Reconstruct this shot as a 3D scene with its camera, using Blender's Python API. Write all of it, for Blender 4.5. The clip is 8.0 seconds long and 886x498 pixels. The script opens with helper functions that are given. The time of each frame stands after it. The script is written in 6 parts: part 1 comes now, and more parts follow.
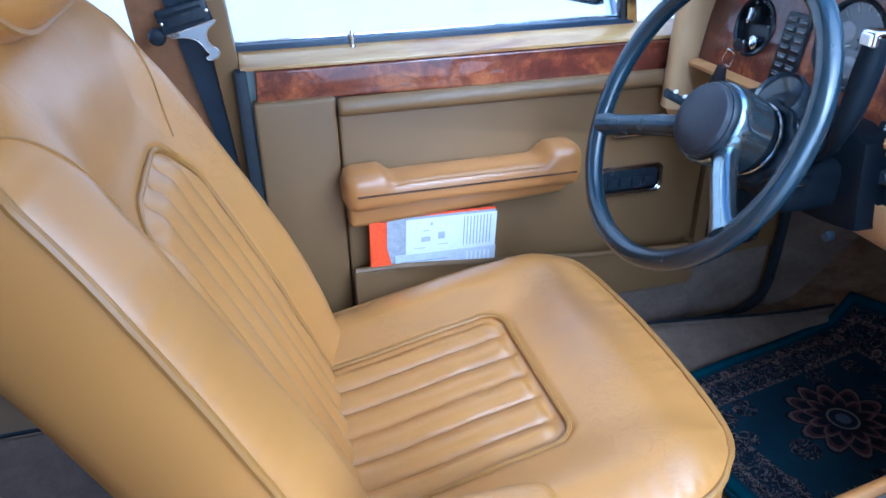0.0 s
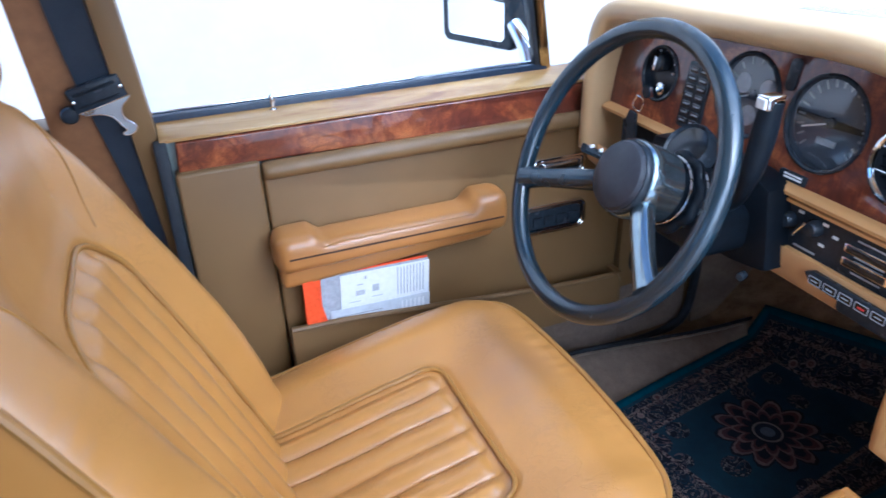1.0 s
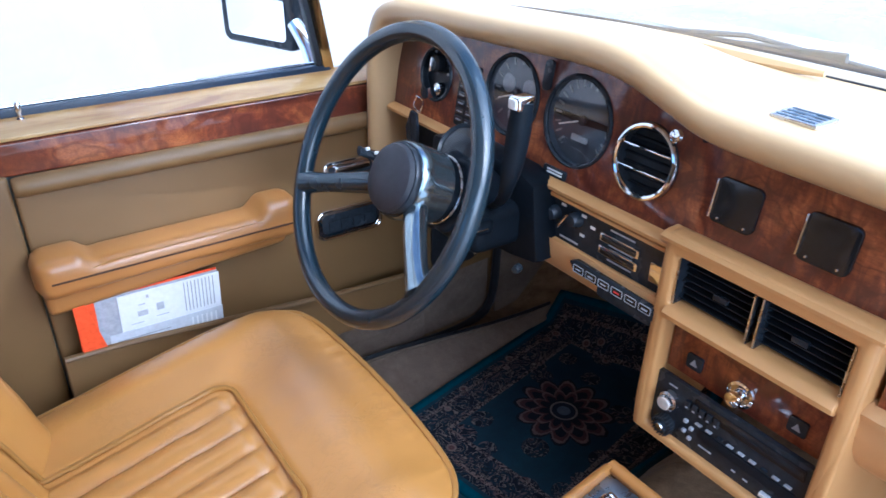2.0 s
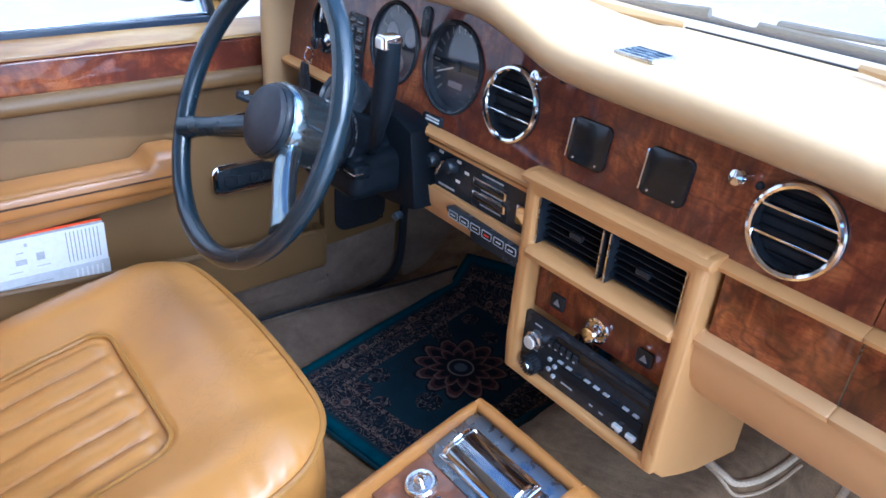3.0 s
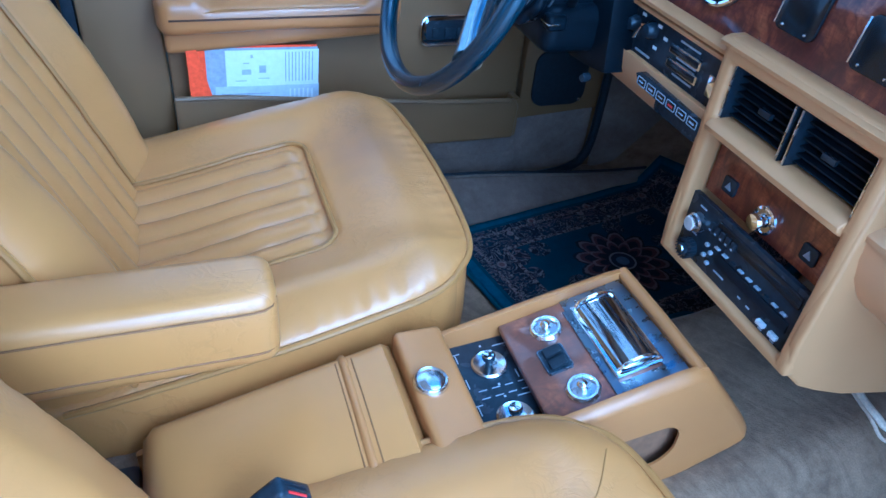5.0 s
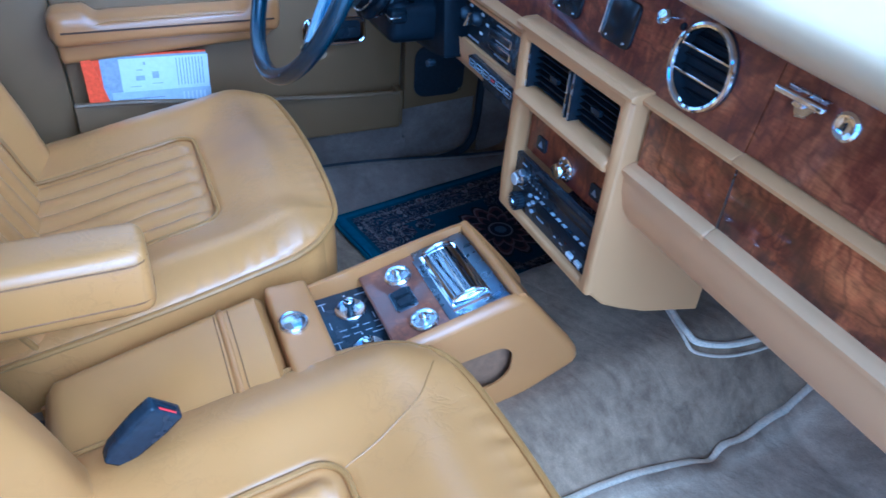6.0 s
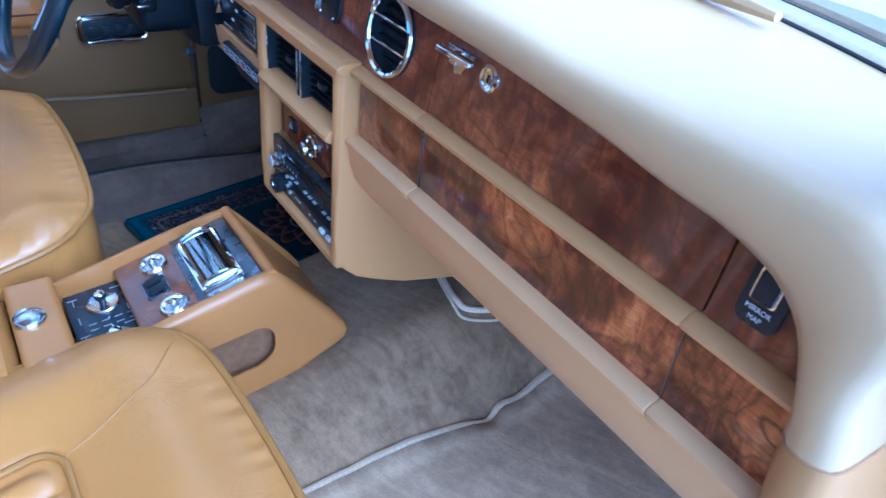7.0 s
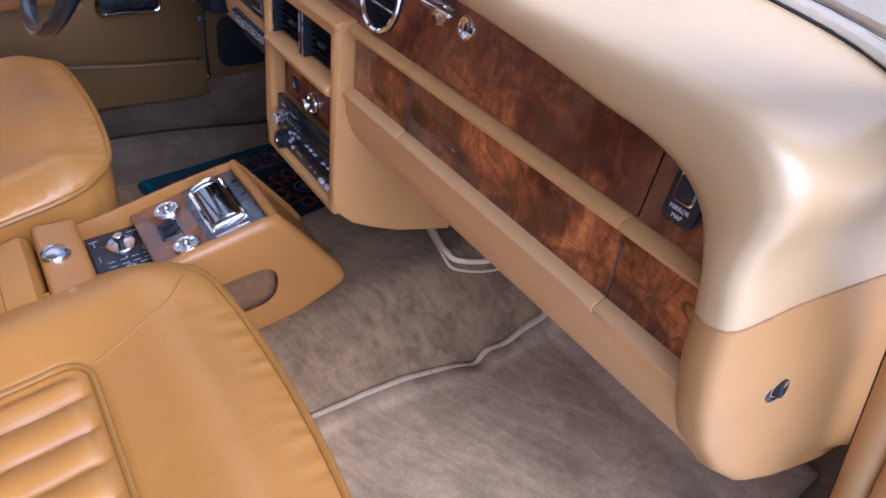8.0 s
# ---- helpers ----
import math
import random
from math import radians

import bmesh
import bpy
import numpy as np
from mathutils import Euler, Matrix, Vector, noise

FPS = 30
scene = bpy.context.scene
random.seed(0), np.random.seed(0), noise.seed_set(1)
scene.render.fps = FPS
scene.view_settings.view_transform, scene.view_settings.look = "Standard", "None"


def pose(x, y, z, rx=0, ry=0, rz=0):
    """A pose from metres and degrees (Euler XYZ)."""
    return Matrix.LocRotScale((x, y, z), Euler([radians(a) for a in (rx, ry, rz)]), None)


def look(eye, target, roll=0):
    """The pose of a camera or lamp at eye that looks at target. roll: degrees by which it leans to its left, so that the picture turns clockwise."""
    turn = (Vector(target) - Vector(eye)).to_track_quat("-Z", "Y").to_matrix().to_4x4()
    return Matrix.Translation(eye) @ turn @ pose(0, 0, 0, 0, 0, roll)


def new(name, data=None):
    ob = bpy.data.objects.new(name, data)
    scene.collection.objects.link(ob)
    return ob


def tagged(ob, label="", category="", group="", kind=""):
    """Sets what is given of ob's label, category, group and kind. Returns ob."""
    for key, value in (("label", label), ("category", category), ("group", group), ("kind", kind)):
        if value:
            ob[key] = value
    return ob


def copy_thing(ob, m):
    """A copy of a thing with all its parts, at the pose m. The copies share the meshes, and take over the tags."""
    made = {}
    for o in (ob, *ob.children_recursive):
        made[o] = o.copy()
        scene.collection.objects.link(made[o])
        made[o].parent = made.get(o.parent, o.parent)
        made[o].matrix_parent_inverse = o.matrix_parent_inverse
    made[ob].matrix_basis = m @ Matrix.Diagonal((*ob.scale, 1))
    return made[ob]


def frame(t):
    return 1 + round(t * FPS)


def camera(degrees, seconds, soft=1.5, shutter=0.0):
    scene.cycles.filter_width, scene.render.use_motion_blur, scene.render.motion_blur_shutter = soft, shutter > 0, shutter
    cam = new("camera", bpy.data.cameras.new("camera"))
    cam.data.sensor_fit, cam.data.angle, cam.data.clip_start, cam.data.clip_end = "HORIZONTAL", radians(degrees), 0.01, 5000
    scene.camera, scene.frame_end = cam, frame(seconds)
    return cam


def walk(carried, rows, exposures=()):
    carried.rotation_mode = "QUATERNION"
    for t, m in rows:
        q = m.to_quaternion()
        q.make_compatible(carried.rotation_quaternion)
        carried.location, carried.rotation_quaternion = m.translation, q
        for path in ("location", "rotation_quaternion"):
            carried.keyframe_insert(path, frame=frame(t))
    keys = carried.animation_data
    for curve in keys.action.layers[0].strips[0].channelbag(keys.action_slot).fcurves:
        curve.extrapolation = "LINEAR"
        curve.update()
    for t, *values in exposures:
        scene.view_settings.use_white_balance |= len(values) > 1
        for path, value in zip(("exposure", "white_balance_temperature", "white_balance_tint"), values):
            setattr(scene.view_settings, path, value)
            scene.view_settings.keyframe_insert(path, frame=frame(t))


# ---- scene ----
cam = camera(63.4, 8.0, 1.5, 0.2)
PATH = [
    (0, (-0.024, -0.319, 0.99), (0.425, 1.379, 0.033), -0.9),
    (0.5, (-0.056, -0.321, 1.027), (0.404, 1.405, 0.127), 0.2),
    (1, (-0.019, -0.297, 1.064), (0.615, 1.347, 0.119), -2.0),
    (1.5, (0.03, -0.289, 1.087), (0.905, 1.218, 0.106), -1.8),
    (2, (0.061, -0.318, 1.067), (1.081, 1.112, 0.11), 1.1),
    (2.2, (0.08, -0.339, 1.055), (1.125, 1.078, 0.108), 2.1),
    (3.3, (0.12, -0.433, 1.017), (1.267, 0.866, 0.019), 4.7),
    (3.5, (0.115, -0.452, 1.01), (1.267, 0.833, -0.002), 5.4),
    (4, (0.1, -0.461, 0.958), (1.148, 0.831, -0.152), 8.2),
    (4.2, (0.084, -0.449, 0.942), (1.056, 0.873, -0.201), 9.4),
    (5.3, (0.155, -0.523, 0.977), (0.708, 0.965, -0.238), 5.1),
    (5.5, (0.166, -0.562, 0.988), (0.762, 0.914, -0.222), 4.6),
    (6, (0.196, -0.672, 1.004), (0.921, 0.769, -0.178), 4.7),
    (6.5, (0.263, -0.727, 0.993), (1.128, 0.657, -0.162), 5.6),
    (7, (0.332, -0.794, 0.994), (1.339, 0.508, -0.142), 6.9),
    (7.5, (0.322, -0.856, 0.997), (1.371, 0.415, -0.136), 7.2),
    (8, (0.293, -0.897, 0.994), (1.282, 0.403, -0.16), 7.2),
]
# the clip's camera sets its own exposure and white balance on the way
LIGHT = [(0.0, 1.74, 3850, 0), (0.5, 1.75, 3840, -1), (1.0, 1.66, 4400, 4), (1.5, 1.60, 4600, 5), (2.2, 1.64, 4400, 4), (3.5, 1.68, 4150, 4), (4.2, 1.56, 3300, -2), (5.5, 1.44, 3180, -3), (6.5, 1.35, 3300, 2), (7.0, 1.30, 3500, 3), (7.5, 1.10, 4000, 8), (8.0, 0.92, 4700, 18)]
walk(cam, [(t, look(eye, target, roll)) for t, eye, target, roll in PATH], LIGHT)
# ---- end of camera ----

# ---- world, sun ----
world = bpy.data.worlds.new("sky")
scene.world = world
world.use_nodes = True
wn = world.node_tree.nodes
sky = wn.new("ShaderNodeTexSky")
sky.sky_type = "NISHITA"
sky.sun_disc = False
sky.sun_elevation = radians(43)
sky.sun_rotation = radians(171)
sky.air_density, sky.dust_density, sky.ozone_density = 0.8, 4.0, 1.0
world.node_tree.links.new(sky.outputs[0], wn["Background"].inputs[0])
wn["Background"].inputs[1].default_value = 0.15

sun_data = bpy.data.lights.new("sun", "SUN")
sun_data.energy, sun_data.angle, sun_data.color = 1.5, radians(100), (1.0, 0.97, 0.93)
sun = new("sun", sun_data)
sun.matrix_world = look((1.4, -5.5, 5.5), (0.5, 0, 0.5))

# ---- materials ----
class Nodes:
    """A short hand for a node material."""

    def __init__(self, name, mat=None):
        self.mat = mat or bpy.data.materials.new(name)
        self.mat.use_nodes = True
        self.tree = self.mat.node_tree
        self.bsdf = self.tree.nodes["Principled BSDF"]
        self.pos = self.tree.nodes.new("ShaderNodeTexCoord").outputs["Object"]

    def add(self, kind, **values):
        node = self.tree.nodes.new(kind)
        for key, value in values.items():
            self.put(node.inputs[key.replace("_", " ")], value)
        return node

    def put(self, socket, value):
        if isinstance(value, bpy.types.NodeSocket):
            self.tree.links.new(value, socket)
        else:
            socket.default_value = value

    def set(self, **values):
        for key, value in values.items():
            self.put(self.bsdf.inputs[key.replace("_", " ")], value)
        return self

    def mapped(self, scale=(1, 1, 1), rotation=(0, 0, 0), location=(0, 0, 0)):
        node = self.add("ShaderNodeMapping", Vector=self.pos, Scale=scale, Rotation=rotation, Location=location)
        return node.outputs[0]

    def noise(self, scale, detail=3.0, rough=0.55, vector=None, distortion=0.0):
        node = self.add("ShaderNodeTexNoise", Vector=vector or self.pos, Scale=scale, Detail=detail, Roughness=rough, Distortion=distortion)
        return node.outputs[0]

    def voronoi(self, scale, feature="F1", vector=None, out="Distance"):
        node = self.add("ShaderNodeTexVoronoi", Vector=vector or self.pos, Scale=scale)
        node.feature = feature
        return node.outputs[out]

    def ramp(self, fac, stops):
        node = self.add("ShaderNodeValToRGB", Fac=fac)
        ramp = node.color_ramp
        while len(ramp.elements) < len(stops):
            ramp.elements.new(0.5)
        for element, (at, colour) in zip(ramp.elements, stops):
            element.position = at
            element.color = (*colour, 1) if len(colour) == 3 else colour
        return node.outputs[0]

    def mix(self, fac, a, b):
        node = self.tree.nodes.new("ShaderNodeMix")
        node.data_type = "RGBA"
        for k, v in ((0, fac), (6, a), (7, b)):
            if not isinstance(v, bpy.types.NodeSocket) and k:
                v = (*v, 1)
            self.put(node.inputs[k], v)
        return node.outputs[2]

    def math(self, op, a, b=0.0, c=0.0):
        node = self.tree.nodes.new("ShaderNodeMath")
        node.operation = op
        for k, v in enumerate((a, b, c)):
            self.put(node.inputs[k], v)
        return node.outputs[0]

    def span(self, value, a, b, c, d):
        node = self.add("ShaderNodeMapRange", Value=value)
        for k, v in zip(("From Min", "From Max", "To Min", "To Max"), (a, b, c, d)):
            node.inputs[k].default_value = v
        return node.outputs[0]

    def bump(self, height, strength=0.3, distance=0.002, normal=None):
        node = self.add("ShaderNodeBump", Height=height, Strength=strength, Distance=distance)
        if normal:
            self.put(node.inputs["Normal"], normal)
        return node.outputs[0]


def leather(name, colour, worn, rough=0.42, crease=0.25, grain=0.12, spec=0.5, wrinkle=0.0):
    """Smooth dyed hide: slow changes of tone, soft dents, fine creases where it has been sat on, and pores."""
    m = Nodes(name)
    tone = m.mix(m.span(m.noise(4.0, 3, 0.55), 0.3, 0.7, 0, 1), colour, worn)
    dents = m.bump(m.noise(11.0, 2, 0.4), crease * 0.5, 0.004)
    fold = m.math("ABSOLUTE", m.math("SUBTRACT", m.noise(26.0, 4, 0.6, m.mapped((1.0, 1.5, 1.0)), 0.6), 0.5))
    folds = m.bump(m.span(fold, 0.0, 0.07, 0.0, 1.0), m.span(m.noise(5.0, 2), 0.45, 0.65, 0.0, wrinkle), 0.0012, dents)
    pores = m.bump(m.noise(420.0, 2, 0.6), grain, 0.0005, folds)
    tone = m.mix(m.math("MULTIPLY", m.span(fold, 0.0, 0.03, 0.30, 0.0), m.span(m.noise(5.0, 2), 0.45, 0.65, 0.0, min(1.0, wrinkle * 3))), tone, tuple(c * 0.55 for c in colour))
    m.set(Base_Color=tone, Roughness=m.span(m.noise(9.0, 3), 0.3, 0.7, rough - 0.04, rough + 0.06), Normal=pores)
    m.bsdf.inputs["Specular IOR Level"].default_value = spec
    return m.mat


def cushion_leather(name, colour, worn):
    """Seat leather whose front roll bears a faint blue-grey dye stain."""
    mat = leather(name, colour, worn, 0.42, 0.14, 0.04, 0.6, 0.28)
    m = Nodes(name, mat)
    spot = m.add("ShaderNodeMapping", Vector=m.pos, Location=(-0.365, -0.05, -0.40), Scale=(1, 1, 1))
    spot.vector_type = "POINT"
    xyz = m.add("ShaderNodeSeparateXYZ", Vector=spot.outputs[0])
    ex, ey = m.math("DIVIDE", xyz.outputs[0], 0.055), m.math("DIVIDE", xyz.outputs[1], 0.12)
    r = m.math("ADD", m.math("MULTIPLY", ex, ex), m.math("MULTIPLY", ey, ey))
    ragged = m.math("ADD", r, m.span(m.noise(14.0, 4), 0.3, 0.7, -0.7, 0.7))
    base = m.bsdf.inputs["Base Color"]
    m.set(Coat_Weight=0.36, Coat_Roughness=0.24)
    m.put(base, m.mix(m.span(ragged, -0.4, 1.7, 0.27, 0.0), base.links[0].from_socket, (0.20, 0.125, 0.115)))
    return mat


def plain(name, colour, rough=0.4, metal=0.0, vary=0.15, bump=0.05, scale=120.0):
    m = Nodes(name)
    n = m.noise(scale, 3)
    m.set(Base_Color=m.mix(m.span(n, 0.3, 0.7, 0, 1), tuple(c * (1 - vary) for c in colour), tuple(min(1, c * (1 + vary)) for c in colour)),
          Metallic=metal, Roughness=m.span(m.noise(25.0, 3), 0.3, 0.7, max(0.02, rough * 0.8), rough * 1.25))
    if bump:
        m.set(Normal=m.bump(n, bump, 0.001))
    return m.mat


def chrome(name="chrome", rough=0.07, colour=(0.82, 0.83, 0.85)):
    m = Nodes(name)
    m.set(Base_Color=(*colour, 1), Metallic=1.0, Roughness=m.span(m.noise(60.0, 4), 0.35, 0.75, rough * 0.7, rough * 2.0))
    return m.mat


def burl(name, faded=0.0, eyed=0.72, stained=0.0):
    """Walnut burl: slow red-brown clouds, eyes ringed by dark growth lines in places, faint flames and pores."""
    m = Nodes(name)
    stretch = m.mapped((1.0, 1.0, 1.3))
    warp = m.add("ShaderNodeTexNoise", Vector=stretch, Scale=6.0, Detail=3.0, Roughness=0.5)
    shifted = m.tree.nodes.new("ShaderNodeVectorMath")
    shifted.operation = "MULTIPLY_ADD"
    m.put(shifted.inputs[0], warp.outputs[1])
    shifted.inputs[1].default_value = (0.17, 0.17, 0.17)
    m.put(shifted.inputs[2], stretch)
    v = shifted.outputs[0]
    cloud = m.math("ADD", m.math("MULTIPLY", m.noise(9.0, 4, 0.55, v, 0.6), 0.62), m.math("MULTIPLY", m.noise(38.0, 5, 0.68, m.mapped((1.0, 1.7, 0.6)), 0.9), 0.38))
    tone = m.ramp(cloud, [(0.37, (0.042, 0.011, 0.007)), (0.46, (0.125, 0.030, 0.013)), (0.53, (0.33, 0.088, 0.023)), (0.61, (0.60, 0.21, 0.055))])
    cells = m.add("ShaderNodeTexVoronoi", Vector=v, Scale=9.0)
    pick = m.add("ShaderNodeSeparateXYZ", Vector=cells.outputs["Color"]).outputs[0]
    eye = m.math("MULTIPLY", m.span(cells.outputs["Distance"], 0.32, 0.58, 1.0, 0.0), m.span(pick, eyed, eyed + 0.1, 0.0, 1.0))
    rings = m.math("PINGPONG", m.math("MULTIPLY_ADD", m.noise(16.0, 3, 0.5), 1.1, m.math("MULTIPLY", cells.outputs["Distance"], 5.4)), 0.5)
    tone = m.mix(m.math("MULTIPLY", eye, 0.55), tone, (0.56, 0.165, 0.038))
    line = m.math("MULTIPLY", m.span(rings, 0.01, 0.13, 1.0, 0.0), eye)
    tone = m.mix(m.math("MULTIPLY", line, 0.85), tone, (0.022, 0.005, 0.004))
    growth = m.math("PINGPONG", m.math("MULTIPLY", m.noise(7.0, 3, 0.45, v, 0.5), 9.0), 0.5)
    tone = m.mix(m.math("MULTIPLY", m.span(growth, 0.02, 0.20, 1.0, 0.0), 0.52), tone, (0.024, 0.005, 0.004))
    flame = m.noise(1.0, 3, 0.55, m.mapped((20, 44, 9), (0, 0, 0), (1.1, 0.3, 0.7)), 0.8)
    tone = m.mix(m.span(flame, 0.50, 0.72, 0.0, 0.40), tone, (0.028, 0.006, 0.004))
    broad = m.noise(3.4, 2, 0.5, m.mapped((1.0, 1.0, 1.5), (0, 0, 0), (3.1, 0.4, 1.7)))
    tone = m.mix(m.span(broad, 0.40, 0.60, 0.34, 0.0), tone, (0.040, 0.008, 0.006))
    fibre = m.noise(260.0, 2, 0.5, m.mapped((1.0, 0.35, 1.6)))
    tone = m.mix(m.span(fibre, 0.4, 0.7, 0.0, 0.40), tone, (0.05, 0.009, 0.004))
    if stained:
        tone = m.mix(stained, tone, (0.105, 0.024, 0.012))
    if faded:
        tone = m.mix(faded, tone, (0.17, 0.085, 0.048))
    m.set(Base_Color=tone, Roughness=0.4, Specular_IOR_Level=0.25, Coat_Weight=1.0, Coat_Roughness=0.05, Coat_Normal=m.bump(m.noise(30.0, 2), 0.04, 0.002))
    return m.mat


def carpet(name, colour, dark, streak=(9, 44, 18)):
    """Brushed cut pile: long soft strokes, blotches and a fine nap."""
    m = Nodes(name)
    turned = m.add("ShaderNodeMapping", Vector=m.pos, Rotation=(0, 0, radians(62))).outputs[0]
    stretched = m.add("ShaderNodeMapping", Vector=turned, Scale=streak).outputs[0]
    brushed = m.noise(1.0, 5, 0.65, stretched, 0.7)
    blotch = m.noise(11.0, 4, 0.6)
    nap = m.noise(70.0, 3, 0.65)
    pile = m.noise(420.0, 2, 0.7)
    strokes = m.math("ADD", m.math("ADD", m.math("MULTIPLY", brushed, 0.45), m.math("MULTIPLY", blotch, 0.35)), m.math("MULTIPLY", nap, 0.20))
    tone = m.mix(m.span(strokes, 0.40, 0.60, 0, 1), dark, colour)
    tone = m.mix(m.span(pile, 0.3, 0.7, 0.0, 0.32), tone, tuple(c * 0.55 for c in dark))
    m.set(Base_Color=tone, Roughness=0.95, Normal=m.bump(pile, 0.35, 0.002, m.bump(strokes, 0.5, 0.008)))
    m.bsdf.inputs["Specular IOR Level"].default_value = 0.1
    m.bsdf.inputs["Sheen Weight"].default_value = 0.25
    m.bsdf.inputs["Sheen Roughness"].default_value = 0.4
    return m.mat


def glass(name, rough=0.0, tint=(1, 1, 1)):
    m = Nodes(name)
    m.set(Base_Color=(*tint, 1), Roughness=rough, Transmission_Weight=1.0, IOR=1.45)
    return m.mat


def thin_glass(name):
    """A thin pane: clear, with the gloss of its surface."""
    m = Nodes(name)
    clear = m.tree.nodes.new("ShaderNodeBsdfTransparent")
    gloss = m.add("ShaderNodeBsdfGlossy", Roughness=0.03)
    facing = m.add("ShaderNodeLayerWeight", Blend=0.5).outputs["Facing"]
    rate = m.math("MULTIPLY_ADD", m.math("POWER", facing, 5.0), 0.96, 0.045)
    blend = m.tree.nodes.new("ShaderNodeMixShader")
    for k, out in enumerate((rate, clear.outputs[0], gloss.outputs[0])):
        m.put(blend.inputs[k], out)
    m.put(m.tree.nodes["Material Output"].inputs["Surface"], blend.outputs[0])
    return m.mat


def rug_pattern(name, centre, half, angle):
    """A woven oriental pattern: a medallion on a teal field with patterned borders."""
    m = Nodes(name)
    turn = m.add("ShaderNodeMapping", Vector=m.pos, Location=(centre[0], centre[1], 0), Rotation=(0, 0, angle))
    turn.vector_type = "TEXTURE"
    at = turn.outputs[0]
    xyz = m.add("ShaderNodeSeparateXYZ", Vector=at)
    ax, ay = m.math("ABSOLUTE", xyz.outputs[0]), m.math("ABSOLUTE", xyz.outputs[1])
    inset = m.math("MINIMUM", m.math("SUBTRACT", half[0], ax), m.math("SUBTRACT", half[1], ay))
    # a lobed medallion of pale petals round a small rosette
    r = m.math("SQRT", m.math("ADD", m.math("MULTIPLY", ax, ax), m.math("MULTIPLY", ay, ay)))
    polar = m.math("ARCTAN2", xyz.outputs[1], xyz.outputs[0])
    lobes = m.math("ABSOLUTE", m.math("COSINE", m.math("MULTIPLY", polar, 6.0)))
    between = m.math("ABSOLUTE", m.math("SINE", m.math("MULTIPLY", polar, 6.0)))
    uneven = m.math("MULTIPLY", m.noise(110.0, 2, 0.6, at), 0.010)
    edge = m.math("ADD", m.math("SUBTRACT", r, m.math("MULTIPLY", lobes, 0.024)), uneven)
    inner = m.math("ADD", m.math("SUBTRACT", r, m.math("MULTIPLY", between, 0.018)), uneven)
    teal, deep, navy = (0.019, 0.050, 0.072), (0.013, 0.032, 0.050), (0.014, 0.019, 0.034)
    rust, sand, ink, rose = (0.085, 0.036, 0.034), (0.27, 0.205, 0.165), (0.010, 0.012, 0.018), (0.19, 0.115, 0.10)
    # sprays: scrolling tendrils cut from warped noise
    scroll = m.noise(32.0, 3, 0.5, at, 2.0)
    blooms = m.voronoi(23.0, "F1", at)
    leafy = m.ramp(scroll, [(0.38, ink), (0.44, navy), (0.475, sand), (0.495, ink), (0.60, deep), (0.66, rose), (0.69, ink)])
    leafy = m.mix(m.math("LESS_THAN", blooms, 0.24), leafy, m.ramp(blooms, [(0.0, sand), (0.08, rust), (0.15, rose), (0.20, sand), (0.24, ink)]))
    dashes = m.ramp(m.noise(120.0, 2, 0.5, at, 1.0), [(0.40, ink), (0.46, sand), (0.54, rose), (0.60, ink)])
    cloud = m.mix(m.span(m.noise(9.0, 3, 0.6, at), 0.35, 0.65, 0, 1), deep, teal)
    spray = m.math("LESS_THAN", m.voronoi(15.0, "F1", at), 0.40)
    field = m.mix(spray, cloud, leafy)
    col = field
    for value, limit, tint in ((edge, 0.080, ink), (edge, 0.073, rose), (edge, 0.066, rust), (edge, 0.056, ink), (inner, 0.050, rose), (inner, 0.044, rust), (inner, 0.036, ink),
                               (r, 0.027, sand), (r, 0.023, navy), (r, 0.013, (0.11, 0.13, 0.15))):
        col = m.mix(m.math("LESS_THAN", value, limit), col, tint)
    lean = m.math("ADD", m.math("DIVIDE", ax, half[0]), m.math("DIVIDE", ay, half[1]))
    lean = m.math("ADD", lean, m.math("MULTIPLY", m.noise(40.0, 2, 0.5, at), 0.10))
    col = m.mix(m.math("GREATER_THAN", lean, 1.27), col, dashes)
    col = m.mix(m.math("GREATER_THAN", lean, 1.33), col, leafy)
    for limit, band in ((0.098, dashes), (0.090, leafy), (0.048, dashes), (0.040, leafy), (0.026, teal), (0.018, (0.006, 0.085, 0.125))):
        col = m.mix(m.math("LESS_THAN", inset, limit), col, band)
    col = m.mix(m.span(m.noise(70.0, 3, 0.65, at), 0.35, 0.65, 0.0, 0.32), col, navy)
    knots = m.noise(600.0, 2, 0.6)
    col = m.mix(m.span(knots, 0.3, 0.7, 0.0, 0.3), col, ink)
    m.set(Base_Color=col, Roughness=0.95, Normal=m.bump(knots, 0.6, 0.002))
    m.bsdf.inputs["Specular IOR Level"].default_value = 0.1
    return m.mat


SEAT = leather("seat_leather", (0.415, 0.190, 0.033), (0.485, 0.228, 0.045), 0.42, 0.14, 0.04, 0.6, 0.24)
Nodes("", SEAT).set(Coat_Weight=0.36, Coat_Roughness=0.24)
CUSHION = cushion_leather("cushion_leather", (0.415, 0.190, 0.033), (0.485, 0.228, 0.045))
PIPING = leather("piping_leather", (0.31, 0.148, 0.026), (0.36, 0.175, 0.033), 0.36, 0.1)
SEAM = plain("seam_dark_thread", (0.20, 0.088, 0.018), 0.7)
TAN = leather("console_leather", (0.37, 0.163, 0.033), (0.425, 0.192, 0.042), 0.36, 0.12)
Nodes("", TAN).set(Coat_Weight=0.25, Coat_Roughness=0.25)
DASH = leather("dash_leather", (0.51, 0.268, 0.083), (0.56, 0.300, 0.098), 0.46, 0.10)
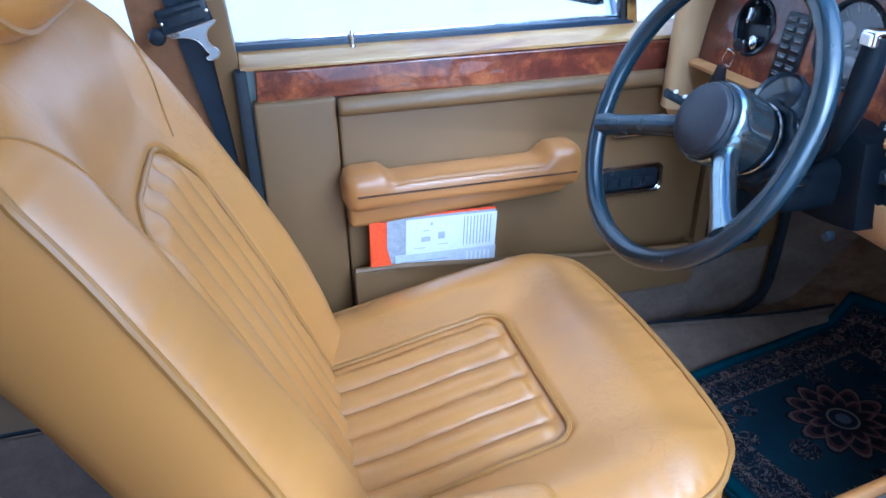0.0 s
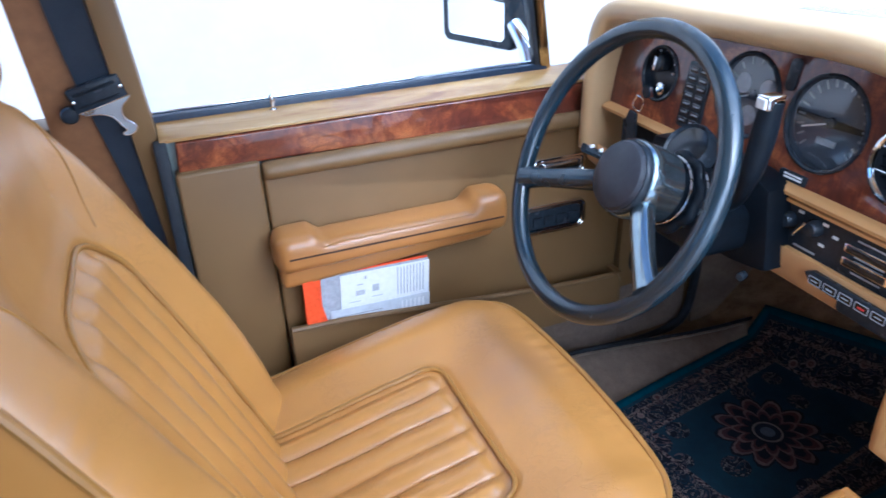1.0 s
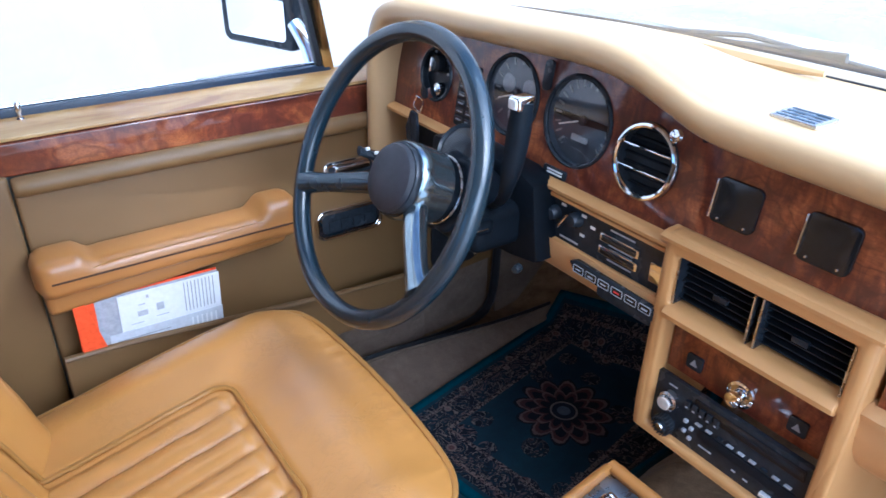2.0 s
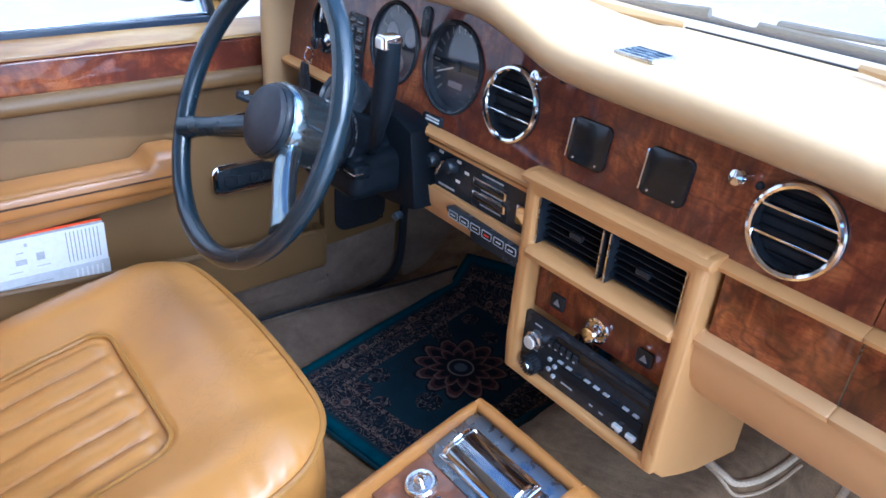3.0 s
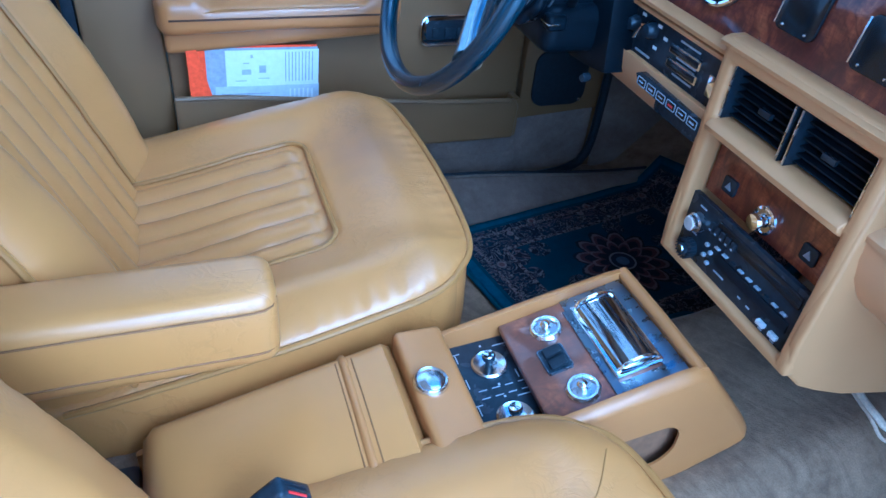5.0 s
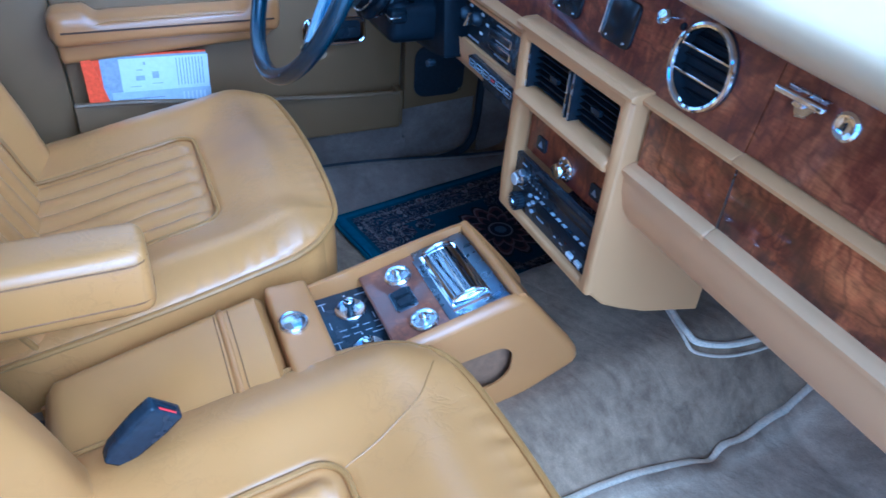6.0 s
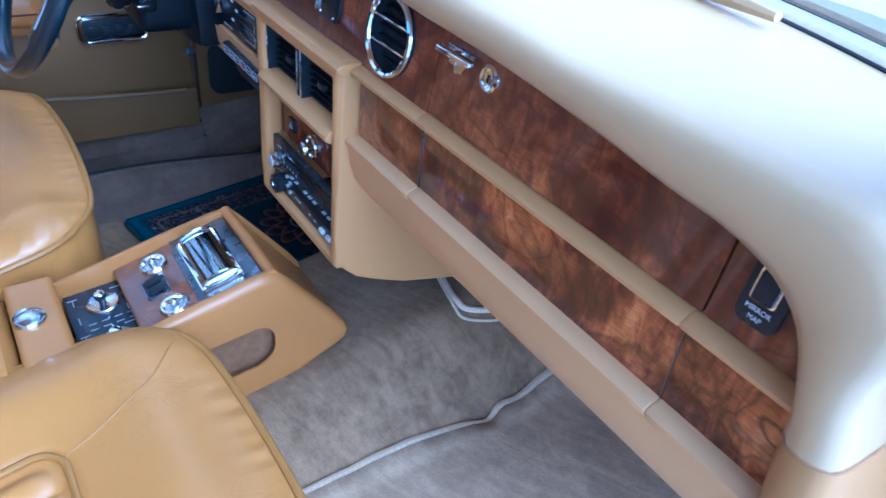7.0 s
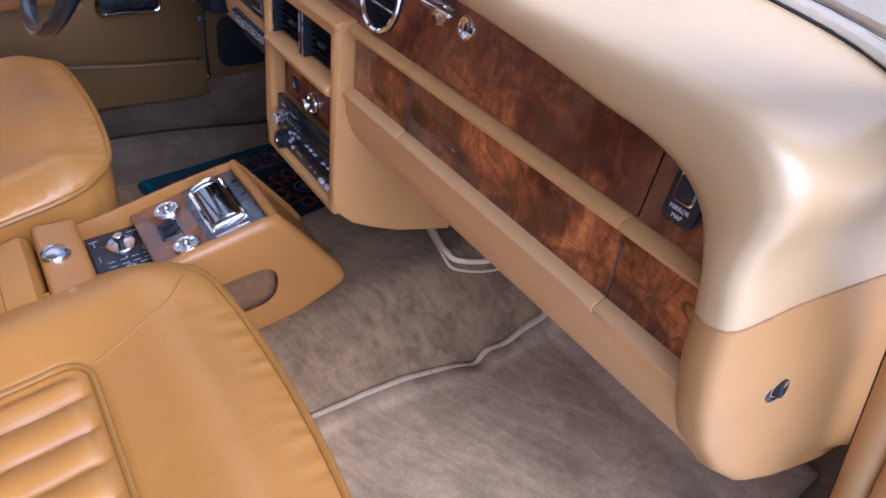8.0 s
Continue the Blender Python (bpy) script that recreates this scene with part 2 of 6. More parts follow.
# dash leather made lighter in colour, standing in for light bounced under the dash
KNEE_LIT = leather("knee_leather", (0.58, 0.335, 0.130), (0.63, 0.37, 0.15), 0.46, 0.10)
# the same leather with shade put into its colour for the dash end
END_SHADED = leather("end_leather", (0.385, 0.198, 0.058), (0.43, 0.225, 0.070), 0.44, 0.12)
PAD = leather("pad_leather", (0.475, 0.318, 0.145), (0.51, 0.345, 0.162), 0.46, 0.10)
Nodes("", PAD).set(Coat_Weight=0.85, Coat_Roughness=0.33, Coat_IOR=1.6)
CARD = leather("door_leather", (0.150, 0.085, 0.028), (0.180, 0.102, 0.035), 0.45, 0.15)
ARM = leather("armrest_leather", (0.345, 0.152, 0.034), (0.395, 0.178, 0.043), 0.36, 0.15)
Nodes("", ARM).set(Coat_Weight=0.35, Coat_Roughness=0.2)
HEADLINE = plain("headlining", (0.62, 0.53, 0.40), 0.9, 0, 0.06, 0.2, 400)
WOOD = burl("walnut_burl", 0.0, 0.8, 0.42)
EYED = burl("eyed_walnut_burl", 0.0, 0.10)
FADED = burl("sun_faded_walnut", 0.55)
CHROME = chrome()
SATIN = chrome("satin_chrome", 0.17, (0.74, 0.76, 0.79))
DARKSTEEL = chrome("dark_steel", 0.25, (0.20, 0.22, 0.25))
STEEL = chrome("brushed_steel", 0.22, (0.62, 0.63, 0.65))
BLACK = plain("black_plastic", (0.021, 0.026, 0.033), 0.24, 0, 0.2, 0.1)
Nodes("", BLACK).set(Specular_IOR_Level=0.3)
COLUMN = plain("column_black", (0.005, 0.007, 0.010), 0.38, 0, 0.2, 0.05)
Nodes("", COLUMN).set(Specular_IOR_Level=0.12)
RUBBER = plain("black_rubber", (0.018, 0.021, 0.026), 0.5, 0, 0.2, 0.2)
Nodes("", RUBBER).set(Specular_IOR_Level=0.3)
WHEEL = plain("wheel_rim_black", (0.009, 0.018, 0.026), 0.22, 0, 0.2, 0.08, 300)
DEEP = plain("dark_recess", (0.010, 0.012, 0.016), 0.7)
Nodes("", DEEP).set(Specular_IOR_Level=0.2)
WHITE = plain("white_print", (0.72, 0.72, 0.70), 0.6)
GREYPRINT = plain("grey_print", (0.26, 0.27, 0.29), 0.6)
PALEPRINT = plain("pale_print", (0.40, 0.41, 0.44), 0.6)
RED = plain("red_plastic", (0.55, 0.02, 0.02), 0.4)
ORANGE = plain("orange_card", (0.80, 0.085, 0.015), 0.45)
PAPER = plain("paper", (0.70, 0.71, 0.73), 0.5, 0, 0.05)
WEBBING = plain("belt_webbing", (0.010, 0.016, 0.028), 0.6, 0, 0.3, 0.5, 700)
BODY = plain("body_paint", (0.23, 0.262, 0.25), 0.2, 0, 0.04, 0.0)
BRASS = chrome("warm_bright_trim", 0.14, (0.62, 0.50, 0.30))
BROWN = plain("pillar_trim", (0.25, 0.112, 0.040), 0.5, 0, 0.12, 0.15, 60)
capping = Nodes("capping_veneer")
capping.set(Base_Color=capping.ramp(capping.noise(1.0, 5, 0.6, capping.mapped((5, 30, 30)), 0.8), [(0.34, (0.24, 0.115, 0.034)), (0.48, (0.36, 0.205, 0.064)), (0.66, (0.46, 0.30, 0.115))]),
            Roughness=0.35, Coat_Weight=1.0, Coat_Roughness=0.06)
CAPPING = capping.mat
CARPET = carpet("beige_carpet", (0.345, 0.232, 0.126), (0.172, 0.113, 0.062), (10, 40, 20))
KICK = carpet("brown_carpet", (0.27, 0.20, 0.145), (0.17, 0.125, 0.09), (5, 5, 9))
GLASS = glass("window_glass")
LENS = thin_glass("instrument_glass")
Nodes("", WHEEL).set(Specular_IOR_Level=0.75)
DIAL = plain("dial_black", (0.042, 0.051, 0.067), 0.5)
SCREEN = plain("smoked_panel", (0.010, 0.012, 0.015), 0.16, 0, 0.1, 0.0)
TEAL = plain("teal_binding", (0.006, 0.042, 0.062), 0.9, 0, 0.3, 0.6, 500)
GROUND = plain("pale_concrete", (0.58, 0.56, 0.53), 0.8, 0, 0.1, 0.2, 3)
RENDERED = plain("white_render_wall", (0.365, 0.342, 0.328), 0.8, 0, 0.03, 0.15, 5)

# ---- mesh helpers ----
def rows_of(points):
    return np.array(points, float)


def spline(points, count):
    """A smooth line through points, resampled evenly to count points."""
    p = rows_of(points)
    q = np.vstack([2 * p[0] - p[1], p, 2 * p[-1] - p[-2]])
    out = []
    for i in range(1, len(q) - 2):
        for s in np.linspace(0, 1, 14, endpoint=False):
            a, b, c, d = q[i - 1:i + 3]
            out.append(0.5 * (2 * b + (c - a) * s + (2 * a - 5 * b + 4 * c - d) * s * s + (3 * b - a - 3 * c + d) * s ** 3))
    out.append(p[-1])
    out = np.array(out)
    length = np.concatenate([[0], np.cumsum(np.linalg.norm(np.diff(out, axis=0), axis=1))])
    at = np.linspace(0, length[-1], count)
    return np.stack([np.interp(at, length, out[:, k]) for k in range(out.shape[1])], 1)


def grid_faces(nu, nv, close_v=False, start=0, flip=False):
    faces = []
    for i in range(nu - 1):
        for j in range(nv if close_v else nv - 1):
            k = (j + 1) % nv
            f = (start + i * nv + j, start + i * nv + k, start + (i + 1) * nv + k, start + (i + 1) * nv + j)
            faces.append(f[::-1] if flip else f)
    return faces


def tube(path, radius, sides=8, closed=False, flat=1.0):
    """A round cord along a path; flat squeezes it along its second direction."""
    p = rows_of(path)
    n = len(p)
    tangent = np.roll(p, -1, 0) - np.roll(p, 1, 0) if closed else np.gradient(p, axis=0)
    tangent /= np.linalg.norm(tangent, axis=1)[:, None] + 1e-12
    up = np.array([0, 0, 1.0]) if abs(tangent[0][2]) < 0.9 else np.array([1.0, 0, 0])
    radii = np.broadcast_to(radius, (n,))
    verts = []
    for t, c, r in zip(tangent, p, radii):
        a = up - t * (up @ t)
        a /= np.linalg.norm(a)
        up = a
        b = np.cross(t, a)
        for s in range(sides):
            w = 2 * math.pi * s / sides
            verts.append(c + r * (math.cos(w) * a * flat + math.sin(w) * b))
    faces = grid_faces(n, sides, True)
    if closed:
        last = (n - 1) * sides
        faces += [(last + s, last + (s + 1) % sides, (s + 1) % sides, s) for s in range(sides)]
    else:
        faces += [tuple(range(sides))[::-1], tuple(range((n - 1) * sides, n * sides))]
    return verts, faces


def frame_of(axis):
    z = Vector(axis).normalized()
    x = z.orthogonal().normalized() if abs(z.z) > 0.95 else Vector((0, 0, 1)).cross(z).normalized()
    return np.array(x), np.array(z.cross(x)), np.array(z)


def lathe(profile, centre, axis=(0, 0, 1), sides=32, cup=False):
    """A turned shape: profile of (radius, height along the axis)."""
    a, b, c = frame_of(axis)
    verts = []
    for r, h in profile:
        for s in range(sides):
            w = 2 * math.pi * s / sides
            verts.append(np.array(centre) + c * h + r * (a * math.cos(w) + b * math.sin(w)))
    faces = grid_faces(len(profile), sides, True) + [tuple(range((len(profile) - 1) * sides, len(profile) * sides))]
    if not cup:
        faces.append(tuple(range(sides))[::-1])
    return verts, faces


def slab(outline, to3, depth, bevel=0.0, holes=(), segments=2):
    """A flat plate with thickness from an outline in its plane: to3(a, b, d) places it; holes go through."""
    bm = bmesh.new()
    edges = []
    for loop in (outline, *holes):
        vs = [bm.verts.new(to3(a, b, 0.0)) for a, b in loop]
        edges += [bm.edges.new((vs[i], vs[(i + 1) % len(vs)])) for i in range(len(vs))]
    if holes:
        bmesh.ops.triangle_fill(bm, edges=edges, use_beauty=True)
    else:
        bm.faces.new([v for v in bm.verts])
    front = bm.faces[:]
    out = bmesh.ops.extrude_face_region(bm, geom=front)
    moved = [v for v in out["geom"] if isinstance(v, bmesh.types.BMVert)]
    shift = Vector(to3(0, 0, depth)) - Vector(to3(0, 0, 0))
    bmesh.ops.translate(bm, verts=moved, vec=shift)
    bmesh.ops.recalc_face_normals(bm, faces=bm.faces[:])
    if bevel:
        rim = [e for e in bm.edges if len(e.link_faces) == 2 and e.calc_face_angle(0) > 0.9]
        bmesh.ops.bevel(bm, geom=rim, offset=bevel, segments=segments, affect="EDGES", profile=0.6, clamp_overlap=True)
    return bm


def block(x0, x1, y0, y1, z0, z1, bevel=0.004, segments=2, m=None):
    bm = bmesh.new()
    bmesh.ops.create_cube(bm, size=1.0, matrix=Matrix.LocRotScale(((x0 + x1) / 2, (y0 + y1) / 2, (z0 + z1) / 2), None, (abs(x1 - x0), abs(y1 - y0), abs(z1 - z0))))
    if bevel:
        bmesh.ops.bevel(bm, geom=bm.edges[:], offset=bevel, segments=segments, affect="EDGES", profile=0.6, clamp_overlap=True)
    if m:
        bmesh.ops.transform(bm, matrix=m, verts=bm.verts)
    return bm


def round_rect(w, h, r, n=6, cx=0.0, cy=0.0):
    pts = []
    for sx, sy, a0 in ((1, 1, 0), (-1, 1, 90), (-1, -1, 180), (1, -1, 270)):
        for k in range(n + 1):
            a = radians(a0 + 90 * k / n)
            pts.append((cx + sx * (w / 2 - r) + r * math.cos(a), cy + sy * (h / 2 - r) + r * math.sin(a)))
    return pts


def circle(r, n=32, cx=0.0, cy=0.0):
    return [(cx + r * math.cos(2 * math.pi * k / n), cy + r * math.sin(2 * math.pi * k / n)) for k in range(n)]


def pane(shape, thick):
    """A closed sheet of glass from a surface."""
    verts, faces = [Vector(v) for v in shape[0]], [tuple(f) for f in shape[1]]
    bm = bmesh.new()
    made = [bm.verts.new(v) for v in verts]
    for f in faces:
        bm.faces.new([made[i] for i in f])
    bmesh.ops.recalc_face_normals(bm, faces=bm.faces[:])
    bm.normal_update()
    bmesh.ops.solidify(bm, geom=bm.faces[:], thickness=thick)
    bmesh.ops.recalc_face_normals(bm, faces=bm.faces[:])
    return bm


def both(*shapes):
    """Joins several (verts, faces) into one."""
    verts, faces = [], []
    for v, f in shapes:
        k = len(verts)
        verts += [tuple(p) for p in v]
        faces += [tuple(i + k for i in q) for q in f]
    return verts, faces


def mesh_of(name, shape, material, sharp=38):
    mesh = bpy.data.meshes.new(name)
    if isinstance(shape, bmesh.types.BMesh):
        shape.to_mesh(mesh)
        shape.free()
    else:
        mesh.from_pydata([tuple(map(float, v)) for v in shape[0]], [], [tuple(f) for f in shape[1]])
        mesh.update()
        bm = bmesh.new()
        bm.from_mesh(mesh)
        bmesh.ops.recalc_face_normals(bm, faces=bm.faces[:])
        bm.to_mesh(mesh)
        bm.free()
    mesh.shade_smooth()
    mesh.set_sharp_from_angle(angle=radians(sharp))
    mesh.materials.append(material)
    return mesh


def thing(name, label, category, at=(0, 0, 0), group="", kind=""):
    ob = new(name)
    ob.location = at
    ob.empty_display_size = 0.05
    return tagged(ob, label, category, group, kind)


LEANING = {"fascia_board", "glove_box_door", "fascia_end", "speedometer", "combined_gauge", "lighting_switch", "warning_panel", "switch_plate",
           "label_plate", "round_vent", "pull_knob", "stop_button", "smoked_display", "map_switch"}
leaning = set()


def lean(mesh):
    """The walnut fascia and all that is set in it lean back towards the top."""
    for v in mesh.vertices:
        v.co.x += 0.15 * (v.co.z - 0.745)


def part(name, shape, material, parent, label="", sharp=38):
    """One mesh object under a thing or a part; the shape is given in the place's own coordinates."""
    ob = new(name, mesh_of(name, shape, material, sharp))
    if name in LEANING or parent.name in leaning:
        leaning.add(ob.name)
        lean(ob.data)
    ob.parent = parent
    if parent.parent is None:
        ob.matrix_parent_inverse = Matrix.Translation(-Vector(parent.location))
    return tagged(ob, label)


def single(name, shape, material, label, category="", kind="", group="", sharp=38):
    return tagged(new(name, mesh_of(name, shape, material, sharp)), label, category, group, kind)


def smooth01(t):
    t = np.clip(t, 0, 1)
    return t * t * (3 - 2 * t)


def yz(x):
    """Puts a plate's plane at x: its two directions are y and z, its depth is x."""
    return lambda a, b, d: (x + d, a, b)


def xz(y):
    return lambda a, b, d: (a, y + d, b)


def xy(z):
    return lambda a, b, d: (a, b, z + d)

# ---- the shell of the car and what lies round it ----
FLOOR_Z = 0.115


def floor_height(x, y):
    """The cabin floor: flat wells either side of the tunnel, rising to the toe board."""
    side = smooth01((0.25 - np.abs(y)) / 0.14)
    tunnel = 0.165 * side * (0.66 + 0.34 * smooth01((x - 0.50) / 0.36)) * (1 + 0.2 * smooth01((x - 0.75) / 0.4))
    toe = 0.85 * np.maximum(0, x - 1.06) + 0.025 * smooth01((x - 1.0) / 0.3)
    tunnel = tunnel + 0.0022 * np.sin(70 * x + 14 * y + 3 * np.sin(9 * x)) * side * (1 - side) * 4
    return FLOOR_Z + tunnel + toe


def sheet(fn, us, vs, thick=None):
    verts = [fn(u, v) for u in us for v in vs]
    faces = grid_faces(len(us), len(vs))
    return verts, faces


xs, ys = np.linspace(-1.05, 1.42, 260), np.linspace(-0.80, 0.80, 110)
single("floor", sheet(lambda x, y: (x, y, floor_height(x, y) + 0.0025 * noise.noise((x * 9, y * 9, 0))), xs, ys), CARPET,
       "beige fitted carpet over the cabin floor and tunnel", "floor", "structure")
single("ground", slab([(-40, -40), (40, -40), (40, 40), (-40, 40)], xy(-0.36), -0.2), GROUND, "pale concrete ground under the car", "ground", "structure")
single("building_wall", block(-9, 12, 3.2, 3.5, -0.36, 6.0, 0.0), RENDERED, "plain white rendered wall beside the car", "wall", "structure")
single("far_wall", block(14, 14.3, -16, 3.2, -0.36, 3.0, 0.0), plain("white_far_wall", (0.70, 0.70, 0.69), 0.8, 0, 0.03, 0.15, 5), "plain white wall beyond the bonnet", "wall", "structure")

# roof and rear, which close the cabin
single("ceiling", block(-1.05, 0.36, -0.62, 0.62, 1.26, 1.30, 0.01), HEADLINE, "pale beige cloth headlining under the roof", "ceiling", "structure")
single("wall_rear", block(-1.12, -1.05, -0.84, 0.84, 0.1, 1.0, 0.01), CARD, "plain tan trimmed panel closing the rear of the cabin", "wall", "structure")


def bar(a, b, width, depth, across=(0, 1, 0), bevel=0.006):
    """A straight pillar from a to b, width along 'across'."""
    a, b, w = Vector(a), Vector(b), Vector(across).normalized()
    t = (b - a).normalized()
    d = t.cross(w).normalized()
    m = Matrix((w, d, t)).transposed().to_4x4()
    m.translation = (a + b) / 2
    return block(-width / 2, width / 2, -depth / 2, depth / 2, -(b - a).length / 2, (b - a).length / 2, bevel, 2, m)


# pillars and roof rails of the driver's side
pillar = thing("b_pillar", "brown trimmed centre pillar behind the front door", "pillar", (-0.12, 0.88, 0.2), kind="structure")
part("trim", bar((-0.107, 0.930, 0.18), (-0.157, 0.80, 1.27), 0.100, 0.05, (1, 0, 0)), BROWN, pillar)
part("finisher", bar((-0.035, 0.878, 0.40), (-0.098, 0.777, 1.27), 0.036, 0.05, (1, 0, 0)), CARD, pillar, "tan leather edge finisher")
single("roof_rail", block(-1.05, 0.36, 0.60, 0.72, 1.24, 1.31, 0.02), BROWN, "brown trimmed roof rail over the driver's door", "trim", "structure")
single("roof_rail", block(-1.05, 0.36, -0.72, -0.60, 1.24, 1.31, 0.02), BROWN, "brown trimmed roof rail over the passenger's door", "trim", "structure")
for side in (1, -1):
    screen_pillar = thing("screen_pillar", "beige leather trimmed windscreen pillar", "pillar", (0.80, 0.76 * side, 0.83), kind="structure")
    part("trim", bar((0.86, 0.800 * side, 0.79), (0.34, 0.68 * side, 1.28), 0.055, 0.05, (0, 1, 0), 0.015), PAD, screen_pillar)
    part("seal", bar((0.925, 0.812 * side, 0.79), (0.40, 0.69 * side, 1.28), 0.03, 0.014, (0, 1, 0), 0.004), RUBBER, screen_pillar, "black rubber screen seal")
single("roof_rail", block(0.30, 0.37, -0.66, 0.66, 1.25, 1.31, 0.02), HEADLINE, "beige header rail above the windscreen", "trim", "structure")
single("rear_door", block(-1.05, -0.18, 0.86, 0.93, -0.05, 0.74, 0.01), CARD, "tan trimmed rear door below its window", "door", "structure")
# added out of view above the waist to keep light off the rear floor
single("rear_door", block(-1.05, -0.18, -0.93, -0.86, -0.05, 1.25, 0.01), CARD, "tan rear side carried up past the window to block light", "door", "structure")
single("b_pillar", bar((-0.115, -0.905, 0.10), (-0.165, -0.74, 1.27), 0.115, 0.05, (1, 0, 0)), BROWN, "brown trimmed centre pillar on the passenger's side", "pillar", "structure")

# sills and footwell sides
for side in (1, -1):
    # on the driver's side the brown foot over the floor stands in for shade
    well = [(0.595, FLOOR_Z - 0.002), (0.635, 0.1195), (0.675, 0.135), (0.703, 0.155), (0.722, 0.163), (0.733, 0.162), (0.740, 0.13), (0.743, 0.04)]
    turn_in = lambda x: 0.036 * float(smooth01((x - 0.62) / 0.40)) if side > 0 else 0.0      # the sill swings inwards ahead of the door
    top_edge = [(x, (0.7225 - turn_in(x)) * side, 0.1645 - 0.03 * max(0.0, x - 0.6)) for x in np.linspace(-0.6, 1.25, 24)]
    single("sill_carpet", sheet(lambda i, x: (x, ((well[int(i)][0] if side > 0 else max(0.70, well[int(i)][0])) - turn_in(x)) * side, well[int(i)][1] - 0.03 * max(0.0, x - 0.6) + 0.002 * noise.noise((x * 8, i, side))), range(8), np.linspace(-0.6, 1.25, 60)), KICK,
           "brown carpet over the door sill", "sill", "structure")
    single("sill_piping", tube(top_edge, 0.0028, 6), KICK, "brown bound edge of the sill carpet", "trim", "structure")
    single("sill_gap", tube([(x, y + 0.010 * side, z) for x, y, z in top_edge], 0.0042, 6), RUBBER, "dark gap between the sill carpet and the door", "trim", "structure")
    single("sill", block(-0.16, 1.2, 0.80 * side, 0.90 * side, 0.0, 0.155, 0.01), BODY, "painted outer body sill below the door", "sill", "structure")
single("wall_right", slab([(0.795, 0.252), (0.985, 0.264), (0.985, 0.06), (1.45, 0.06), (1.45, 0.72), (0.795, 0.72)], xz(0.79), 0.03, 0.004), CARD,
       "tan trimmed kick panel ahead of the driver's door", "wall", "structure")
single("wall_left", slab([(0.98, 0.05), (1.45, 0.05), (1.45, 0.80), (0.98, 0.80)], xz(-0.83), 0.03, 0.006), CARD,
       "tan trimmed kick panel ahead of the passenger's door", "wall", "structure")
single("wall_front", block(1.30, 1.36, -0.84, 0.84, 0.0, 0.735, 0.01), KICK, "brown carpeted bulkhead under the dashboard", "wall", "structure")

single("kick_carpet", slab([(0.79, 0.06), (0.985, 0.06), (0.985, 0.262), (0.79, 0.250)], xz(0.796), 0.02, 0.003), KICK, "brown carpet below the kick panel", "carpet", "structure")
single("kick_carpet", slab([(1.0, 0.11), (1.29, 0.16), (1.29, 0.52), (1.0, 0.52)], xz(0.781), 0.008, 0.003), KICK, "brown carpet on the side of the driver's footwell", "carpet", "structure")
speaker = thing("door_speaker", "dark cloth loudspeaker grille on the kick panel", "speaker", (0.88, 0.785, 0.34))
part("grille", slab(round_rect(0.128, 0.125, 0.03, 5, 0.882, 0.343), xz(0.790), -0.007, 0.003), RUBBER, speaker)
part("screw", lathe([(0.0001, 0.003), (0.003, 0.002), (0.004, 0)], (0.935, 0.782, 0.292), (0, -1, 0), 10), CHROME, speaker, "small chrome screw")

# A-post finisher of the open passenger door
post = thing("door_post", "tan leather finisher along the open passenger doorway", "pillar", (0.66, -0.83, 0.2), kind="structure")
POST = np.array([(0.985, -0.764, 0.28), (0.950, -0.764, 0.385), (0.906, -0.764, 0.489), (0.870, -0.764, 0.573), (0.838, -0.764, 0.649), (0.802, -0.768, 0.735), (0.772, -0.772, 0.80)])
part("inner_seal", tube(spline(POST + np.array((0.004, 0.001, 0)), 30), 0.0025, 8), RUBBER, post, "black rubber lip")
part("finisher", tube(spline(POST + np.array((0, -0.017, 0)), 30), 0.0165, 14), DASH, post, "tan leather roll")
part("outer_roll", tube(spline(POST + np.array((-0.002, -0.047, 0)), 30), 0.0150, 14), DASH, post, "tan leather roll")
part("seal", tube(spline(POST + np.array((-0.002, -0.072, 0)), 30), 0.0115, 12), RUBBER, post, "black rubber door seal")

# windscreen, scuttle, bonnet and wipers
SCREEN_BASE = [(0.79, 0.745), (0.88, 0.60), (0.945, 0.35), (0.965, 0.0), (0.945, -0.35), (0.88, -0.60), (0.79, -0.745)]
base_line = spline([(x, y, 0.845) for x, y in SCREEN_BASE], 41)
top_line = spline([(x * 0.42 + 0.0, y * 0.86, 1.27) for x, y in SCREEN_BASE], 41)
glass_rows = [base_line + (top_line - base_line) * s for s in np.linspace(0, 1, 9)]
screen_glass = single("windscreen", pane((np.array(glass_rows).reshape(-1, 3), grid_faces(9, 41)), 0.005), GLASS, "clear curved laminated windscreen", "windscreen", "structure")
screen_glass.visible_shadow = False
single("windscreen_trim", tube([p + np.array((0.006, 0, -0.004)) for p in base_line], 0.0165, 12, False, 0.55), plain("screen_trim_beige", (0.60, 0.50, 0.36), 0.55, 0, 0.05),  "beige trim along the foot of the windscreen", "trim", "structure")
single("trim_gap", tube([p + np.array((-0.011, 0, -0.0065)) for p in base_line], 0.0022, 6), RUBBER, "dark gap along the foot of the windscreen trim", "trim", "structure")
single("windscreen_seal", tube([p + np.array((0.03, 0, -0.002)) for p in base_line], 0.010, 8), RUBBER, "black rubber seal round the windscreen", "trim", "structure")


def bonnet_at(x, y):
    return (x, y, 0.842 - 0.062 * abs(y / 0.8) ** 3 - 0.05 * smooth01((x - 1.3) / 1.4))


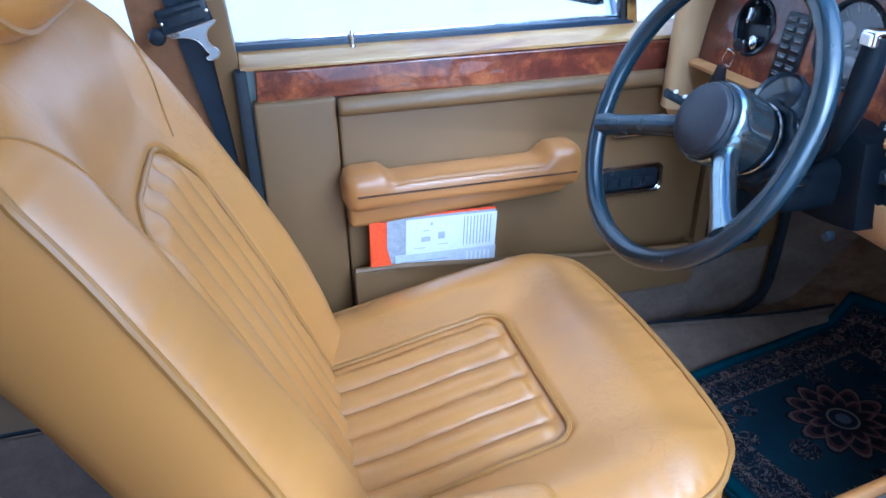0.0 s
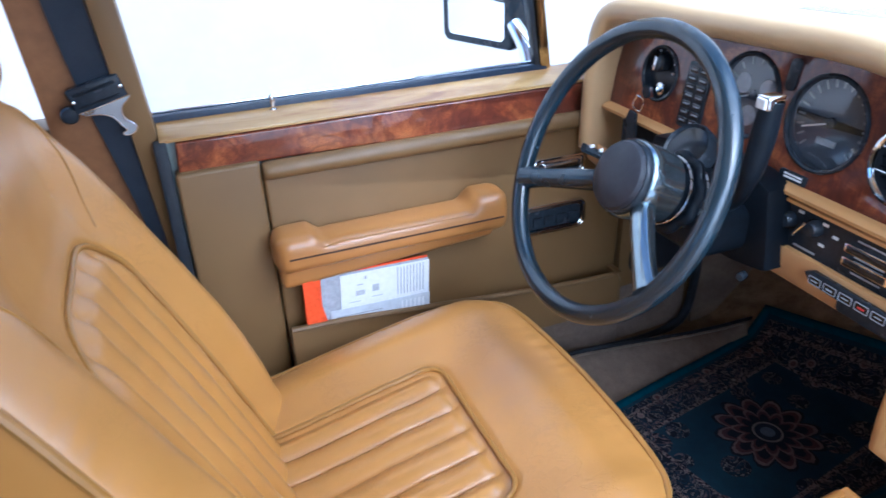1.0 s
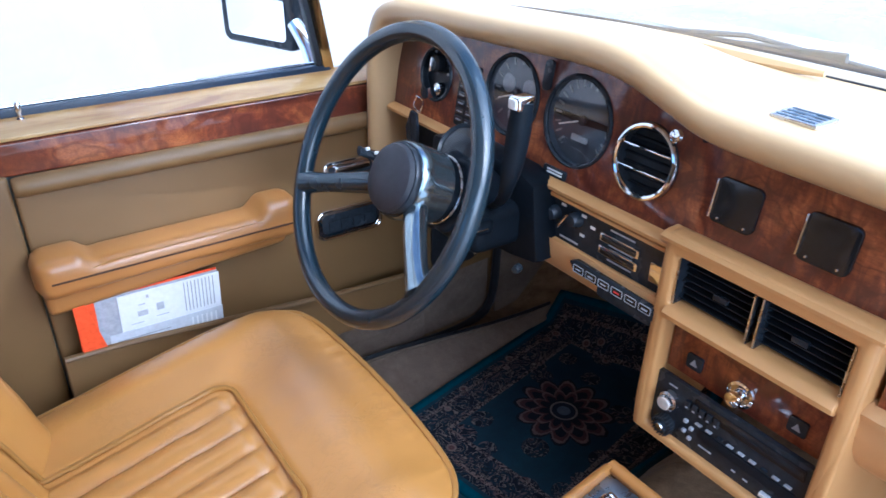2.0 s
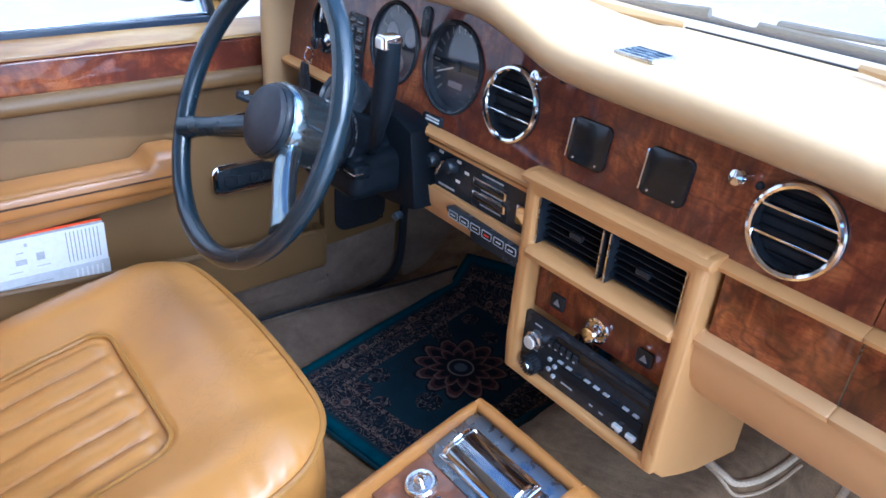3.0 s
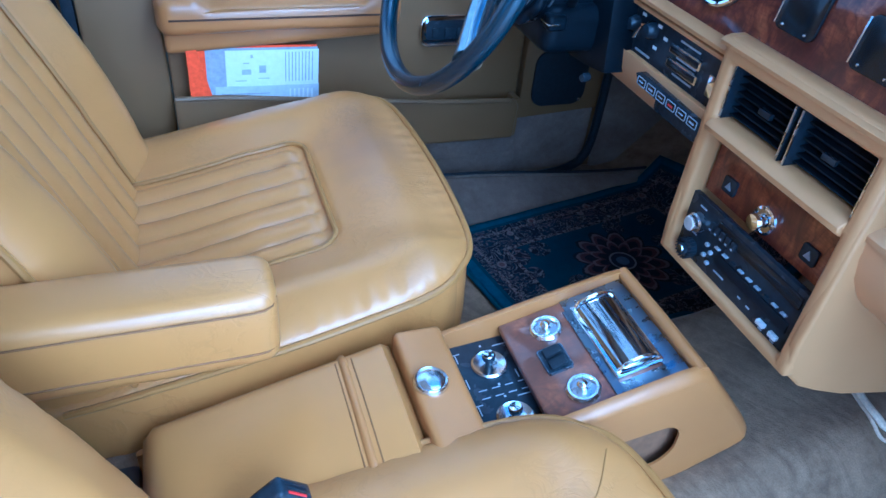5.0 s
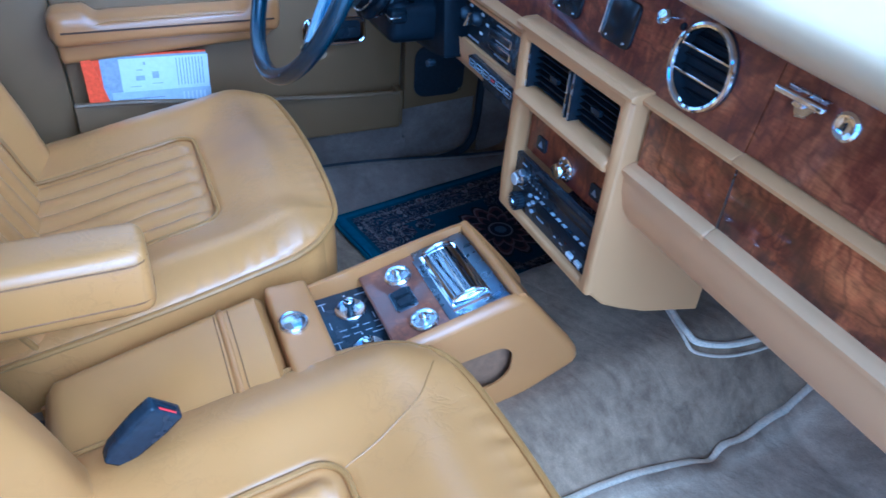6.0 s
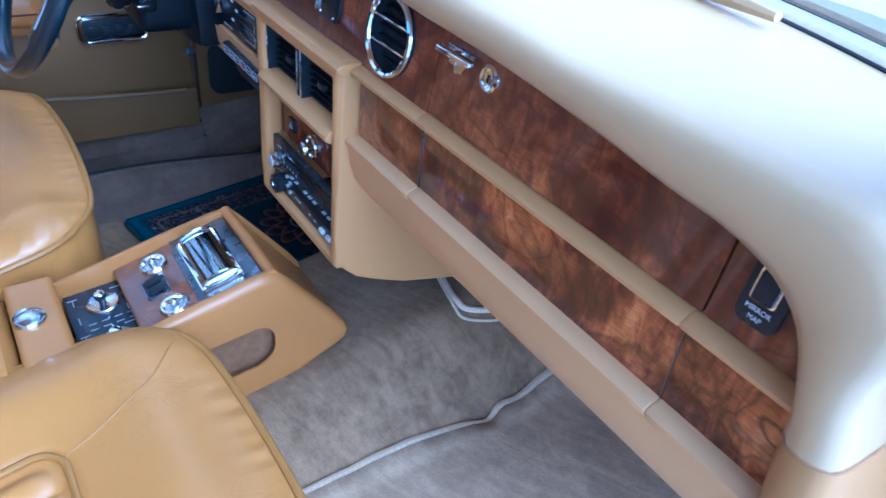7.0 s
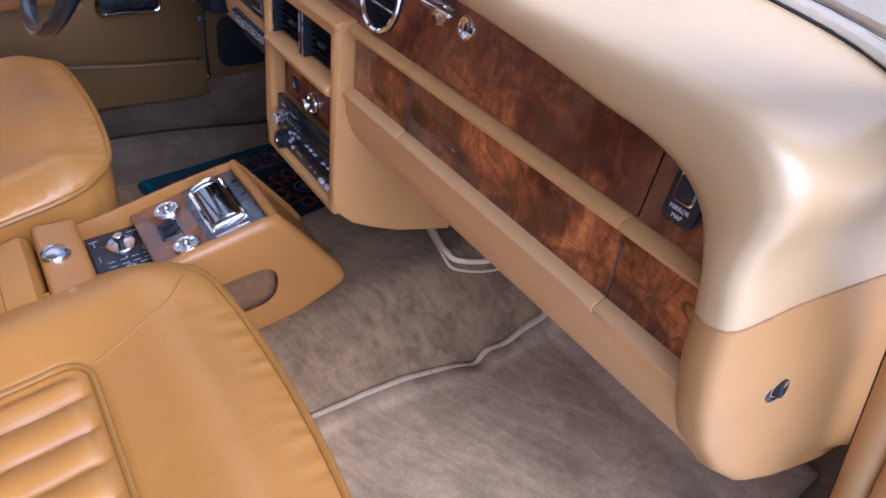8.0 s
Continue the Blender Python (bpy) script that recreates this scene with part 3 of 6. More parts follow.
bonnet = thing("car_bonnet", "pale painted bonnet ahead of the windscreen", "bonnet", (1.7, 0, 0.4))
part("panel", sheet(bonnet_at, np.linspace(1.16, 2.5, 30), np.linspace(-0.85, 0.85, 40)), BODY, bonnet)
part("scuttle", sheet(lambda s, y: ((1 - s) * (float(np.interp(-y, [-p[1] for p in SCREEN_BASE], [p[0] for p in SCREEN_BASE])) + 0.03) + s * 1.15, y, 0.815), np.linspace(0, 1, 8), np.linspace(-0.73, 0.73, 30)), BODY, bonnet, "painted scuttle panel")
for k in range(9):
    part("intake_slat", block(1.03, 1.10, -0.36 + 0.09 * k, -0.30 + 0.09 * k, 0.816, 0.822, 0.002), BLACK, bonnet, "black air intake slot")
WIPER = plain("wiper_grey", (0.050, 0.068, 0.078), 0.5)
for y0, y1 in ((0.44, 0.13), (0.06, -0.30)):
    wiper = thing("wiper", "dark blue-grey windscreen wiper parked along the scuttle", "wiper", (1.02, (y0 + y1) / 2, 0.82), "wipers")
    rise = lambda y: 0.830 + 0.085 * max(0.0, 0.44 - y) * (1 if y > 0.10 else 0.0) + (0.022 if y <= 0.10 else 0.0)
    blade_line = [(1.0, y, rise(y)) for y in np.linspace(y0, y1, 9)]
    part("blade", tube(blade_line, 0.0052, 8, False, 1.5), WIPER, wiper)
    part("arm", tube([(1.012, y0 - 0.02, rise(y0 - 0.02) + 0.008), (1.02, (y0 + y1) / 2, rise((y0 + y1) / 2) + 0.012), (1.09, y1 - 0.03, 0.83)], [0.010, 0.008, 0.005], 8, False, 0.5), WIPER, wiper)
    part("spindle", lathe([(0.016, 0), (0.016, 0.014), (0.011, 0.020), (0.001, 0.021)], (1.09, y1 - 0.03, 0.816), (0, 0, 1), 20), WIPER, wiper)

# ---- dashboard ----
FX = 0.712            # the front of the walnut fascia
dash = thing("dashboard", "tan leather and walnut burl dashboard with chrome details", "dashboard", (0.85, 0.0, 0.4))
LIP = [(0.746, 0.60), (0.743, 0.68), (0.739, 0.76), (0.729, 0.805), (0.700, 0.830), (0.62, 0.840), (0.50, 0.846), (0.38, 0.852), (0.28, 0.857), (0.21, 0.853),
       (0.15, 0.836), (0.10, 0.821), (0.04, 0.816), (-0.07, 0.814), (-0.19, 0.810), (-0.28, 0.806), (-0.39, 0.803), (-0.49, 0.796), (-0.56, 0.788),
       (-0.609, 0.784), (-0.644, 0.774), (-0.667, 0.755), (-0.680, 0.727), (-0.686, 0.70),
       (-0.6895, 0.66), (-0.692, 0.62), (-0.691, 0.56), (-0.691, 0.48), (-0.690, 0.385)]
whole_lip = spline([(y, z, 0) for y, z in LIP], 210)[:, :2]
SPLIT = int(np.argmax((whole_lip[:, 0] < 0) & (whole_lip[:, 1] < 0.698)))
lip = whole_lip[:SPLIT + 1]
lip_step = np.gradient(whole_lip, axis=0)
lip_step /= np.linalg.norm(lip_step, axis=1)[:, None]
lip_out = np.stack([lip_step[:, 1], -lip_step[:, 0]], 1)          # away from the fascia
ROLL = [(0.738, -0.002), (0.718, -0.002), (0.694, -0.002), (0.677, 0.001), (0.668, 0.008), (0.6655, 0.018), (0.6665, 0.0270), (0.6695, 0.0333), (0.6765, 0.0366), (0.690, 0.0379), (0.712, 0.0383), (0.74, 0.0385)]


def screen_x(y):
    return float(np.interp(-y, [-p[1] for p in SCREEN_BASE], [p[0] for p in SCREEN_BASE])) + 0.01


def pad_shape(curve, out, recede=None):
    """The padded roll along a line round the fascia, carried back to the windscreen or along the end of the dashboard."""
    verts = []
    for (y, z), n in zip(curve, out):
        up = 0.0 if recede else float(smooth01((n[1] - 0.25) / 0.5))
        dx = recede(z) if recede else 0.0
        level = min(2.0, (0.837 - z) / (max(0.2, n[1]) * 0.0385)) - 1.0            # the top stays level out to the passenger's corner
        full = 1.0 + max(0.0, level) * float(smooth01((n[1] - 0.25) / 0.4) * smooth01((-0.30 - y) / 0.25))
        for x, o in ROLL:
            verts.append((x + dx, y + n[0] * o * full, z + n[1] * o * full))
        zt, yt = z + n[1] * 0.038 * full, y + n[0] * 0.038 * full
        back = screen_x(max(-0.745, min(0.745, y)))
        for s in np.linspace(0.2, 1, 6):
            top = (0.74 + (back - 0.74) * s, yt if y < 0 else y, zt + (0.838 - zt) * smooth01(s))
            side = (0.74 + dx + (0.30 - dx) * s, yt + 0.03 * s * (1 if y > 0 else -1), zt + 0.004 * s)
            verts.append(tuple(top[k] * up + side[k] * (1 - up) for k in range(3)))
    return verts, grid_faces(len(curve), len(ROLL) + 6)


part("top_pad", pad_shape(lip, lip_out[:SPLIT + 1]), PAD, dash, "pale beige leather padded dash top", 60)
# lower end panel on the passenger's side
end_panel = part("end_panel", pad_shape(whole_lip[SPLIT:], lip_out[SPLIT:], lambda z: float(np.interp(z, [0.385, 0.422, 0.458, 0.508, 0.56, 0.61, 0.65, 0.69], [0.30, 0.200, 0.130, 0.075, 0.035, 0.010, 0.001, 0.0]))), END_SHADED, dash, "tan leather end panel", 60)
part("air_outlet", lathe([(0.0165, -0.008), (0.0165, 0.001), (0.013, 0.0025), (0.011, 0.000)], (0.769, -0.729, 0.606), (0, -1, 0.1), 24), BLACK, end_panel, "small black swivel air outlet")
part("air_nozzle", lathe([(0.0105, -0.002), (0.0095, 0.005), (0.006, 0.006), (0.005, 0.001)], (0.769, -0.729, 0.606), (0.2, -1, 0.2), 20), RUBBER, end_panel)


seam_line = np.array(pad_shape(whole_lip[SPLIT:SPLIT + 1], lip_out[SPLIT:SPLIT + 1], lambda z: 0.0)[0])[2:]
part("pad_seam", tube(spline(seam_line + np.array((0, -0.0004, 0)), 60), 0.0010, 6), plain("seam_thread", (0.30, 0.16, 0.06), 0.7), dash, "stitched seam under the dash pad")


def fascia_outline(y0, y1, bottom):
    """The walnut board from y0 to y1, under the padded lip."""
    lip_y, lip_z = lip[:, 0], lip[:, 1]
    top = [(y, z - 0.001) for y, z in lip if y0 < y < y1 and z > bottom]
    zs = [float(np.interp(-e, -lip_y, lip_z)) for e in (y1, y0)]
    return [(y1, bottom), (y1, zs[0])] + top + [(y0, zs[1]), (y0, bottom)]


GAUGES = ((0.308, 0.772, 0.058), (0.440, 0.774, 0.056), (0.625, 0.762, 0.041))
VENTS = ((0.190, 0.758, 0.042), (-0.173, 0.751, 0.0395))
board_holes = [circle(r, 36, y, z)[::-1] for y, z, r in GAUGES + VENTS]
board = part("fascia_board", slab(fascia_outline(-0.2581, 0.738, 0.688), yz(FX), 0.016, 0.0, board_holes), WOOD, dash, "polished walnut burl fascia board")
glove = part("glove_box_door", slab(fascia_outline(-0.5990, -0.2593, 0.704), yz(FX), 0.016, 0.0), WOOD, dash, "walnut burl glove box door")
part("fascia_end", slab(fascia_outline(-0.685, -0.6010, 0.704), yz(FX), 0.016, 0.0), WOOD, dash, "walnut burl end board")
part("backing", block(0.7285, 0.734, -0.67, 0.730, 0.612, 0.775, 0.0), DEEP, dash, "dark carcass behind the boards")
for y0, y1 in ((-0.2581, -0.128), (-0.5942, -0.2591), (-0.700, -0.5952)):
    part("walnut_strip", slab([(y0, 0.616), (y1, 0.616), (y1, 0.69), (y0, 0.69)], yz(0.704), 0.012, 0.001), EYED, dash, "walnut burl lower strip with ringed eyes")


def rail(y0, y1, z, height, x_front, x_back):
    """A padded half round rail along the dashboard."""
    section = [(x_back, -0.5), (x_front + 0.006, -0.48), (x_front, -0.25), (x_front - 0.001, 0.1), (x_front + 0.004, 0.35), (x_front + 0.012, 0.5), (x_back, 0.52)]
    ys = [y0, y0 + 0.0006, y0 + 0.002] + list(np.linspace(y0 + 0.02, y1 - 0.02, 6)) + [y1 - 0.002, y1 - 0.0006, y1]
    verts = []
    for k, y in enumerate(ys):
        shrink = {0: 0.93, 1: 0.97, 2: 0.995}.get(min(k, len(ys) - 1 - k), 1.0)
        verts += [(x_back + (x - x_back) * shrink, y, z + s * height * shrink) for x, s in section]
    n = len(section)
    return verts, grid_faces(len(ys), n, True) + [tuple(range(n))[::-1], tuple(range((len(ys) - 1) * n, len(ys) * n))]


for y0, y1 in ((-0.2587, -0.118), (-0.5947, -0.2590), (-0.697, -0.5950)):
    part("upper_rail", rail(y0, y1, 0.696, 0.0128, 0.6925, 0.716), DASH, dash, "tan leather padded rail")
    part("lower_rail", rail(y0 - (0.01 if y0 < -0.6 else 0), y1, 0.611, 0.0165, 0.690, 0.716), KNEE_LIT, dash, "tan leather padded lower rail")

for y in (-0.2586, -0.5947):
    part("joint_strip", block(0.7032, 0.7056, y - 0.0006, y + 0.0006, 0.617, 0.689, 0.0002), DARKSTEEL, dash, "thin bright joint strip")


def skirt(profile, y0, y1, count=10):
    p = spline([(x, 0, z) for x, z in profile], 26)
    verts = [(x, y, z) for y in np.linspace(y0, y1, count) for x, _, z in p]
    return verts, grid_faces(count, 26)


part("knee_panel", skirt([(0.6935, 0.610), (0.6945, 0.597), (0.697, 0.578), (0.708, 0.551), (0.736, 0.520), (0.785, 0.492), (0.86, 0.463), (1.05, 0.45), (1.28, 0.46)], -0.715, -0.118), KNEE_LIT, dash, "tan leather knee panel", 60)
part("knee_panel", skirt([(0.688, 0.612), (0.690, 0.585), (0.705, 0.560), (0.76, 0.525), (0.86, 0.505), (1.28, 0.50)], 0.112, 0.79), KNEE_LIT, dash, "tan leather knee panel under the steering column", 60)

# driver's switch board
part("upper_rail", rail(0.110, 0.40, 0.684, 0.014, 0.688, 0.716), DASH, dash, "tan leather padded rail")
part("upper_rail", rail(0.555, 0.739, 0.683, 0.014, 0.688, 0.716), DASH, dash, "tan leather padded rail")
part("switch_frame", slab([(0.112, 0.598), (0.375, 0.598), (0.345, 0.676), (0.112, 0.676)], yz(0.692), 0.010, 0.003, [[(0.125, 0.610), (0.125, 0.670), (0.335, 0.670), (0.356, 0.610)]]), DASH, dash, "tan leather frame round the switches")
switchboard = part("switch_board", slab([(0.118, 0.605), (0.36, 0.605), (0.345, 0.672), (0.118, 0.672)], yz(0.7005), 0.006), BLACK, dash, "black switch board")
for y, z in ((0.315, 0.645), (0.275, 0.650)):
    part("rotary_switch", lathe([(0.012, 0), (0.012, 0.004), (0.009, 0.010), (0.008, 0.012), (0.002, 0.0125)], (0.7005, y, z), (-1, 0, 0), 24), BLACK, switchboard)
part("switch_pointer", block(0.685, 0.7, 0.287, 0.291, 0.632, 0.658, 0.001, 2, Matrix.Translation((0, 0.289, 0.645)) @ Matrix.Rotation(0.6, 4, "X") @ Matrix.Translation((0, -0.289, -0.645))), CHROME, switchboard, "chrome switch pointer")
for y, z in ((0.33, 0.658), (0.30, 0.662), (0.262, 0.660), (0.245, 0.650), (0.262, 0.632), (0.335, 0.628)):
    part("marking", block(0.6995, 0.701, y - 0.004, y + 0.004, z - 0.0018, z + 0.0018, 0), WHITE, switchboard, "white printed marking")
for z in (0.648, 0.630):
    slider = part("slider", slab(round_rect(0.064, 0.012, 0.002, 2, 0.196, z), yz(0.6955), 0.005, 0.001), CHROME, switchboard, "chrome framed slider switch")
    part("slider_face", block(0.694, 0.697, 0.168, 0.224, z - 0.004, z + 0.004, 0.001), SCREEN, slider)
for z in (0.660, 0.639, 0.618):
    part("marking", block(0.6995, 0.701, 0.175, 0.215, z - 0.001, z + 0.001, 0), PALEPRINT, switchboard)
part("marking", block(0.6995, 0.701, 0.268, 0.302, 0.6145, 0.617, 0), PALEPRINT, switchboard)
part("slider", slab(round_rect(0.018, 0.026, 0.002, 2, 0.136, 0.636), yz(0.6955), 0.005, 0.001), CHROME, switchboard)
strip = part("warning_strip", slab([(0.114, 0.583), (0.252, 0.588), (0.262, 0.600), (0.250, 0.606), (0.114, 0.601)], yz(0.681), 0.008, 0.002), BLACK, dash, "black strip of warning lamps")
part("strip_bulge", slab(round_rect(0.09, 0.022, 0.006, 3, 0.165, 0.584), yz(0.682), 0.008, 0.002), BLACK, dash)
for k in range(6):
    y = 0.243 - 0.0225 * k
    part("lamp_window", block(0.6795, 0.682, y - 0.008, y + 0.008, 0.5905, 0.5995, 0.001), SCREEN, strip, "small square lamp window")
    part("lamp_frame", slab(round_rect(0.0185, 0.0108, 0.0015, 2, y, 0.595), yz(0.6792), 0.0008, 0.0, [round_rect(0.0172, 0.0092, 0.001, 2, y, 0.595)[::-1]]), PALEPRINT, strip, "thin pale outline")
    part("lamp_symbol", block(0.6788, 0.6800, y - 0.0045, y + 0.0045, 0.5945 - 0.001 * (k % 2), 0.5956, 0), PALEPRINT if k != 3 else RED, strip, "small printed symbol")


def ring_of(y, z, r, thick, x=FX, material=CHROME, name="bezel", parent=None, label=""):
    path = [(x - thick * 0.3, y + r * math.cos(a), z + r * math.sin(a)) for a in np.linspace(0, 2 * math.pi, 48, endpoint=False)]
    return part(name, tube(path, thick, 8, True), material, parent or dash, label)


def dial(y, z, r, marks, sweep, name, label):
    """A round instrument: black cup, printed ticks, a pointer, a dark bezel and its glass."""
    cup = part(name, lathe([(r, -0.002), (r - 0.001, -0.013), (0.0005, -0.0135)], (FX, y, z), (-1, 0, 0), 40, True), DIAL, dash, label)
    ring_of(y, z, r - 0.001, 0.0032, FX, BLACK, "bezel", cup, "black bezel")
    ticks = []
    for k in range(marks):
        a = radians(225 - sweep * k / (marks - 1))
        d, t = np.array((0, -math.cos(a), math.sin(a))), np.array((0, math.sin(a), math.cos(a)))
        c = np.array((FX + 0.0115, y, z))
        q = [c + d * r * 0.72 - t * 0.0013, c + d * r * 0.72 + t * 0.0013, c + d * r * 0.90 + t * 0.0013, c + d * r * 0.90 - t * 0.0013]
        ticks.append((q + [p + np.array((0.0012, 0, 0)) for p in q], [(0, 1, 2, 3), (7, 6, 5, 4), (0, 4, 5, 1), (1, 5, 6, 2), (2, 6, 7, 3), (3, 7, 4, 0)]))
    part("scale", both(*ticks), plain("aged_print", (0.20, 0.205, 0.21), 0.6), cup, "white printed scale")
    a = radians(200)
    d = np.array((0, -math.cos(a), math.sin(a)))
    c = np.array((FX + 0.009, y, z))
    part("pointer", tube([c - d * 0.1 * r, c + d * 0.72 * r], 0.0011, 6), WHITE, cup)
    part("hub", lathe([(0.007, 0), (0.006, 0.003), (0.001, 0.004)], (FX + 0.0105, y, z), (-1, 0, 0), 20), BLACK, cup)
    part("cover_glass", lathe([(r - 0.002, -0.0022), (r - 0.002, -0.0012), (0.001, -0.0012), (0.001, -0.0022)], (FX, y, z), (-1, 0, 0), 40), LENS, cup, "clear cover glass").visible_shadow = False
    return cup


speedo = dial(*GAUGES[0], 19, 270, "speedometer", "large black speedometer under glass")
part("counter", block(FX + 0.009, FX + 0.012, 0.294, 0.322, 0.744, 0.752, 0.001), GREYPRINT, speedo)
clocks = dial(*GAUGES[1], 13, 270, "combined_gauge", "large black combined gauge under glass")
for y, z in ((0.418, 0.785), (0.462, 0.785), (0.44, 0.745)):
    part("small_scale", lathe([(0.014, 0), (0.013, 0.001), (0.011, 0.0012), (0.0005, 0.0012)], (FX + 0.011, y, z), (-1, 0, 0), 20), GREYPRINT, clocks)
switch = part("lighting_switch", lathe([(0.0405, -0.002), (0.039, -0.011), (0.0005, -0.012)], (FX, 0.625, 0.762), (-1, 0, 0), 40, True), BLACK, dash, "round black lighting and ignition switch panel")
ring_of(0.625, 0.762, 0.0405, 0.003, FX, BLACK, "bezel", switch)
part("rotary_knob", lathe([(0.015, 0), (0.014, 0.012), (0.010, 0.016), (0.001, 0.017)], (FX + 0.010, 0.632, 0.777), (-1, 0, 0), 24), BLACK, switch)
part("knob_pointer", block(FX - 0.010, FX + 0.004, 0.630, 0.634, 0.766, 0.788, 0.001), CHROME, switch)
for k in range(7):
    a = radians(200 - 36 * k)
    part("marking", block(FX + 0.009, FX + 0.0105, 0.632 + 0.027 * math.cos(a) - 0.002, 0.632 + 0.027 * math.cos(a) + 0.002, 0.772 + 0.024 * math.sin(a) - 0.0015, 0.772 + 0.024 * math.sin(a) + 0.0015, 0), WHITE, switch)
part("lock_barrel", lathe([(0.010, 0), (0.010, 0.010), (0.007, 0.012), (0.001, 0.012)], (FX + 0.008, 0.617, 0.740), (-1, 0, 0), 20), CHROME, switch)

lamps = part("warning_panel", slab(round_rect(0.050, 0.096, 0.005, 4, 0.536, 0.748), yz(FX - 0.003), 0.006, 0.001), BLACK, dash, "tall black warning lamp panel")
for col in range(2):
    for row in range(7):
        y, z = 0.5475 - 0.023 * col, 0.786 - 0.0125 * row
        part("lamp_window", block(FX - 0.0042, FX - 0.0028, y - 0.009, y + 0.009, z - 0.0045, z + 0.0045, 0.0006), SCREEN, lamps)
        part("lamp_text", block(FX - 0.0050, FX - 0.0040, y - 0.006, y + 0.006, z - 0.0012, z + 0.0008, 0), GREYPRINT, lamps, "grey printed bar")
part("switch_plate", slab(round_rect(0.017, 0.040, 0.007, 4, 0.374, 0.817), yz(FX - 0.003), 0.006, 0.001), BLACK, dash, "small black switch plate")
plate = part("label_plate", slab(round_rect(0.044, 0.013, 0.003, 3, 0.328, 0.698), yz(FX - 0.002), 0.004, 0.0006), BLACK, dash, "small black label with white print")
for z in (0.7005, 0.6965):
    part("lamp_text", block(FX - 0.0030, FX - 0.0018, 0.313, 0.341, z - 0.001, z + 0.001, 0), WHITE, plate)


def round_vent(y, z, r):
    vent = part("round_vent", lathe([(r + 0.004, 0.0), (r + 0.004, 0.003), (r, 0.0045), (r - 0.001, -0.004), (r - 0.001, -0.013), (0.0005, -0.0135)], (FX, y, z), (-1, 0, 0), 40, True), RUBBER, dash, "round face vent with a chrome ring and bars")
    ring_of(y, z, r + 0.0004, 0.0036, FX - 0.0025, CHROME, "chrome_ring", vent)
    for dz in (-0.30, 0.34):
        w = r * math.sqrt(1 - dz * dz) - 0.002
        part("vent_bar", block(FX - 0.004, FX - 0.001, y - w, y + w, z + dz * r - 0.0012, z + dz * r + 0.0012, 0.0006), CHROME, vent)
    for k in range(7):
        dz = -0.78 + 0.26 * k
        w = r * math.sqrt(1 - dz * dz) - 0.003
        part("vane", block(FX + 0.007, FX + 0.012, y - w, y + w, z + dz * r - 0.0007, z + dz * r + 0.0007, 0), DEEP, vent)


for y, z, r in VENTS:
    round_vent(y, z, r)
for y, z, s in ((0.146, 0.802, 1.0), (-0.116, 0.780, 1.0)):
    part("pull_knob", lathe([(0.003, 0), (0.003, 0.010), (0.0065, 0.012), (0.0080, 0.015), (0.0070, 0.019), (0.001, 0.0205)], (FX, y, z), (-1, 0.1, 0.1), 24), CHROME, dash, "small round chrome vent knob")
for y, z in ((0.120, 0.805), (-0.130, 0.776), (-0.245, 0.795)):
    part("stop_button", lathe([(0.004, 0), (0.0035, 0.003), (0.001, 0.0035)], (FX, y, z), (-1, 0, 0), 14), BLACK, dash)
for y in (0.063, -0.039):
    flap = part("smoked_display", slab(round_rect(0.054, 0.050, 0.008, 4, y, 0.751), yz(FX - 0.004), 0.008, 0.0012), SCREEN, dash, "square smoked display panel")
    part("edge_trim", block(FX - 0.0065, FX + 0.001, y + 0.0245, y + 0.0270, 0.730, 0.773, 0.001), CHROME, flap, "chrome edge strip")
    for s in (-0.016, 0.016):
        part("screw", lathe([(0.0016, 0), (0.0012, 0.001), (0.0003, 0.0012)], (FX - 0.004, y + s, 0.7315), (-1, 0, 0), 10), CHROME, flap)

# glove box catch and lock, map light switch
catch = part("catch", block(FX - 0.014, FX - 0.006, -0.319, -0.267, 0.7695, 0.7755, 0.002, 3), CHROME, glove, "chrome push catch")
part("catch_plate", slab([(-0.272, 0.777), (-0.316, 0.777), (-0.308, 0.768), (-0.299, 0.756), (-0.290, 0.754), (-0.283, 0.767)], yz(FX - 0.004), 0.004, 0.001), STEEL, catch)
part("catch_post", block(FX - 0.012, FX, -0.299, -0.288, 0.765, 0.776, 0.002), CHROME, catch)
lock = part("lock", lathe([(0.0125, 0), (0.0122, 0.002), (0.0100, 0.0038), (0.0085, 0.0028), (0.001, 0.0026)], (FX, -0.336, 0.766), (-1, 0, 0), 32), CHROME, glove, "round chrome lock")
part("keyhole", block(FX - 0.0034, FX - 0.0022, -0.3368, -0.3352, 0.7625, 0.7695, 0.0003), DEEP, lock)
mapsw = part("map_switch", slab(round_rect(0.030, 0.046, 0.007, 4, -0.6335, 0.742), yz(FX - 0.004), 0.005, 0.001), BLACK, dash, "black rocker switch with white lettering")
part("switch_frame_bright", slab(round_rect(0.018, 0.023, 0.002, 2, -0.6335, 0.748), yz(FX - 0.0055), 0.003, 0.0, [round_rect(0.015, 0.020, 0.002, 2, -0.6335, 0.748)[::-1]]), CHROME, mapsw)
part("rocker", block(FX - 0.009, FX - 0.003, -0.641, -0.626, 0.738, 0.758, 0.002), BLACK, mapsw)


def lettering(text, size, m, material, parent, name="lettering"):
    curve = bpy.data.curves.new(name, "FONT")
    curve.body, curve.size, curve.align_x, curve.extrude = text, size, "CENTER", 0.0002
    made = bpy.data.objects.new("source", curve)
    mesh = bpy.data.meshes.new_from_object(made)
    mesh.transform(m)
    lean(mesh)
    mesh.materials.append(material)
    bpy.data.objects.remove(made)
    ob = new(name, mesh)
    ob.parent = parent
    return tagged(ob, "white printed words")


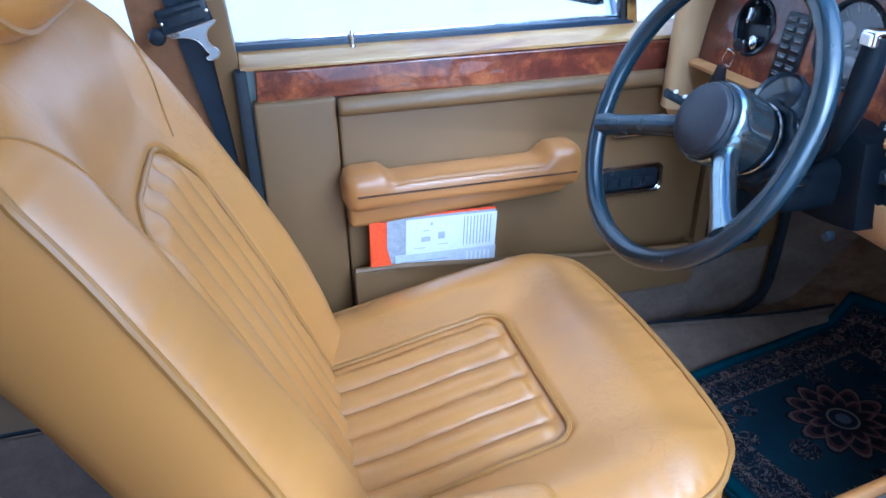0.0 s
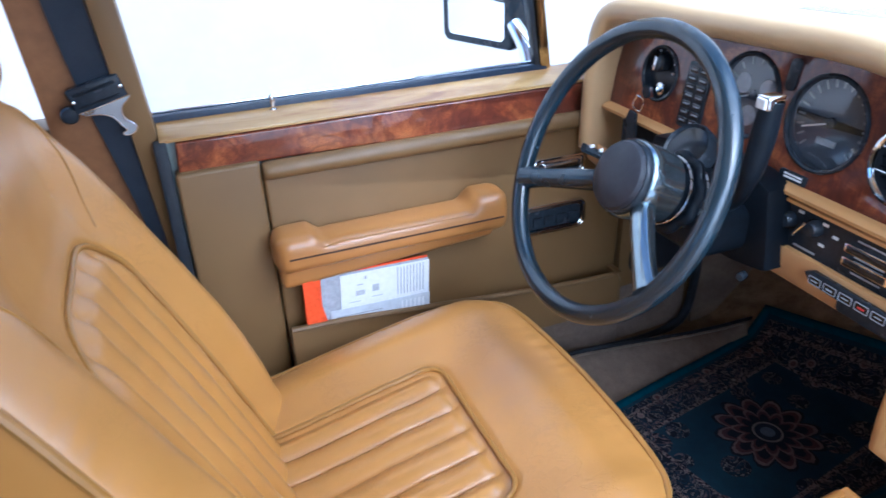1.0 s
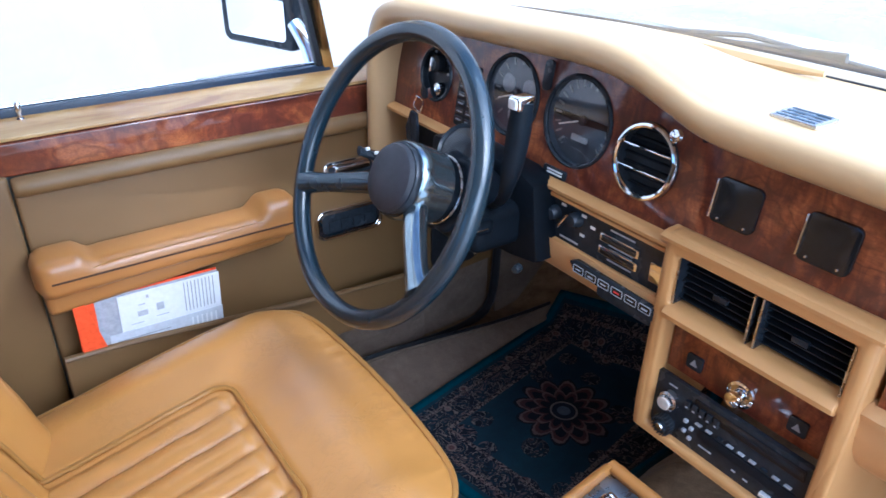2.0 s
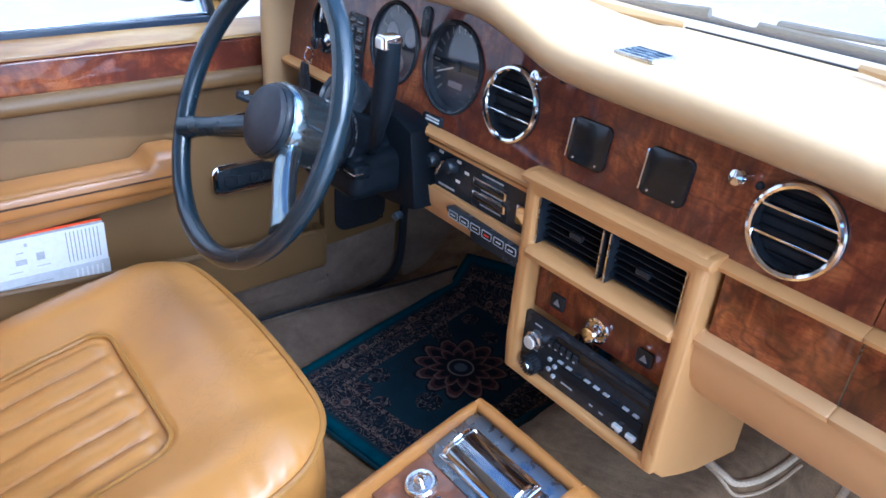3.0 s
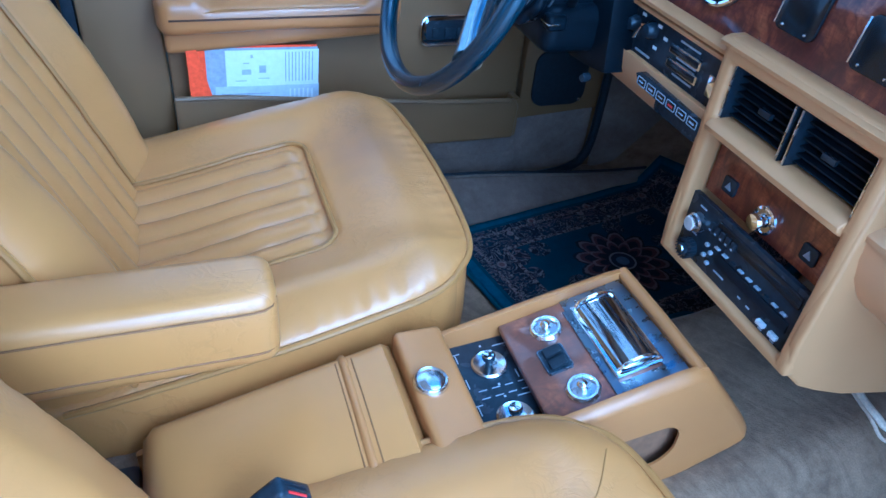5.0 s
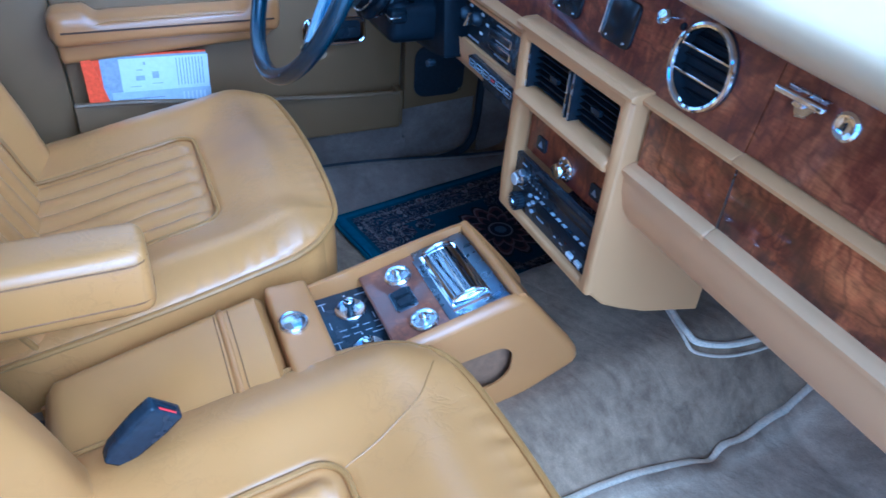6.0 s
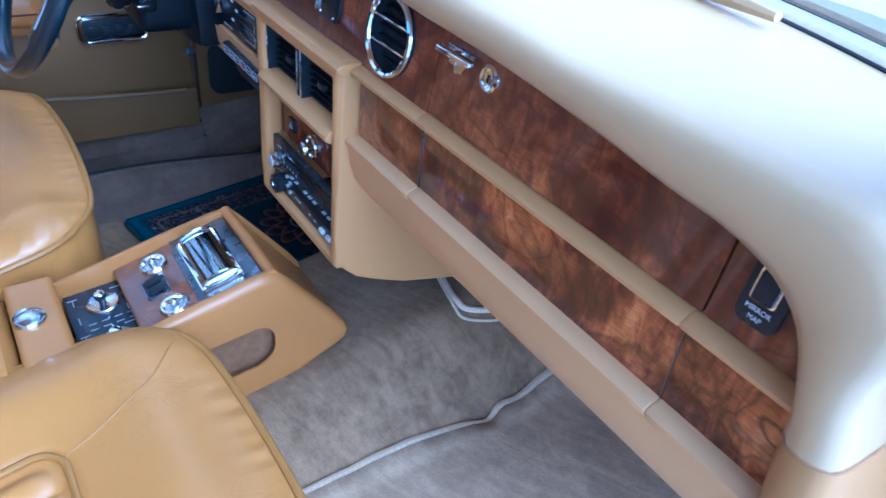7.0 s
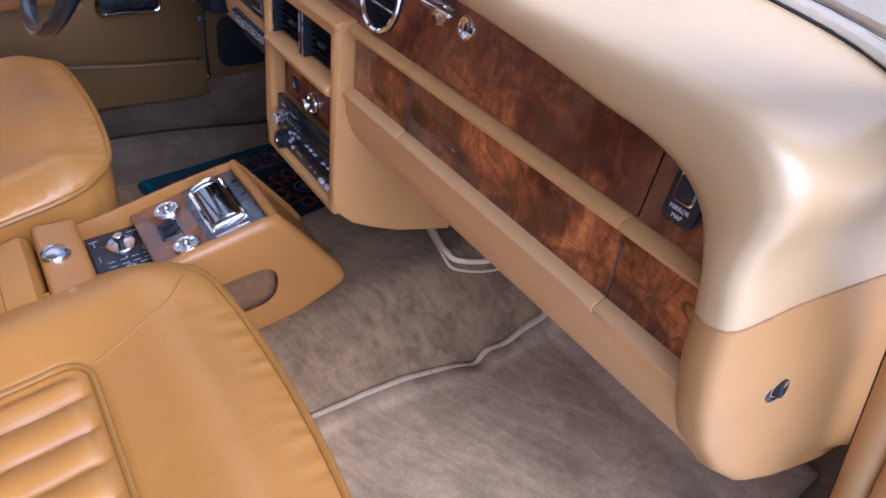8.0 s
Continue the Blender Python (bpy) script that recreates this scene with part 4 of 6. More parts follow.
FACING = Matrix(((0, 0, -1, 0), (-1, 0, 0, 0), (0, 1, 0, 0), (0, 0, 0, 1)))   # reads from the cabin
for text, z in (("MIRROR", 0.7295), ("MAP", 0.7235)):
    lettering(text, 0.0050, Matrix.Translation((FX - 0.0046, -0.6335, z)) @ FACING, WHITE, mapsw)

# demister outlets on top
grille = part("demister_grille", slab(round_rect(0.040, 0.050, 0.003, 3, 0.725, 0.024), xy(0.8535), 0.004, 0.001), STEEL, dash, "grey slotted demister grille")
for k in range(4):
    part("slot", block(0.709 + 0.0095 * k, 0.713 + 0.0095 * k, 0.004, 0.044, 0.8572, 0.8582, 0), plain("slot_blue_grey", (0.06, 0.09, 0.13), 0.5), grille)
for y0, y1 in ((0.50, 0.115), (-0.10, -0.48)):
    part("demister_lip", tube(spline([(screen_x(y) - 0.045 - 0.012 * math.sin(s * 3.14), y, 0.8395 + 0.010) for s, y in ((s, y0 + (y1 - y0) * s) for s in np.linspace(0, 1, 7))], 20),
                              np.sin(np.linspace(0.25, 2.9, 20)) * 0.011 + 0.002, 8), PAD, dash, "beige lip over the demister slot")

# ---- centre stack ----
stack = part("centre_frame", slab([(-0.122, 0.424), (0.122, 0.424), (0.1205, 0.706), (-0.1205, 0.706)], yz(0.680), 0.03, 0.009,
             [[(0.102, 0.438), (0.102, 0.600), (-0.102, 0.600), (-0.102, 0.438)][::-1], [(0.102, 0.616), (0.102, 0.680), (-0.102, 0.680), (-0.102, 0.616)][::-1]], 3), DASH, dash, "tan leather frame of the centre stack")
SIDE = [(0.684, 0.700), (0.679, 0.475), (0.681, 0.448), (0.691, 0.424), (0.712, 0.404), (0.744, 0.388), (0.79, 0.369), (0.890, 0.344), (0.889, 0.40), (0.95, 0.50), (0.95, 0.60), (0.74, 0.69)]
NEAR_SIDE = [(0.684, 0.700), (0.679, 0.475), (0.681, 0.440), (0.688, 0.4245), (0.80, 0.42), (0.95, 0.50), (0.95, 0.60), (0.74, 0.69)]
for y, d, outline in ((-0.122, 0.014, SIDE), (0.1215, -0.014, NEAR_SIDE)):
    part("side_panel", slab(outline, xz(y), d, 0.005, (), 3), DASH, dash, "tan leather side of the centre stack")
part("cross_rail", rail(-0.1255, 0.1255, 0.6985, 0.013, 0.677, 0.71), DASH, dash, "tan leather top rail of the stack")
part("cross_rail", rail(-0.104, 0.104, 0.608, 0.018, 0.674, 0.71), DASH, dash, "tan leather cross rail of the stack")
for s in (1, -1):
    box_vent = part("centre_vent", slab([(0.004 * s, 0.617), (0.101 * s, 0.617), (0.101 * s, 0.679), (0.004 * s, 0.679)][::s], yz(0.712), 0.006), DEEP, dash, "black slatted centre air vent")
    for k in range(7):
        z = 0.622 + 0.0088 * k
        part("slat", block(0.699, 0.711, min(0.006 * s, 0.099 * s), max(0.006 * s, 0.099 * s), z - 0.0007, z + 0.0007, 0, 2), DEEP, box_vent)
    for y in (0.005, 0.100):
        part("vent_edge", block(0.688, 0.712, y * s - 0.0015, y * s + 0.0015, 0.617, 0.679, 0.0006), BLACK, box_vent)
        part("vent_trim", block(0.6866, 0.6882, y * s - 0.0010, y * s + 0.0010, 0.618, 0.678, 0.0003), STEEL, box_vent, "thin bright edge strip")
    part("vent_tab", block(0.694, 0.700, 0.047 * s - 0.009, 0.047 * s + 0.009, 0.644, 0.651, 0.001), BLACK, box_vent)
panel = part("walnut_panel", slab([(-0.103, 0.520), (0.103, 0.520), (0.103, 0.602), (-0.103, 0.602)], yz(0.708), 0.006), WOOD, dash, "walnut burl panel with the cigar lighter")
lighter = part("cigar_lighter", lathe([(0.017, 0), (0.0165, 0.003), (0.0135, 0.004), (0.013, 0.002), (0.008, 0.002), (0.006, 0.010), (0.0095, 0.012), (0.0105, 0.015), (0.009, 0.018), (0.001, 0.019)], (0.708, 0.003, 0.540), (-1, 0, 0), 32), CHROME, panel, "chrome cigar lighter")
for y in (0.066, -0.066):
    part("lamp_window", slab(round_rect(0.022, 0.020, 0.003, 3, y, 0.545), yz(0.7045), 0.004, 0.0008), BLACK, panel, "small black warning lamp")
    part("symbol", slab([(y - 0.005, 0.541), (y + 0.005, 0.541), (y, 0.550)], yz(0.7035), 0.0012), GREYPRINT, panel)
radio = part("radio", slab([(-0.103, 0.434), (0.103, 0.434), (0.103, 0.5185), (-0.103, 0.5185)], yz(0.702), 0.008, 0.0015), BLACK, dash, "black car radio with cassette slot and two knobs")
part("volume_knob", lathe([(0.0125, 0), (0.0125, 0.007), (0.0100, 0.009), (0.0100, 0.013), (0.0085, 0.0145), (0.001, 0.015)], (0.702, 0.078, 0.488), (-1, 0, 0), 28), STEEL, radio, "silver volume knob")
part("tuning_knob", lathe([(0.0135, 0), (0.0130, 0.008), (0.0085, 0.010), (0.008, 0.014), (0.001, 0.0145)], (0.702, 0.078, 0.450), (-1, 0, 0), 28), BLACK, radio, "black tuning knob with a silver cap")
part("knob_cap", lathe([(0.006, 0.013), (0.005, 0.0155), (0.001, 0.016)], (0.702, 0.078, 0.450), (-1, 0, 0), 20), STEEL, radio)
part("display", block(0.6995, 0.704, -0.095, 0.045, 0.497, 0.512, 0.001), SCREEN, radio, "dark display window")
part("cassette_slot", block(0.6998, 0.704, -0.092, 0.032, 0.4615, 0.4745, 0.001), DEEP, radio, "dark cassette slot")
for k in range(5):
    part("button", block(0.697, 0.703, 0.049 - 0.010 * k, 0.056 - 0.010 * k, 0.493, 0.504, 0.0008), RUBBER, radio)
for k in range(9):
    y = 0.034 - 0.0145 * k
    part("button", block(0.698, 0.703, y - 0.004, y + 0.004, 0.4796, 0.4812, 0.0003), PALEPRINT if k not in (2, 6) else BLACK, radio, "small pale push button")
for y, z in ((0.051, 0.474), (0.042, 0.468), (0.051, 0.459), (0.042, 0.453)):
    part("button", block(0.698, 0.703, y - 0.0024, y + 0.0024, z - 0.0020, z + 0.0020, 0.0005), PALEPRINT, radio, "small pale push button")
for y in (-0.062, -0.082):
    part("button", block(0.697, 0.703, y - 0.006, y + 0.006, 0.446, 0.4515, 0.0008), WHITE, radio, "white push button")
for y, z, w in ((0.078, 0.5085, 0.012), (0.03, 0.509, 0.02), (0.02, 0.4515, 0.018), (-0.02, 0.450, 0.005), (-0.036, 0.449, 0.006), (-0.03, 0.468, 0.02), (-0.062, 0.4405, 0.006), (-0.082, 0.4405, 0.006), (0.08, 0.471, 0.012)):
    part("marking", block(0.7012, 0.703, y - w / 2, y + w / 2, z - 0.0009, z + 0.0009, 0), PALEPRINT, radio, "grey printed bar")
for k in range(5):
    part("marking", block(0.6964, 0.698, 0.051 - 0.010 * k, 0.054 - 0.010 * k, 0.4945, 0.4965, 0), PALEPRINT, radio)
part("knob_face", lathe([(0.0090, 0.0142), (0.0080, 0.0158), (0.001, 0.0162)], (0.702, 0.078, 0.488), (-1, 0, 0), 24), plain("cream_knob", (0.56, 0.50, 0.43), 0.35), radio, "cream knob face")
for c in range(18):
    a = 2 * math.pi * c / 18
    part("knurl", block(0.690, 0.7005, 0.078 + 0.0129 * math.cos(a) - 0.0006, 0.078 + 0.0129 * math.cos(a) + 0.0006, 0.450 + 0.0129 * math.sin(a) - 0.0006, 0.450 + 0.0129 * math.sin(a) + 0.0006, 0), RUBBER, radio)
radio.location.x -= 0.010


# ---- steering wheel and column ----
WC, TILT_W = np.array((0.48, 0.411, 0.716)), radians(24.6)
WN = np.array((-math.cos(TILT_W), 0, math.sin(TILT_W)))       # towards the driver
WA, WB = np.array((0, 1.0, 0)), np.cross(WN, np.array((0, 1.0, 0)))


def on_wheel(angle, r, lift=0.0):
    a = radians(angle)
    return WC + r * (math.cos(a) * WA + math.sin(a) * WB) + WN * lift


steering = thing("steering_wheel", "black two-spoke steering wheel with a thin rim", "steering wheel", tuple(WC))
part("rim", tube([on_wheel(a, 0.1825) for a in np.linspace(0, 360, 97)[:-1]], 0.0128, 14, True), WHEEL, steering, "glossy black moulded rim")
HUB = plain("hub_metallic", (0.26, 0.31, 0.34), 0.17, 0.95)
for a in (23, 148):
    path = spline([on_wheel(a, 0.178, -0.002), on_wheel(a, 0.14, -0.010), on_wheel(a, 0.09, -0.026), on_wheel(a, 0.04, -0.046)], 16)
    part("spoke", tube(path, np.interp(np.linspace(0, 1, 16), [0, 0.12, 0.3, 1], [0.0185, 0.0160, 0.0142, 0.0165]), 14, False, 0.95), WHEEL if a < 90 else HUB, steering, "black padded spoke" if a < 90 else "satin metal spoke")
part("hub", lathe([(0.050, -0.085), (0.052, -0.052), (0.0525, -0.034), (0.050, -0.030), (0.001, -0.030)], WC, WN, 48), HUB, steering, "satin grey hub housing")
part("cap_ring", lathe([(0.0485, -0.032), (0.0495, -0.026), (0.047, -0.021), (0.044, -0.021), (0.044, -0.030)], WC, WN, 48), BLACK, steering, "thin black ring")
part("horn_cap", lathe([(0.0455, -0.034), (0.0455, -0.020), (0.043, -0.0145), (0.036, -0.011), (0.020, -0.009), (0.001, -0.0085)], WC, WN, 48), plain("horn_pad", (0.022, 0.023, 0.030), 0.5), steering, "round dark horn pad")

column = thing("steering_column", "black shrouded steering column with stalks and selector", "steering column", (0.60, 0.411, 0.62))
part("shroud", lathe([(0.046, -0.30), (0.047, -0.20), (0.046, -0.12), (0.041, -0.088), (0.030, -0.084), (0.001, -0.084)], WC, WN, 32), COLUMN, column, "black column shroud")
part("shroud_side", block(0.585, 0.715, 0.345, 0.478, 0.590, 0.655, 0.022, 4), COLUMN, column, "black moulded lower shroud")
part("shroud_wing", slab([(0.322, 0.688), (0.36, 0.700), (0.47, 0.704), (0.56, 0.690), (0.57, 0.575), (0.45, 0.560), (0.36, 0.568), (0.305, 0.578)], yz(0.662), 0.045, 0.008), COLUMN, column, "black cover below the fascia")
pod = part("selector_quadrant", lathe([(0.036, 0.0), (0.036, 0.022), (0.033, 0.026), (0.028, 0.020), (0.001, 0.018)], (0.640, 0.440, 0.702), (-0.75, -0.1, 0.65), 32), BLACK, column, "round black selector indicator")
part("quadrant_lens", lathe([(0.030, 0.022), (0.018, 0.025), (0.001, 0.026)], (0.640, 0.440, 0.702), (-0.75, -0.1, 0.65), 32), SCREEN, pod)
stalk = part("indicator_stalk", tube(spline([(0.600, 0.445, 0.655), (0.565, 0.475, 0.675), (0.532, 0.500, 0.697), (0.505, 0.508, 0.712)], 14), np.linspace(0.005, 0.0095, 14), 10, False, 0.6), BLACK, column, "black indicator stalk with white marks")
for s in (0.15, 0.5, 0.8):
    q = np.array((0.545, 0.495, 0.697)) + (np.array((0.508, 0.512, 0.7185)) - np.array((0.545, 0.495, 0.697))) * s
    part("marking", block(q[0] - 0.003, q[0] + 0.003, q[1] - 0.008, q[1] - 0.0055, q[2] - 0.002, q[2] + 0.002, 0), WHITE, stalk)
lever = part("gear_selector", tube(spline([(0.625, 0.360, 0.655), (0.600, 0.312, 0.690), (0.592, 0.292, 0.725), (0.596, 0.287, 0.77), (0.601, 0.286, 0.822)], 20),
             np.interp(np.linspace(0, 1, 20), [0, 0.45, 0.62, 0.82, 1], [0.006, 0.009, 0.014, 0.0155, 0.0135]), 12, False, 0.75), COLUMN, column, "black gear selector with a bright tip")
part("selector_tip", block(0.588, 0.614, 0.278, 0.298, 0.813, 0.830, 0.004, 3), CHROME, lever, "chrome selector tip")
part("selector_button", block(0.5855, 0.590, 0.281, 0.295, 0.8155, 0.8275, 0.002), WHITE, lever, "white button")
part("selector_stem", tube([(0.632, 0.372, 0.645), (0.603, 0.318, 0.690), (0.593, 0.293, 0.728)], 0.0045, 8), CHROME, lever, "chrome stem")
def on_column(angle, r, lift):
    a = radians(angle)
    return WC + WN * lift + r * (math.cos(a) * WA + math.sin(a) * WB)


collar = part("column_collar", tube([on_column(a, 0.0475 + 0.0022 * math.cos(radians(a * 9)), -0.115) for a in np.linspace(0, 360, 121)[:-1]], 0.008, 10, True), COLUMN, column, "black lobed collar round the column")
for lift in (-0.100, -0.131):
    part("collar_ring", tube([on_column(a, 0.0465, lift) for a in np.linspace(0, 360, 61)[:-1]], 0.0016, 6, True), STEEL, collar, "thin bright ring")
part("tilt_switch", block(0.585, 0.612, 0.338, 0.360, 0.628, 0.648, 0.005, 3), COLUMN, column, "small black switch on the column")
part("switch_trim", block(0.583, 0.600, 0.336, 0.362, 0.6365, 0.639, 0.0008), CHROME, column, "thin chrome line")
part("lower_knob", lathe([(0.006, 0), (0.006, 0.010), (0.005, 0.012), (0.001, 0.0125)], (0.655, 0.330, 0.565), (-1, -0.3, 0), 20), BLACK, column, "small black knob")

keys = thing("key_ring", "car key with a black leather fob hanging from the switch panel", "keys", (0.69, 0.63, 0.70))
part("key_shank", block(0.688, 0.712, 0.615, 0.6185, 0.728, 0.745, 0.001), CHROME, keys)
part("key_head", slab(circle(0.010, 16, 0.617, 0.738), yz(0.684), 0.003, 0.001), BLACK, keys)
part("split_ring", tube([(0.684 + 0.002 * math.sin(3 * a), 0.632 + 0.012 * math.cos(a), 0.716 + 0.013 * math.sin(a)) for a in np.linspace(0, 2 * math.pi, 25)[:-1]], 0.0012, 6, True), CHROME, keys, "steel split ring")
part("fob", slab([(0.628, 0.702), (0.645, 0.704), (0.660, 0.672), (0.655, 0.628), (0.632, 0.626), (0.625, 0.668)], yz(0.676), 0.006, 0.0025), BLACK, keys, "black leather fob")

# ---- centre console ----
console = thing("centre_console", "tan leather centre console with walnut and chrome controls", "console", (0.35, 0, 0.25))


WALL = [(0.02, 0.18), (0.02, 0.262), (0.12, 0.285), (0.24, 0.317), (0.335, 0.352), (0.365, 0.366), (0.44, 0.385), (0.51, 0.4035), (0.585, 0.421), (0.603, 0.4235), (0.617, 0.4195), (0.628, 0.408), (0.666, 0.362), (0.700, 0.320), (0.716, 0.297), (0.7205, 0.282), (0.716, 0.270), (0.702, 0.262), (0.62, 0.225), (0.55, 0.19)]
slot_hole = [(0.488 + x, 0.300 + 0.14 * x + z) for x, z in round_rect(0.15, 0.068, 0.028, 6, 0.042, -0.004)][::-1]


def inset(outline, d):
    """The outline drawn in by d along its corners' normals."""
    p = np.array(outline, float)
    a, b = p - np.roll(p, 1, 0), np.roll(p, -1, 0) - p
    a /= np.linalg.norm(a, axis=1)[:, None]
    b /= np.linalg.norm(b, axis=1)[:, None]
    n = np.stack([a[:, 1] + b[:, 1], -a[:, 0] - b[:, 0]], 1)
    n /= np.linalg.norm(n, axis=1)[:, None]
    return p + n * d / np.maximum(0.6, np.abs((n * np.stack([a[:, 1], -a[:, 0]], 1)).sum(1)))[:, None]


def side_shell(y, side, holes=(), r=0.012, thick=0.014):
    """A side wall of the console whose outer edges are well rounded; side is +1 or -1 outwards."""
    bm = slab([tuple(q) for q in inset(WALL, r)], xz(y), -side * 0.003, 0.0, holes)
    rings = []
    for a in np.linspace(0, math.pi / 2, 7):
        edge = inset(WALL, r * (1 - math.sin(a)))
        rings.append([bm.verts.new((x, y - side * r * (1 - math.cos(a)), z)) for x, z in edge])
    rings.append([bm.verts.new((x, y - side * thick, z)) for x, z in inset(WALL, 0.0005)])
    n = len(WALL)
    for low, high in zip(rings, rings[1:]):
        for k in range(n):
            bm.faces.new((low[k], low[(k + 1) % n], high[(k + 1) % n], high[k]))
    if not holes:
        bm.faces.new(rings[-1])
    bmesh.ops.recalc_face_normals(bm, faces=bm.faces[:])
    return bm


part("side_wall", side_shell(-0.094, -1, [slot_hole]), TAN, console, "tan leather side with an oval map slot", 50)
part("side_wall", side_shell(0.094, 1), TAN, console, "tan leather side", 50)
part("slot_lining", block(0.46, 0.64, -0.079, -0.075, 0.255, 0.36, 0.0), plain("slot_lining_brown", (0.20, 0.105, 0.042), 0.8), console, "brown lining of the map slot")
part("front_wall", slab([(-0.083, 0), (0.083, 0), (0.083, 0.173), (-0.083, 0.173)], lambda a, b, d: (0.7185 - 0.604 * b - d * 0.797, a, 0.281 + 0.797 * b - d * 0.604), 0.015, 0.003, (), 3), TAN, console, "tan leather sloping front")
part("front_toe", tube([(0.7075, -0.083, 0.277), (0.7075, 0.083, 0.277)], 0.013, 14), TAN, console)
part("front_lip", tube([(0.608, -0.086, 0.418), (0.609, 0, 0.419), (0.608, 0.086, 0.418)], 0.008, 10), TAN, console)


def on_slope(x0, z0, pitch, dz=0.0):
    """A plane that rises forward from (x0, z0): a along it, b across, d above."""
    c, s = math.cos(pitch), math.sin(pitch)
    return lambda a, b, d: (x0 + a * c - (d + dz) * s, b, z0 + a * s + (d + dz) * c)


PITCH = radians(15.5)
black_panel = part("switch_panel", slab([(0, -0.081), (0.082, -0.081), (0.082, 0.081), (0, 0.081)], on_slope(0.377, 0.343, radians(6)), -0.006, 0.001), BLACK, console, "black panel of the seat controls")
at_black = on_slope(0.377, 0.343, radians(6))
for y in (0.040, -0.040):
    base = at_black(0.044, y, 0)
    disc = part("seat_joystick", lathe([(0.0215, 0), (0.0215, 0.002), (0.0195, 0.0038), (0.0175, 0.0028), (0.010, 0.0012), (0.0005, 0.0010)], base, (-0.1, 0, 1), 32), SATIN, console, "chrome seat adjustment joystick")
    part("stick", lathe([(0.0045, 0.001), (0.0045, 0.009), (0.0075, 0.010), (0.0082, 0.015), (0.0075, 0.0165)], base, (-0.15, 0.10, 1), 20), BLACK, disc, "black joystick")
    part("stick_cap", lathe([(0.0076, 0.0160), (0.0066, 0.0178), (0.001, 0.0182)], base, (-0.15, 0.10, 1), 20), CHROME, disc, "chrome cap")
for y in (0.040, -0.040):
    for da, db, wa, wb in ((0.010, 0.020, 0.0006, 0.007), (0.010, 0.027, 0.006, 0.0006), (0.078, 0.02, 0.0006, 0.007), (0.066, 0.027, 0.008, 0.0006), (0.010, -0.020, 0.0006, 0.007),
                           (0.044, 0.031, 0.0012, 0.0012), (0.044, -0.031, 0.0012, 0.0012), (0.070, -0.022, 0.0006, 0.006)):
        b = y + db
        if abs(b) < 0.079:
            part("marking", slab([(da - wa, b - wb), (da + wa, b - wb), (da + wa, b + wb), (da - wa, b + wb)], at_black, 0.0005), PALEPRINT, black_panel, "grey printed line")
for k in range(4):
    for b in (-0.006, 0.0055):
        part("marking", slab([(0.018 + 0.016 * k, b), (0.028 + 0.016 * k, b), (0.028 + 0.016 * k, b + 0.001), (0.018 + 0.016 * k, b + 0.001)], at_black, 0.0005), PALEPRINT, black_panel, "grey printed line")

wood_at = on_slope(0.448, 0.369, PITCH)
part("walnut_top", slab([(-0.004, -0.0805), (0.160, -0.0805), (0.160, 0.0805), (-0.004, 0.0805)], wood_at, -0.020, 0.004, (), 3), FADED, console, "sun-faded walnut burl top panel")
for y in (0.048, -0.048):
    c = wood_at(0.046, y, 0)
    n = (-math.sin(PITCH), 0, math.cos(PITCH))
    knob = part("window_switch", lathe([(0.0195, 0), (0.0195, 0.003), (0.017, 0.006), (0.0145, 0.006), (0.0125, 0.002), (0.001, 0.002)], c, n, 36), SATIN, console, "round chrome bezelled switch")
    part("toggle", lathe([(0.006, 0.001), (0.0045, 0.006), (0.006, 0.010), (0.003, 0.013), (0.0005, 0.0135)], c, (-0.35, 0.1, 1), 18), CHROME, knob)
    part("switch_face", lathe([(0.013, 0.0021), (0.006, 0.0030), (0.001, 0.0031)], c, n, 24), STEEL, knob)
square = part("rocker_switch", slab(round_rect(0.030, 0.036, 0.003, 3, 0.036, 0.002), wood_at, 0.003, 0.001), BLACK, console, "square black rocker switch")
for b in (-0.007, 0.0105):
    part("rocker", slab(round_rect(0.020, 0.0125, 0.002, 2, 0.036, b), on_slope(0.448, 0.3702, PITCH + 0.10), 0.004, 0.0012), RUBBER, square)
part("rocker_edge", slab(round_rect(0.031, 0.037, 0.003, 3, 0.036, 0.002), wood_at, 0.0034, 0.0, [round_rect(0.0285, 0.0345, 0.003, 3, 0.036, 0.002)[::-1]]), DARKSTEEL, square)
for y0, y1 in ((-0.079, -0.058), (0.062, 0.079)):
    part("ash_plate", slab([(0.078, y0), (0.146, y0), (0.146, y1), (0.078, y1)], wood_at, 0.002, 0.0005), DARKSTEEL, console, "dark steel plate beside the ashtray")
part("ash_plate", slab([(0.074, -0.079), (0.084, -0.079), (0.084, 0.062), (0.074, 0.062)], wood_at, 0.0025, 0.0005), DARKSTEEL, console)
part("ash_plate", slab([(0.138, -0.079), (0.159, -0.079), (0.159, 0.079), (0.138, 0.079)], wood_at, 0.0025, 0.0005), DARKSTEEL, console)
ash = part("ashtray", slab(round_rect(0.058, 0.116, 0.003, 3, 0.112, 0.0035), wood_at, 0.006, 0.002), CHROME, console, "chrome ashtray with a curved lid")
lid_rows = []
for b in np.linspace(-0.047, 0.054, 12):
    lid_rows += [wood_at(0.112 + 0.0235 * math.cos(w), b, 0.005 + 0.0095 * math.sin(w)) for w in np.linspace(0, math.pi, 13)]
part("ash_lid", (lid_rows, grid_faces(12, 13) + [tuple(range(13)), tuple(range(143, 156))[::-1]]), chrome("dark_mirror", 0.10, (0.34, 0.355, 0.38)), ash, "curved dark mirror lid")
